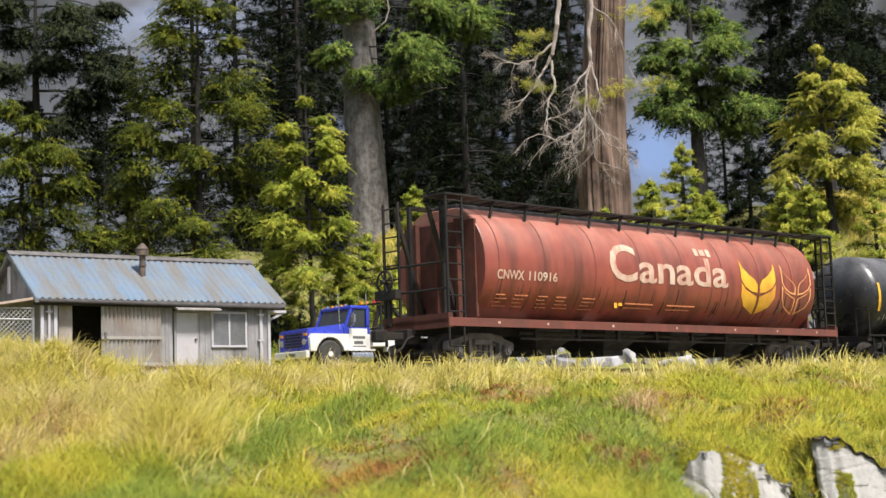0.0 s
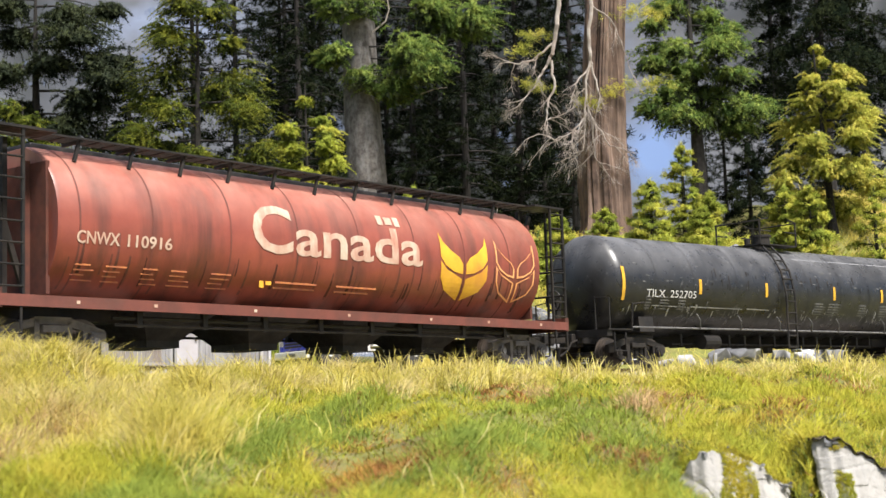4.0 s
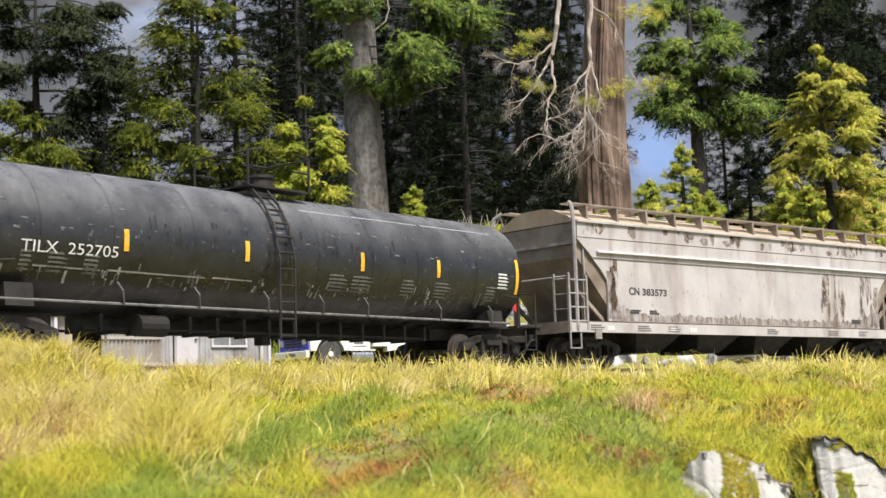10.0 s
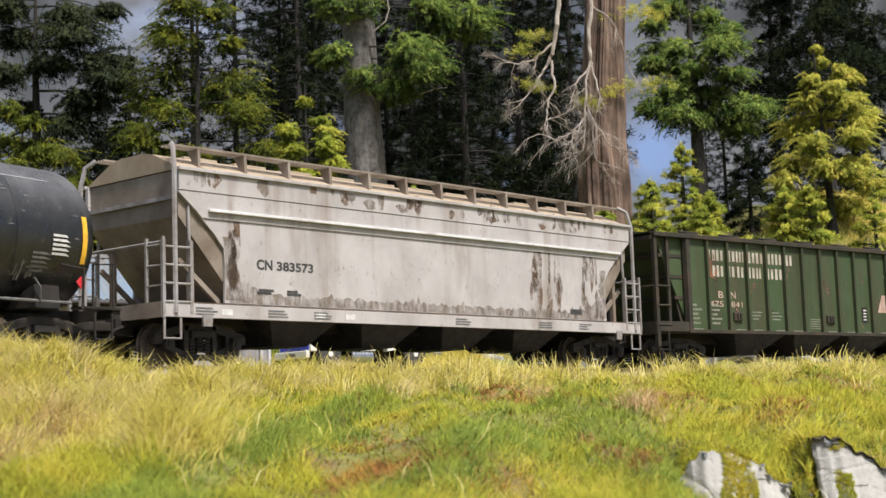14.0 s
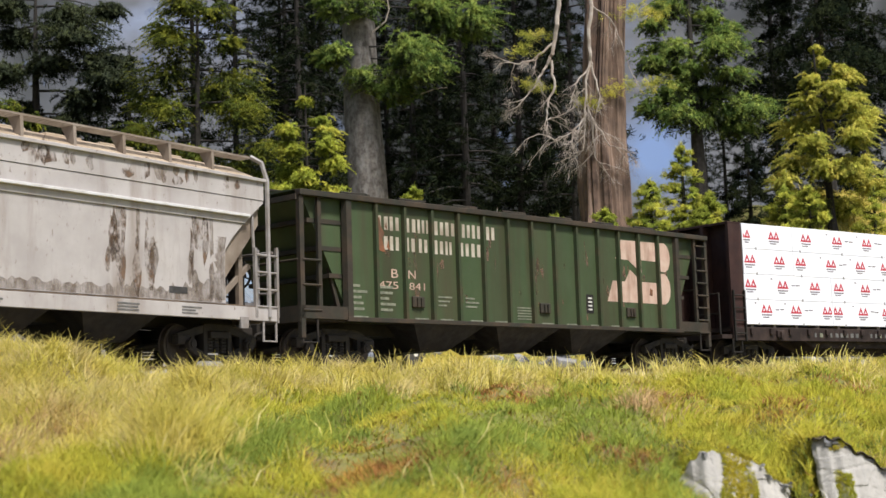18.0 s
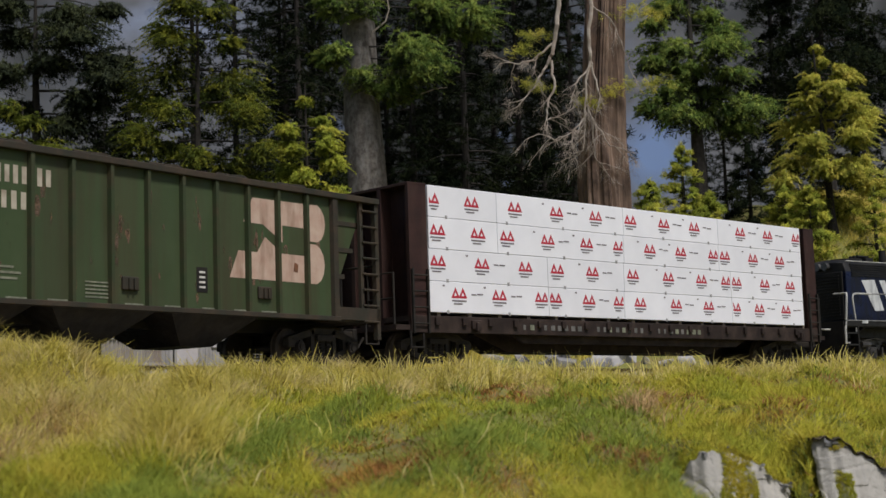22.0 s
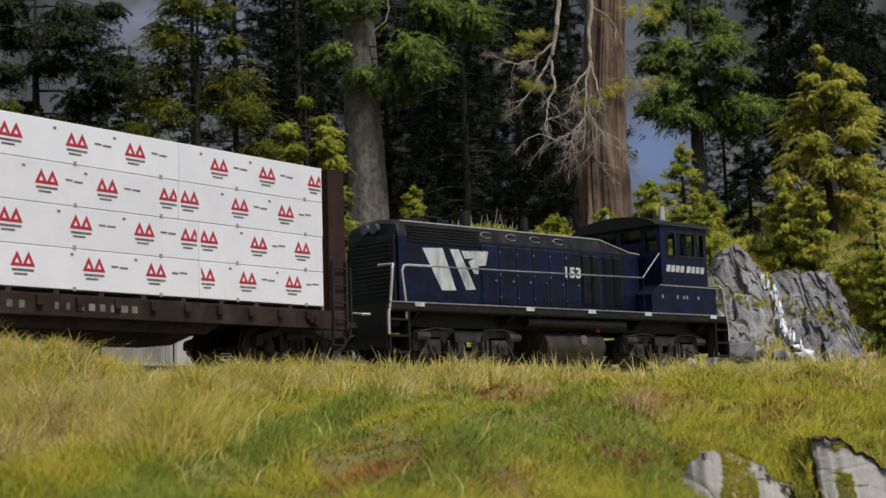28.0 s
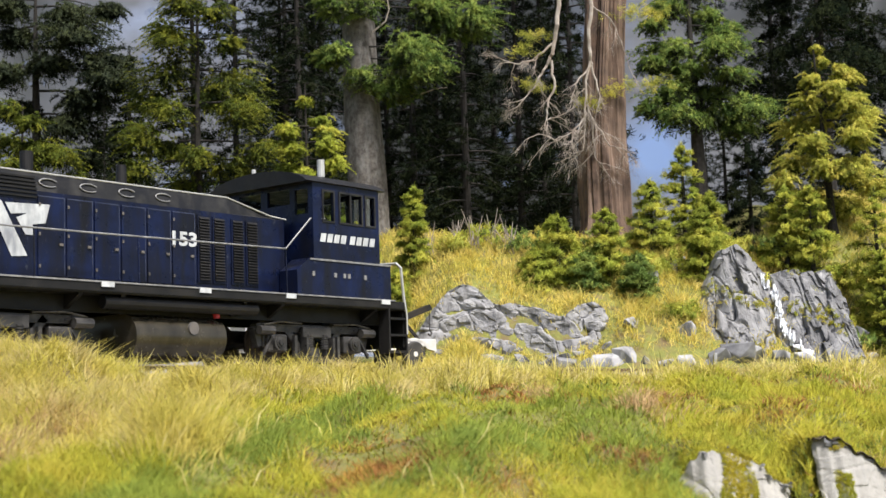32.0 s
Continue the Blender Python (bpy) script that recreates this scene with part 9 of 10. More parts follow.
def shed():
    g = spot(-11, 55.5)
    sh = thing("tool_shed", P(-14.6, 53.0, g - 0.05, 36), "weathered white board shed with a faded blue corrugated roof", "shed")
    LX_, LW, EZ, RZ = 9.3, 5.0, 2.68, 4.45
    bm = B()
    box(bm, -0.08, LX_ + 0.08, -0.08, LW + 0.08, -0.7, 0.08)
    part("foundation", bm, CONCRETE, sh)
    bm = B()
    box(bm, 2.0, 6.4, -0.5, -0.08, -0.6, 0.02)
    part("door_sill", bm, TIMBER, sh)

    def board_wall(along, fixed, u0, u1, z0, z1, outward, step=0.3, top=None, holes=()):
        u = u0
        while u < u1 - 0.02:
            v = min(u + step, u1)
            segs = [(z0, z1 if top is None else top((u + v) / 2))]
            for a, b, c, d in holes:
                if a < (u + v) / 2 < b:
                    segs = [q for s in segs for q in ((s[0], c), (d, s[1])) if q[1] - q[0] > 0.03]
            for p, q in segs:
                bm = B()
                t0, t1 = sorted((fixed, fixed + outward * 0.06))
                if along == "x":
                    box(bm, u + 0.006, v - 0.006, t0, t1, p, q)
                else:
                    box(bm, t0, t1, u + 0.006, v - 0.006, p, q)
                part("board", bm, BOARD, sh)
            u = v

    gable = lambda y: EZ + (RZ - EZ) * (1 - abs(y - LW / 2) / (LW / 2)) - 0.06
    board_wall("x", 0.0, 0.0, 9.3, 0.08, EZ, -1, 0.31, None, ((0.7, 5.16, 0.08, 2.42), (5.27, 6.3, 0.08, 2.1), (6.78, 8.28, 0.8, 2.1)))
    board_wall("x", LW, 0.0, 9.3, 0.08, EZ, 1, 0.62)
    board_wall("y", 0.0, 0.0, LW, 0.08, EZ, -1, 0.31, gable)
    board_wall("y", LX_, 0.0, LW, 0.08, EZ, 1, 0.4, gable)
    # corrugated roof slopes
    for s in (0, 1):
        bm = B()
        n = 150
        y_e, y_r = (-0.35, LW / 2) if s == 0 else (LW + 0.35, LW / 2)
        z_e, z_r = EZ - 0.16, RZ
        low, high = [], []
        for i in range(n + 1):
            x = -0.35 + (LX_ + 1.0) * i / n
            c = 0.035 * math.cos(i * math.pi / 2.0)
            low.append((x, y_e, z_e + c))
            high.append((x, y_r, z_r + c))
        rows = [low, high, [(a, b, c - 0.03) for a, b, c in high], [(a, b, c - 0.03) for a, b, c in low]]
        V = [[bm.verts.new(p) for p in q] for q in rows]
        for a, b in ((0, 1), (1, 2), (2, 3), (3, 0)):
            for i in range(n):
                bm.faces.new((V[a][i], V[a][i + 1], V[b][i + 1], V[b][i]))
        part("roof_slope", bm, ROOF_BLUE, sh, "faded blue corrugated iron")
    bm = B()
    prism(bm, [(LW / 2 - 0.22, RZ - 0.08), (LW / 2, RZ + 0.09), (LW / 2 + 0.22, RZ - 0.08), (LW / 2, RZ + 0.02)], -0.38, LX_ + 0.68, "x")
    part("ridge_cap", bm, TIMBER, sh)
    for y, q in ((-0.33, 0), (LW + 0.33, 1)):
        bm = B()
        box(bm, -0.35, LX_ + 0.65, y - 0.05, y + 0.05, EZ - 0.34, EZ - 0.2)
        part("fascia", bm, TIMBER, sh)
    bm = B()
    tube(bm, [(-0.2, -0.42, EZ - 0.3), (4.0, -0.42, EZ - 0.34), (9.7, -0.42, EZ - 0.4)], 0.055, 8)
    part("gutter", bm, BLACK, sh)
    # black strip added under the eave in place of its shadow
    bm = B()
    box(bm, -0.3, LX_ + 0.6, -0.3, -0.07, EZ - 0.42, EZ - 0.3)
    part("eave_shadow", bm, BLACK, sh)
    for x in (-0.33, LX_ + 0.62):
        for s in (-1, 1):
            bm = B()
            prism(bm, [(LW / 2 + s * 0.0, RZ - 0.16), (LW / 2, RZ - 0.02), (LW / 2 + s * 2.85, EZ - 0.18), (LW / 2 + s * 2.85, EZ - 0.32)], x - 0.03, x + 0.03, "x")
            part("barge_board", bm, ROOF_BLUE, sh)
    # corner posts and down pipes
    for x in (0.0, 0.5, LX_ - 0.35, LX_):
        bm = B()
        box(bm, x - 0.06, x + 0.06, -0.13, -0.06, 0.0, EZ - 0.1, 0.01)
        part("corner_board", bm, DOOR_WHITE, sh)
    for x in (0.25, 8.9):
        bm = B()
        cyl(bm, (x, -0.14, 0.0), (x, -0.14, EZ - 0.2), 0.05, 10)
        for z in (1.0, 2.0):
            box(bm, x - 0.12, x + 0.12, -0.2, -0.08, z, z + 0.06)
        part("down_pipe", bm, DOOR_WHITE, sh)
    # sliding corrugated door on its rail, standing half open
    bm = B()
    box(bm, 0.6, 5.3, -0.2, -0.06, 2.42, 2.56)
    part("door_rail", bm, TIMBER, sh)
    bm = B()
    n = 60
    A, C = [], []
    for i in range(n + 1):
        x = 2.25 + 2.4 * i / n
        y = -0.17 + 0.05 * math.cos(i * math.pi / 2)
        A.append((x, y, 0.1))
        C.append((x, y, 2.4))
    va, vc = [bm.verts.new(p) for p in A], [bm.verts.new(p) for p in C]
    vb, vd = [bm.verts.new((p[0], p[1] + 0.03, p[2])) for p in A], [bm.verts.new((p[0], p[1] + 0.03, p[2])) for p in C]
    for i in range(n):
        bm.faces.new((va[i], va[i + 1], vc[i + 1], vc[i]))
        bm.faces.new((vb[i], vd[i], vd[i + 1], vb[i + 1]))
    d = part("sliding_door", bm, DOOR_IRON, sh, "rust-streaked white corrugated sliding door")
    for z in (0.12, 1.1, 2.32):
        bm = B()
        box(bm, 2.22, 4.68, -0.235, -0.2, z - 0.06, z + 0.06)
        part("door_batten", bm, DOOR_IRON, d)
    bm = B()
    box(bm, 2.32, 2.4, -0.28, -0.235, 1.0, 1.3, 0.01)
    part("door_handle", bm, TIMBER, d)
    board_wall("x", 0.02, 4.68, 5.16, 0.08, 2.42, -1, 0.16)
    bm = B()
    box(bm, 0.7, 1.22, 0.1, 0.16, 0.1, 2.3)
    part("inner_door_leaf", bm, DOOR_IRON, sh)
    bm = B()
    box(bm, 0.1, LX_ - 0.1, 2.6, 2.66, 0.08, 2.6)
    box(bm, 5.2, 5.26, 0.1, 2.6, 0.08, 2.6)
    box(bm, 0.1, 0.16, 0.1, 2.6, 0.08, 2.6)
    part("inner_wall", bm, mat("dark_inner_board", (0.03, 0.028, 0.026), (0.05, 0.045, 0.04), rough=0.95), sh)
    bm = B()
    box(bm, 0.06, LX_ - 0.06, 0.06, LW - 0.06, 2.5, 2.56)
    part("ceiling_board", bm, TIMBER, sh)
    # white side door under an awning
    bm = B()
    box(bm, 5.3, 6.27, -0.04, 0.02, 0.08, 2.08, 0.01)
    d = part("door", bm, DOOR_WHITE, sh, "plain chalky white door")
    bm = B()
    cyl(bm, (6.12, -0.1, 1.05), (6.12, -0.04, 1.05), 0.05, 10)
    part("door_knob", bm, RUST_PIPE, d)
    bm = B()
    box(bm, 5.2, 5.3, -0.1, 0.0, 0.08, 2.16)
    box(bm, 6.27, 6.37, -0.1, 0.0, 0.08, 2.16)
    box(bm, 5.2, 6.37, -0.1, 0.0, 2.08, 2.16)
    part("door_frame", bm, BOARD, sh)
    bm = B()
    prism(bm, [(-0.02, 2.36), (-0.62, 2.2), (-0.62, 2.14), (-0.02, 2.28)], 5.1, 6.95, "x")
    part("awning", bm, DOOR_IRON, sh)
    # window behind a wire guard
    bm = B()
    for q in ((6.75, 6.84, 0.76, 2.14), (8.22, 8.31, 0.76, 2.14), (6.84, 8.22, 0.76, 0.84), (6.84, 8.22, 2.06, 2.14), (7.49, 7.56, 0.84, 2.06)):
        box(bm, q[0], q[1], -0.14, 0.0, q[2], q[3])
    w = part("window_frame", bm, DOOR_WHITE, sh)
    for a, b in ((6.84, 7.49), (7.56, 8.22)):
        bm = B()
        box(bm, a, b, -0.03, -0.01, 0.84, 2.06)
        part("pane", bm, GLASS_SHED, w)
        bm = B()
        wires(bm, a, b, -0.12, 0.84, 2.06, 0.13, 0.014)
        part("wire_guard", bm, WIRE, w)
    # stove pipe with cone cap
    bm = B()
    cyl(bm, (4.55, 1.3, 3.2), (4.55, 1.3, 4.4), 0.12, 16)
    cyl(bm, (4.55, 1.3, 3.98), (4.55, 1.3, 4.05), 0.15, 16)
    cyl(bm, (4.55, 1.3, 4.4), (4.55, 1.3, 4.64), 0.24, 16)
    cyl(bm, (4.55, 1.3, 4.64), (4.55, 1.3, 4.88), 0.26, 16, 0.05)
    part("stove_pipe", bm, RUST_PIPE, sh, "rusty stove pipe with a cone cap")
    bm = B()
    prism(bm, [(0.75, 2.35), (1.75, 2.35), (1.75, 2.8), (0.75, 2.95)], 4.2, 4.9, "x")
    bm.free()
    bm = B()
    box(bm, -0.36, -0.3, 2.3, 2.5, 2.9, 3.9)
    part("gable_vent", bm, DOOR_WHITE, sh)
    # side shelf on brackets
    bm = B()
    box(bm, LX_ + 0.06, LX_ + 1.2, 0.6, 1.6, 2.2, 2.3)
    bar(bm, (LX_ + 0.1, 1.75), (LX_ + 1.1, 2.2), 0.08, 0.65, 0.75)
    part("side_shelf", bm, DOOR_WHITE, sh)
    # lean-to and chain-link gate on the near gable
    bm = B()
    prism(bm, [(-0.06, 2.5), (-1.9, 2.2), (-1.9, 2.28), (-0.06, 2.6)], -0.2, 3.4, "y")
    part("lean_to_roof", bm, mat("rusty_lean_to_iron", (0.36, 0.24, 0.17), (0.42, 0.36, 0.32), rough=0.8, grain=1), sh)
    fe = thing("chain_link_fence", P(-14.6, 53.0, g - 0.05, 36), "galvanised chain-link fence panel beside the shed", "fence")
    for x in (-0.3, -1.7, -3.3):
        bm = B()
        cyl(bm, (x, 0.0, -0.4), (x, 0.0, 2.2), 0.06, 10)
        part("post", bm, WIRE, fe)
    for a, b in ((-1.7, -0.3), (-3.3, -1.7)):
        bm = B()
        for z in (0.3, 1.75, 2.15):
            rod(bm, (a, 0, z), (b, 0, z), 0.04, 8)
        part("rail", bm, WIRE, fe)
        bm = B()
        wires(bm, a, b, 0.0, 0.3, 2.15, 0.17, 0.016)
        part("mesh_panel", bm, WIRE, fe)


shed()

# ---- parked breakdown truck ----
TRUCK_BLUE = mat("bright_truck_blue", (0.03, 0.05, 0.42), (0.025, 0.04, 0.34), rough=0.35, grain=2, bump=0)
TRUCK_WHITE = mat("truck_white", (0.70, 0.69, 0.68), (0.60, 0.59, 0.58), rough=0.45, grain=2, dirt=(0.36, 0.31, 0.26), dirt_amount=0.4, dirt_scale=1.5, bump=0)
TYRE = mat("dusty_rubber", (0.035, 0.034, 0.033), (0.06, 0.055, 0.05), rough=0.9, grain=3, bump=0.1)
CHROME = mat("dull_chrome", (0.6, 0.6, 0.6), (0.48, 0.48, 0.48), rough=0.25, metal=0.9, grain=4, bump=0)
AMBER = mat("amber_lens", (0.75, 0.28, 0.03), rough=0.3, grain=5, bump=0)
CAB_GLASS = mat("dark_windscreen", (0.03, 0.034, 0.036), (0.04, 0.044, 0.046), rough=0.12, grain=2, bump=0)


def road_truck():
    x0, y0 = -4.2, 53.5
    tr = thing("breakdown_truck", P(x0, y0, spot(x0 + 1.5, y0 + 1.5) + 0.02, 39), "blue and white breakdown truck with a black crane", "truck")
    W = 2.1

    def wheel(x, y, name="wheel"):
        bm = B()
        prof = [(0.2, -0.15), (0.44, -0.17), (0.5, -0.1), (0.5, 0.1), (0.44, 0.17), (0.2, 0.15)]
        secs = [[(x + math.cos(2 * math.pi * k / 28) * r, y + a, 0.5 + math.sin(2 * math.pi * k / 28) * r) for k in range(28)] for r, a in prof]
        loft(bm, secs, closed=True)
        w = part("tyre", bm, TYRE, tr, smooth=True)
        bm = B()
        cyl(bm, (x, y - 0.12, 0.5), (x, y + 0.12, 0.5), 0.27, 20)
        cyl(bm, (x, y - 0.17, 0.5), (x, y - 0.1, 0.5), 0.1, 12)
        for k in range(6):
            a = k * math.pi / 3
            cyl(bm, (x + math.cos(a) * 0.18, y - 0.14, 0.5 + math.sin(a) * 0.18), (x + math.cos(a) * 0.18, y - 0.11, 0.5 + math.sin(a) * 0.18), 0.04, 6)
        part("rim", bm, TRUCK_WHITE, w)

    for x in (0.0, 3.9):
        for y in (0.15, W - 0.15):
            wheel(x, y)
    bm = B()
    box(bm, -0.9, 4.9, 0.65, 0.85, 0.5, 0.72)
    box(bm, -0.9, 4.9, W - 0.85, W - 0.65, 0.5, 0.72)
    part("chassis", bm, BLACK, tr)
    # nose: white lower wings with wheel arches, blue bonnet
    for y in (0.0, W - 0.42):
        bm = B()
        arch = [(0.62 * math.cos(radians(a)), 0.5 + 0.62 * math.sin(radians(a))) for a in np.linspace(10, 170, 13)]
        prism(bm, [(0.62, 0.62)] + arch + [(-0.86, 0.62), (-0.9, 1.1), (-0.8, 1.24), (0.62, 1.24)], y, y + 0.42, "y")
        part("wing", bm, TRUCK_WHITE, tr)
    bm = B()
    loft(bm, [[(-0.86, 0.12, 1.2), (-0.86, W - 0.12, 1.2), (-0.86, W - 0.16, 1.42), (-0.86, 0.16, 1.42)], [(0.7, 0.04, 1.2), (0.7, W - 0.04, 1.2), (0.7, W - 0.1, 1.62), (0.7, 0.1, 1.62)]])
    part("bonnet", bm, TRUCK_BLUE, tr)
    bm = B()
    box(bm, -0.92, -0.82, 0.12, W - 0.12, 0.66, 1.38, 0.02)
    part("grille_panel", bm, TRUCK_BLUE, tr)
    for k in range(5):
        bm = B()
        box(bm, -0.95, -0.92, 0.5, W - 0.5, 0.76 + 0.11 * k, 0.82 + 0.11 * k)
        part("grille_bar", bm, BLACK, tr)
    for y in (0.3, W - 0.3):
        bm = B()
        cyl(bm, (-0.96, y, 0.95), (-0.9, y, 0.95), 0.12, 14)
        part("headlamp", bm, CHROME, tr)
        bm = B()
        box(bm, -0.95, -0.88, y - 0.06 if y > 1 else y - 0.16, y + 0.16 if y > 1 else y + 0.06, 1.16, 1.26, 0.01)
        part("turn_signal", bm, AMBER, tr)
    bm = B()
    box(bm, -1.08, -0.92, -0.02, W + 0.02, 0.36, 0.62, 0.03)
    part("bumper", bm, TRUCK_WHITE, tr)
    bm = B()
    box(bm, -1.09, -1.08, 0.7, 1.3, 0.42, 0.54)
    part("plate_bar", bm, DIM_INK, tr)
    # cab
    bm = B()
    box(bm, 0.62, 1.8, 0.02, W - 0.02, 0.62, 1.24, 0.02)
    part("cab_lower", bm, TRUCK_WHITE, tr)
    bm = B()
    box(bm, 0.62, 1.8, 0.02, W - 0.02, 1.24, 1.48, 0.02)
    part("cab_waist", bm, TRUCK_BLUE, tr)
    bm = B()
    for x, y in ((1.72, 0.05), (1.72, W - 0.13)):
        box(bm, x - 0.06, x + 0.08, y, y + 0.08, 1.46, 2.2)
    for y in (0.06, W - 0.13):
        prism(bm, [(0.66, 1.46), (0.76, 1.46), (1.06, 2.2), (0.96, 2.2)], y, y + 0.07, "y")
    box(bm, 1.66, 1.8, 0.05, W - 0.05, 1.46, 1.6)
    part("cab_pillar_frame", bm, TRUCK_BLUE, tr)
    bm = B()
    box(bm, 0.95, 1.82, 0.03, W - 0.03, 2.16, 2.3, 0.06)
    part("cab_roof", bm, TRUCK_BLUE, tr, smooth=True)
    bm = B()
    prism(bm, [(0.72, 1.5), (0.75, 1.5), (1.03, 2.18), (1.0, 2.18)], 0.14, W - 0.14, "y")
    part("windscreen", bm, CAB_GLASS, tr)
    for y in (0.09, W - 0.1):
        bm = B()
        prism(bm, [(0.8, 1.5), (1.62, 1.5), (1.62, 2.15), (1.08, 2.15)], y, y + 0.015, "y")
        part("side_window", bm, CAB_GLASS, tr)
        bm = B()
        box(bm, 1.08, 1.11, y - 0.04, y + 0.03, 1.5, 2.15)
        part("window_bar", bm, TRUCK_BLUE, tr)
    bm = B()
    box(bm, 1.72, 1.76, 0.2, W - 0.2, 1.62, 2.1)
    part("rear_window", bm, CAB_GLASS, tr)
    bm = B()
    box(bm, 0.86, 1.66, 0.0, 0.018, 0.68, 1.44, 0.005)
    dd = part("door", bm, TRUCK_WHITE, tr)
    bm = B()
    box(bm, 1.0, 1.55, -0.006, 0.0, 1.06, 1.16)
    box(bm, 1.05, 1.45, -0.006, 0.0, 0.86, 0.98)
    box(bm, 0.98, 1.58, -0.006, 0.0, 0.76, 0.8)
    part("sign_bar", bm, DIM_INK, dd, "dark unreadable door sign bars")
    bm = B()
    rod(bm, (0.9, -0.2, 1.5), (0.9, -0.2, 2.0), 0.02)
    rod(bm, (0.9, 0.02, 1.5), (0.9, -0.2, 1.55), 0.015)
    box(bm, 0.87, 0.93, -0.3, -0.12, 1.65, 1.95)
    part("mirror", bm, CHROME, tr)
    for y in (0.5, 0.8, 1.1, 1.4, 1.7):
        bm = B()
        box(bm, 1.0, 1.1, y - 0.07, y + 0.07, 2.29, 2.37, 0.02)
        part("roof_marker", bm, AMBER if y in (0.8, 1.4) else CHROME, tr)
    for x, y in ((0.5, 0.1), (1.75, 0.1)):
        bm = B()
        rod(bm, (x, y, 1.4), (x - 0.05, y, 2.75), 0.02)
        part("aerial", bm, CHROME, tr)
    # fuel tank and step
    bm = B()
    cyl(bm, (0.95, 0.2, 0.42), (1.9, 0.2, 0.42), 0.24, 18)
    part("fuel_tank", bm, CHROME, tr)
    bm = B()
    box(bm, 0.75, 2.0, -0.02, 0.3, 0.62, 0.68)
    part("running_board", bm, TRUCK_WHITE, tr)
    # rear body and crane
    bm = B()
    box(bm, 1.95, 4.95, 0.05, W - 0.05, 0.78, 1.08, 0.03)
    part("rear_body", bm, TRUCK_WHITE, tr)
    bm = B()
    box(bm, 1.92, 2.5, 0.08, W - 0.08, 1.08, 1.38, 0.03)
    part("tool_box", bm, TRUCK_WHITE, tr)
    for y in (0.04, W - 0.3):
        bm = B()
        arch = [(3.9 + 0.62 * math.cos(radians(a)), 0.5 + 0.62 * math.sin(radians(a))) for a in np.linspace(20, 160, 11)]
        prism(bm, [(4.95, 0.6), (4.95, 1.02)] + [(2.6, 1.02), (2.6, 0.6)] + arch[::-1], y, y + 0.26, "y")
        part("rear_wing", bm, TRUCK_WHITE, tr)
    bm = B()
    for y in (0.7, W - 0.7):
        bar(bm, (2.8, 1.05), (3.3, 2.4), 0.12, y - 0.06, y + 0.06)
        bar(bm, (3.3, 2.4), (4.6, 1.1), 0.1, y - 0.05, y + 0.05)
        bar(bm, (2.7, 1.5), (4.2, 1.55), 0.1, y - 0.05, y + 0.05)
    box(bm, 3.2, 3.4, 0.6, W - 0.6, 2.3, 2.45)
    part("crane_frame", bm, BLACK, tr)
    bm = B()
    prism(bm, [(2.7, 1.55), (2.9, 1.4), (5.5, 2.3), (5.4, 2.5)], W / 2 - 0.14, W / 2 + 0.14, "y")
    part("crane_boom", bm, BLACK, tr)
    bm = B()
    cyl(bm, (2.9, 0.75, 1.35), (2.9, W - 0.75, 1.35), 0.2, 14)
    part("winch_drum", bm, BLACK, tr)
    bm = B()
    rod(bm, (5.45, W / 2, 2.35), (5.45, W / 2, 1.5), 0.02)
    tube(bm, [(5.45, W / 2, 1.5), (5.55, W / 2, 1.38), (5.45, W / 2, 1.28), (5.36, W / 2, 1.36)], 0.035)
    part("tow_hook", bm, BLACK, tr)
    bm = B()
    box(bm, 2.55, 2.65, 0.3, W - 0.3, 2.42, 2.48)
    for y in (0.4, W - 0.4):
        box(bm, 2.57, 2.63, y - 0.03, y + 0.03, 1.35, 2.42)
    part("light_bar", bm, BLACK, tr)
    for y in (0.45, 0.8, W - 0.8, W - 0.45):
        bm = B()
        cyl(bm, (2.6, y, 2.48), (2.6, y, 2.6), 0.07, 10)
        part("beacon", bm, RED_TAG if y < 1 else AMBER, tr)


road_truck()

# ---- rocks ----
ROCK_GREY = mat("pale_grey_rock", (0.40, 0.395, 0.40), (0.25, 0.247, 0.252), rough=0.9, grain=0.9, dirt=(0.085, 0.085, 0.09), dirt_amount=0.8, dirt_scale=1.3, streak=(1.6, 1, 0.5), bump=0.8, bump_scale=6, random_tint=0.25, dirt_lo=0.5, dirt_hi=0.64)
ROCK_DARK = mat("dark_wet_rock", (0.13, 0.13, 0.138), (0.27, 0.268, 0.275), rough=0.6, grain=1.2, dirt=(0.04, 0.04, 0.045), dirt_amount=0.7, dirt_scale=1.3, bump=0.7, bump_scale=4, random_tint=0.25)
ROCK_PALE = mat("chalky_plaster_rock", (0.37, 0.355, 0.33), (0.28, 0.27, 0.25), rough=0.9, grain=2.0, dirt=(0.14, 0.13, 0.115), dirt_amount=0.7, dirt_scale=2.2, bump=1.0, bump_scale=6, dirt_lo=0.54, dirt_hi=0.68)
SOD = mat("dark_sod", (0.07, 0.05, 0.035), (0.035, 0.026, 0.02), rough=0.95, grain=6, dirt=(0.13, 0.11, 0.05), dirt_amount=0.6, dirt_scale=5, bump=1.0, bump_scale=8)
FOAM = mat("white_water", (0.85, 0.87, 0.9), (0.72, 0.75, 0.8), rough=0.25, grain=4, bump=0.4)


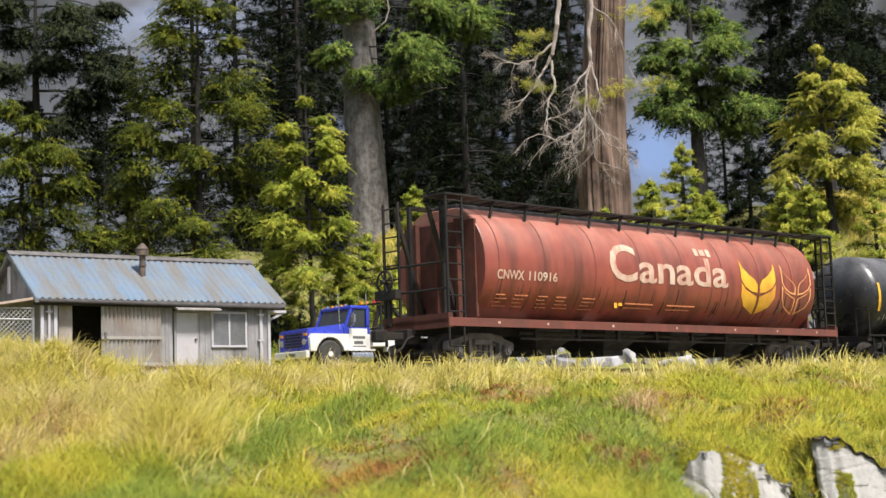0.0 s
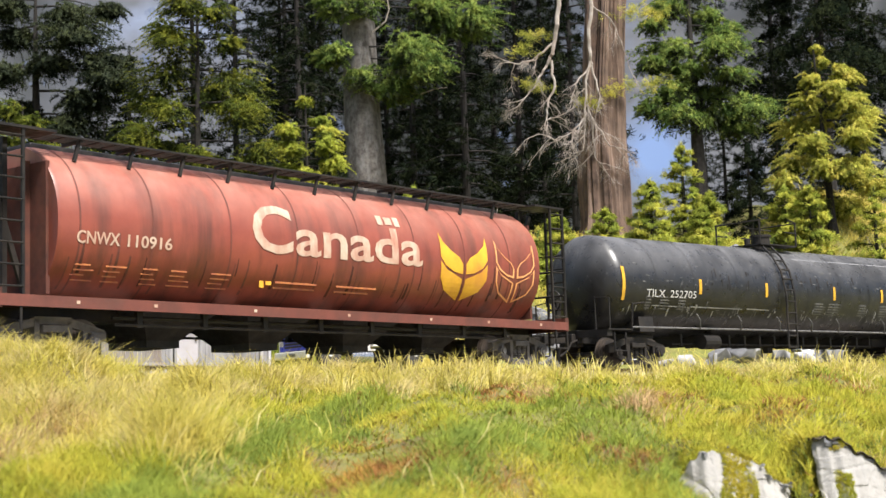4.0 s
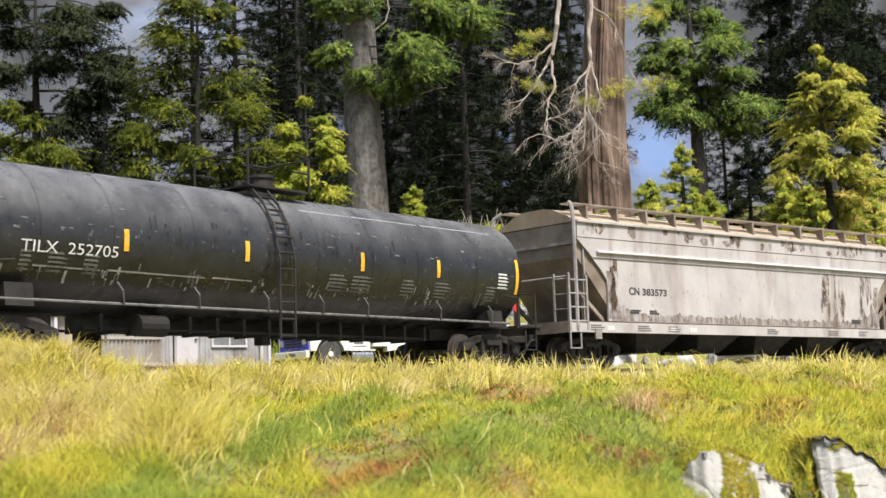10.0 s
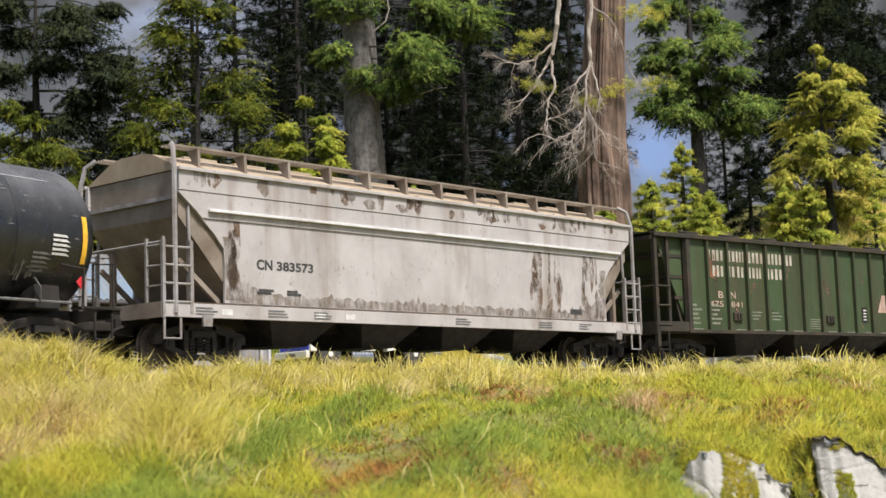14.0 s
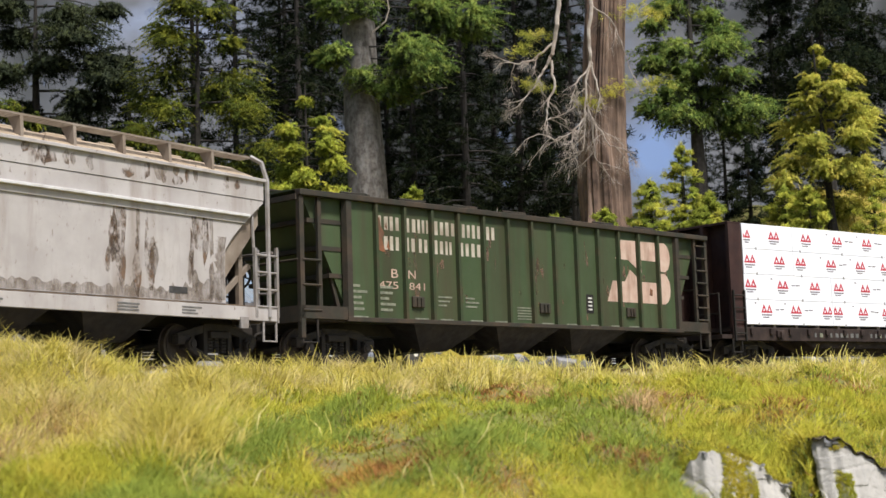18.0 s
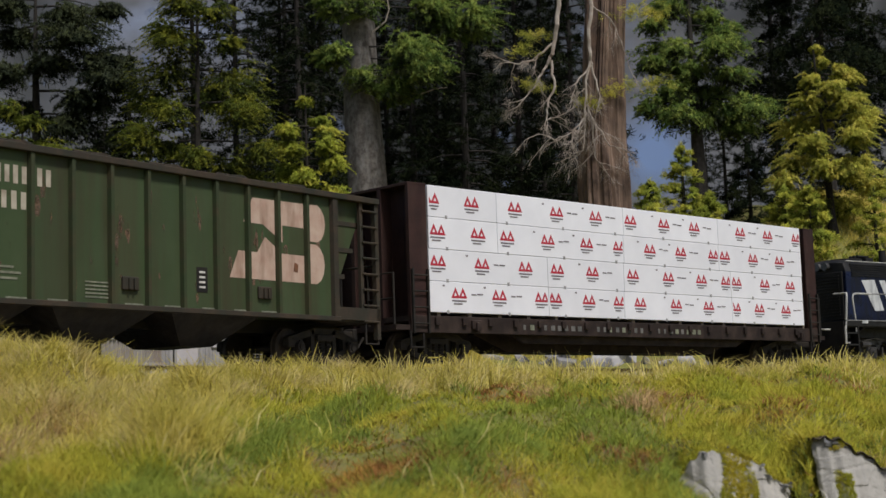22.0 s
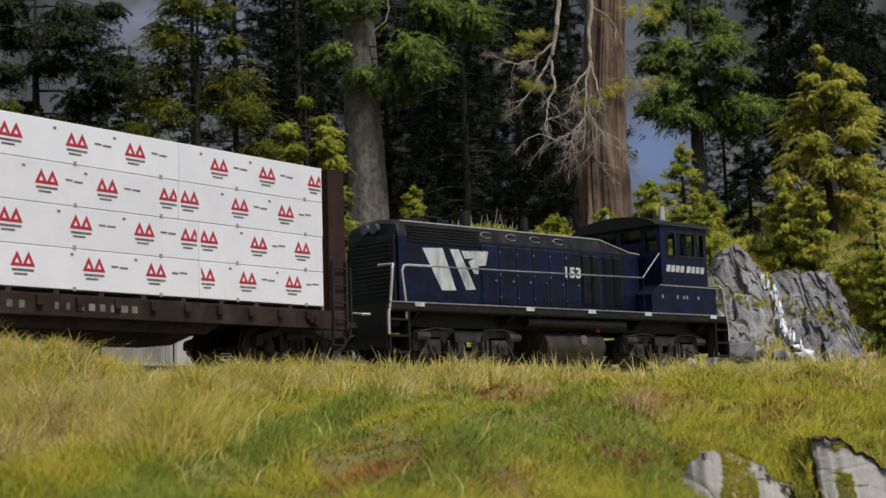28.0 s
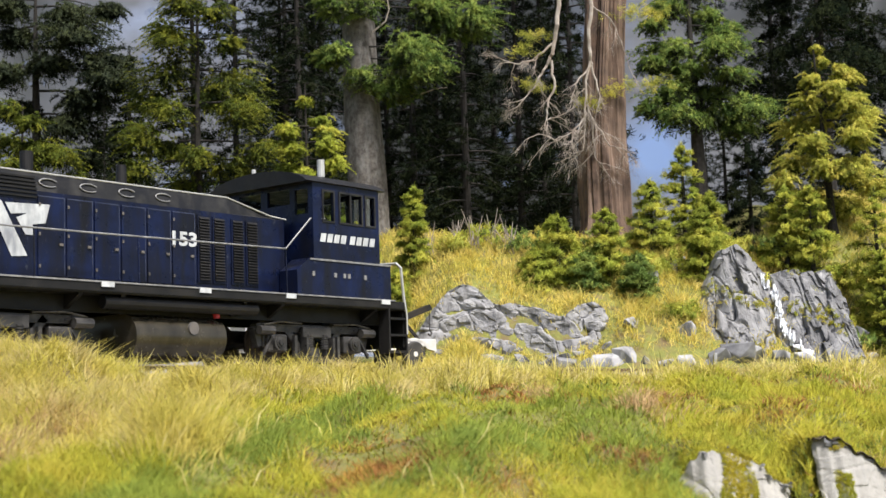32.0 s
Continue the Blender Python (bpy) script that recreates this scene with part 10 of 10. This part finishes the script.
def chunk(seed, sx, sy, sz, points=26, skew=0.0):
    """A broken angular rock: the hull of strewn points."""
    rr = random.Random(seed)
    bm = B()
    for _ in range(max(9, points // 2)):
        p = Vector([rr.uniform(-1, 1) for _ in range(3)])
        p = p / max(abs(p.x), abs(p.y), abs(p.z)) * rr.uniform(0.75, 1.0)
        p = Vector((p.x * sx, p.y * sy, p.z * sz))
        p.x += skew * p.z
        bm.verts.new(p)
    r = bmesh.ops.convex_hull(bm, input=bm.verts)
    loose = [g for g in r["geom_interior"] if isinstance(g, bmesh.types.BMVert)]
    bmesh.ops.delete(bm, geom=loose, context="VERTS")
    bmesh.ops.bevel(bm, geom=bm.edges[:], offset=min(sx, sy, sz) * 0.04, segments=1, affect="EDGES")
    return bm


def crag(width, deep, base, top, lean, seed, cols, rows, cell=(1.0, 0.5), relief=0.5):
    """A broken rock face: planes set at odds along slanting joints. width: (x0, x1); deep, base and top: functions of x."""
    V = np.zeros((rows, cols, 3))
    for i in range(cols):
        x = width[0] + (width[1] - width[0]) * i / (cols - 1)
        z0, z1, y0 = base(x), top(x), deep(x)
        for k in range(rows):
            v = k / (rows - 1)
            z = z0 + (z1 - z0) * v
            q = Vector((x * cell[0] + 0.35 * z * cell[1], z * cell[1], seed * 7.3))
            q2 = q + Vector((noise.noise(q * 2.1), noise.noise(q * 2.1 + Vector((5, 1, 2))), 0)) * 0.22
            near, pts = noise.voronoi(q2)
            c = pts[0]
            tx, tz = noise.noise(c * 3.7), noise.noise(c * 3.7 + Vector((9, 4, 1)))
            d = relief * (0.9 * noise.noise(c * 2.3) + 1.3 * tx * (q2.x - c.x) + (0.9 * tz + 0.3) * (q2.y - c.y))
            near2, pts2 = noise.voronoi(q2 * 3.1)
            c2 = pts2[0]
            d += relief * 0.3 * (noise.noise(c2 * 2.9) + 1.2 * noise.noise(c2 * 5.1) * (q2.x * 3.1 - c2.x))
            d -= relief * 0.22 * max(0.0, 1 - (near[1] - near[0]) * 14)
            near3, pts3 = noise.voronoi(q2 * 7.3)
            d += relief * 0.08 * noise.noise(pts3[0] * 3.3) + 0.04 * relief * noise.noise(q * 24)
            V[k, i] = (x + 0.25 * relief * noise.noise(c2 * 4), y0 + lean * v - d, z)
    ids = np.arange(cols * rows).reshape(rows, cols)
    return V, np.stack([ids[:-1, :-1], ids[:-1, 1:], ids[1:, 1:], ids[1:, :-1]], -1).reshape(-1, 4)


def rocks():
    rr = random.Random(12)
    # the ledge along the slope
    t = thing("rock_ledge", P(0, 0, 0), "pale grey broken rock ledge on the grassy bank", "rock")

    def brow(x):
        return spot(x, float(ledge_line(x)) + 0.55) + 0.05 + 0.28 * noise.noise(Vector((x * 1.1, 2, 0))) - 0.9 * (1 - float(ledge_reach(x)))

    V, F = crag((-1.9, 7.2), lambda x: float(ledge_line(x)) - 0.55, lambda x: spot(x, float(ledge_line(x)) - 0.6) - 0.25, brow, 0.75, 2, 200, 56, cell=(0.75, 0.85), relief=0.42)
    part("rock_face", array_mesh("rock_face", V.reshape(-1, 3), F, ROCK_GREY, flat=True), ROCK_GREY, t)
    for k in range(22):
        x = rr.uniform(-1.6, 7.0)
        y = float(ledge_line(x)) - rr.uniform(0.5, 1.0)
        q = rr.uniform(0.12, 0.3)
        part("rock", chunk(rr.random(), q * 1.4, 0.4, q, skew=0.3), ROCK_GREY if rr.random() > 0.3 else ROCK_DARK, t, at=pose(x, y, spot(x, y) + 0.02, rr.uniform(-20, 20), rr.uniform(-20, 20), rr.uniform(-40, 40)))
    for x, y, s in ((1.9, 60.5, 0.9), (4.1, 60.4, 0.8), (4.9, 60.7, 0.9), (5.7, 60.4, 0.8), (6.6, 60.6, 1.3), (7.4, 60.9, 1.2), (8.3, 60.6, 0.8), (9.1, 60.5, 0.9), (9.9, 60.5, 0.9), (10.7, 60.6, 0.9), (11.3, 60.9, 1.0), (12.1, 61.0, 1.5), (12.9, 61.2, 1.4), (13.8, 61.0, 0.8), (14.9, 61.3, 1.0), (16.3, 62.2, 1.3), (17.4, 63.0, 1.0), (18.5, 63.9, 0.9), (3.1, 60.5, 0.6), (15.6, 61.3, 0.7), (17.5, 64.6, 1.6), (18.5, 65.2, 1.8), (16.8, 64.0, 1.3), (10.2, 62.6, 0.9), (8.0, 63.0, 0.8), (9.2, 66.0, 1.0), (10.6, 67.2, 1.1)):
        s = s * 0.92
        thing("boulder", P(x, y, spot(x, y) + 0.05 * s, rr.uniform(-25, 25)), "pale grey angular boulder in the grass", "rock", "boulders along the line", data=mesh_of("boulder", chunk(rr.random(), s * 0.6, s * 0.5, s * 0.5, 22, skew=rr.uniform(-0.2, 0.2)), ROCK_GREY if rr.random() > 0.2 else ROCK_DARK))
    # the tall outcrop with the trickle of white water
    t = thing("rock_outcrop", P(0, 0, 0), "tall grey cracked rock outcrop with a white trickle of water", "rock")
    shape_x, shape_z = (10.2, 10.7, 11.5, 12.2, 12.9, 13.6, 14.3, 15.2, 17.0, 17.5, 17.9), (2.0, 3.1, 4.3, 5.7, 6.0, 5.2, 4.7, 4.8, 4.7, 3.9, 1.7)

    def crown_line(x):
        return float(np.interp(x, shape_x, shape_z)) + 0.25 * noise.noise(Vector((x * 2.1, 4, 0)))

    V, F = crag((10.2, 17.9), lambda x: 61.4 + 0.16 * max(0, x - 13) + 0.45 * float(bump_at(x, 14.3, 0.6)), lambda x: 0.9 - 0.1 * max(0, x - 13), crown_line, 2.6, 5, 260, 130, cell=(1.1, 0.45), relief=0.58)
    V[-1, :, 1] += 1.5
    west = V.reshape(-1, 3)[F].mean(1)
    west = west[:, 0] + 0.25 * west[:, 2] < 14.9
    part("rock_face", array_mesh("rock_face", V.reshape(-1, 3), F[west], ROCK_GREY, flat=True), ROCK_GREY, t)
    part("rock_face", array_mesh("rock_face", V.reshape(-1, 3), F[~west], ROCK_DARK, flat=True), ROCK_DARK, t, "dark wet rock beside the water")
    r = np.random.RandomState(90)
    sel = V[r.randint(6, 128, 500), r.randint(4, 256, 500)]
    sel = sel[waves(sel[:, 0], sel[:, 2], 1.6, 71) > 0.25]
    mv, mf = tufts(r, sel + (0, -0.05, 0.03), np.tile((0, -0.5, 0.5), (len(sel), 1)), 0.2, 22)
    part("moss", array_mesh("moss", mv, mf, LIME_GRASS), LIME_GRASS, t, "yellow green moss tufts")
    for k in range(64):
        v = (k + rr.random()) / 64
        col = int(min(255, max(4, 260 * (13.95 + 0.95 * v + 0.25 * math.sin(v * 7) + rr.uniform(-0.16, 0.16) - 10.2) / 7.7)))
        p = V[int(112 * (1 - v)) + 6, col]
        wide = v > 0.86
        part("water_strand", chunk(rr.random(), rr.uniform(0.035, 0.08) + (0.2 if wide else 0), 0.09, rr.uniform(0.12, 0.32) if not wide else 0.1, 14), FOAM, t, "white falling water", at=pose(p[0], p[1] - 0.16, p[2], -20, rr.uniform(-5, 22), 0))
    # the chalky face at the edge of the bank
    t = thing("cliff", P(0, 0, 0), "chalky white plaster cliff under the turf edge", "rock")

    def face_deep(x):
        return float(cliff_edge(x)) - 0.85 + 0.5 * float(tongue(x))

    for x0, x1, seed in ((2.1, 3.5, 1), (3.62, 6.0, 2)):
        cols = int((x1 - x0) / 0.011)
        V, F = crag((x0, x1), face_deep, lambda x: float(lip(x)) - 1.2, lambda x: float(lip(x)) - 0.015, 0.65, seed, cols, 110, cell=(0.9, 1.7), relief=0.06)
        V[0, :, 1] -= 0.25
        V[-1, :, 1] += 0.3
        part("face", array_mesh("face", V.reshape(-1, 3), F, ROCK_PALE, flat=True), ROCK_PALE, t)
        r = np.random.RandomState(50 + seed)
        at_x = np.abs(np.linspace(x0, x1, cols) - (2.83 if seed == 1 else 3.84)) < (0.2 if seed == 1 else 0.08)
        spots = V[10:, at_x].reshape(-1, 3)
        spots = spots[r.randint(0, len(spots), 1500 if seed == 1 else 500)]
        spots = spots[waves(spots[:, 0] * 2, spots[:, 2] * 2, 4.0, 31 + seed) > -0.1]
        mv, mf = tufts(r, spots + (0, -0.01, 0), np.tile((0, -0.7, 0.3), (len(spots), 1)), 0.04, 16, width=0.08)
        part("moss", array_mesh("moss", mv, mf, LIME_GRASS), LIME_GRASS, t, "yellow green moss on the rock")
        xs = np.arange(x0, x1, 0.03)
        secs = []
        for x in xs:
            a, b = noise.noise(Vector((x * 7, seed, 0))), noise.noise(Vector((x * 19, seed, 3)))
            th = max(0.003, (0.016 if seed == 2 else -0.004) + 0.03 * a + 0.02 * b)
            ed, zz = float(cliff_edge(x)), float(lip(x))
            secs.append([(x, ed + 0.2, zz - 0.02), (x, ed - 0.24 + 0.05 * b, zz + 0.004), (x, ed - 0.27 - 0.05 * a, zz - 0.4 * th), (x, ed - 0.22, zz - th), (x, ed + 0.2, zz - th)])
        if seed == 2:
            bm = B()
            loft(bm, secs)
            part("sod_edge", bm, SOD, t, "dark crumbling soil edge")
        for k in range(9):
            x = rr.uniform(x0, x1)
            s = rr.uniform(0.012, 0.035)
            part("rock", chunk(rr.random(), s * 1.4, s, s, 20), ROCK_DARK, t, "dark crumbling stone at the turf edge", at=pose(x, float(cliff_edge(x)) - 0.25, float(lip(x)) - rr.uniform(0.01, 0.07), rr.uniform(-20, 20), rr.uniform(-20, 20), rr.uniform(0, 360)))


rocks()
# ---- movement: the train runs along the curve ----
# each wagon: place of its middle behind the train's mark, half the spacing of its trucks, and its shift on that chord
PLACES = {"ca": (-10.938, 7.15, 1.13), "tk": (8.532, 7.15, 0.87), "wh": (27.05, 6.87, 0.40), "bn": (44.192, 6.42, 0.20), "lu": (62.486, 7.7, -0.25), "x": (80.479, 3.6, -0.75)}
RUN = (-7.39332673229939e-08, 8.08565822338916e-06, -3.503153301612e-04, 7.584854810118e-03, -0.08285689575737, -2.961812554705, 20.599482562673)


def train_mark(t):
    return float(np.polyval(RUN, t))


def wagon_pose(key, t):
    off, half, shift = PLACES[key]
    s = train_mark(t) + off
    ax, ay, _ = on_track(s - half)
    bx, by, _ = on_track(s + half)
    h = math.atan2(by - ay, bx - ax)
    return P((ax + bx) / 2 + shift * math.cos(h), (ay + by) / 2 + shift * math.sin(h), 0, math.degrees(h))


def motions():
    times = [i * 0.5 for i in range(65)]
    for key, ob in CARS.items():
        walk(ob, [(t, wagon_pose(key, t)) for t in times])
    spins = [i * 0.1 for i in range(321)]
    for wheel, x, z, radius in WHEELS:
        walk(wheel, [(t, Matrix.Translation((x, 0, z)) @ Matrix.Rotation((train_mark(t) - train_mark(0)) / radius, 4, "Y")) for t in spins])


motions()
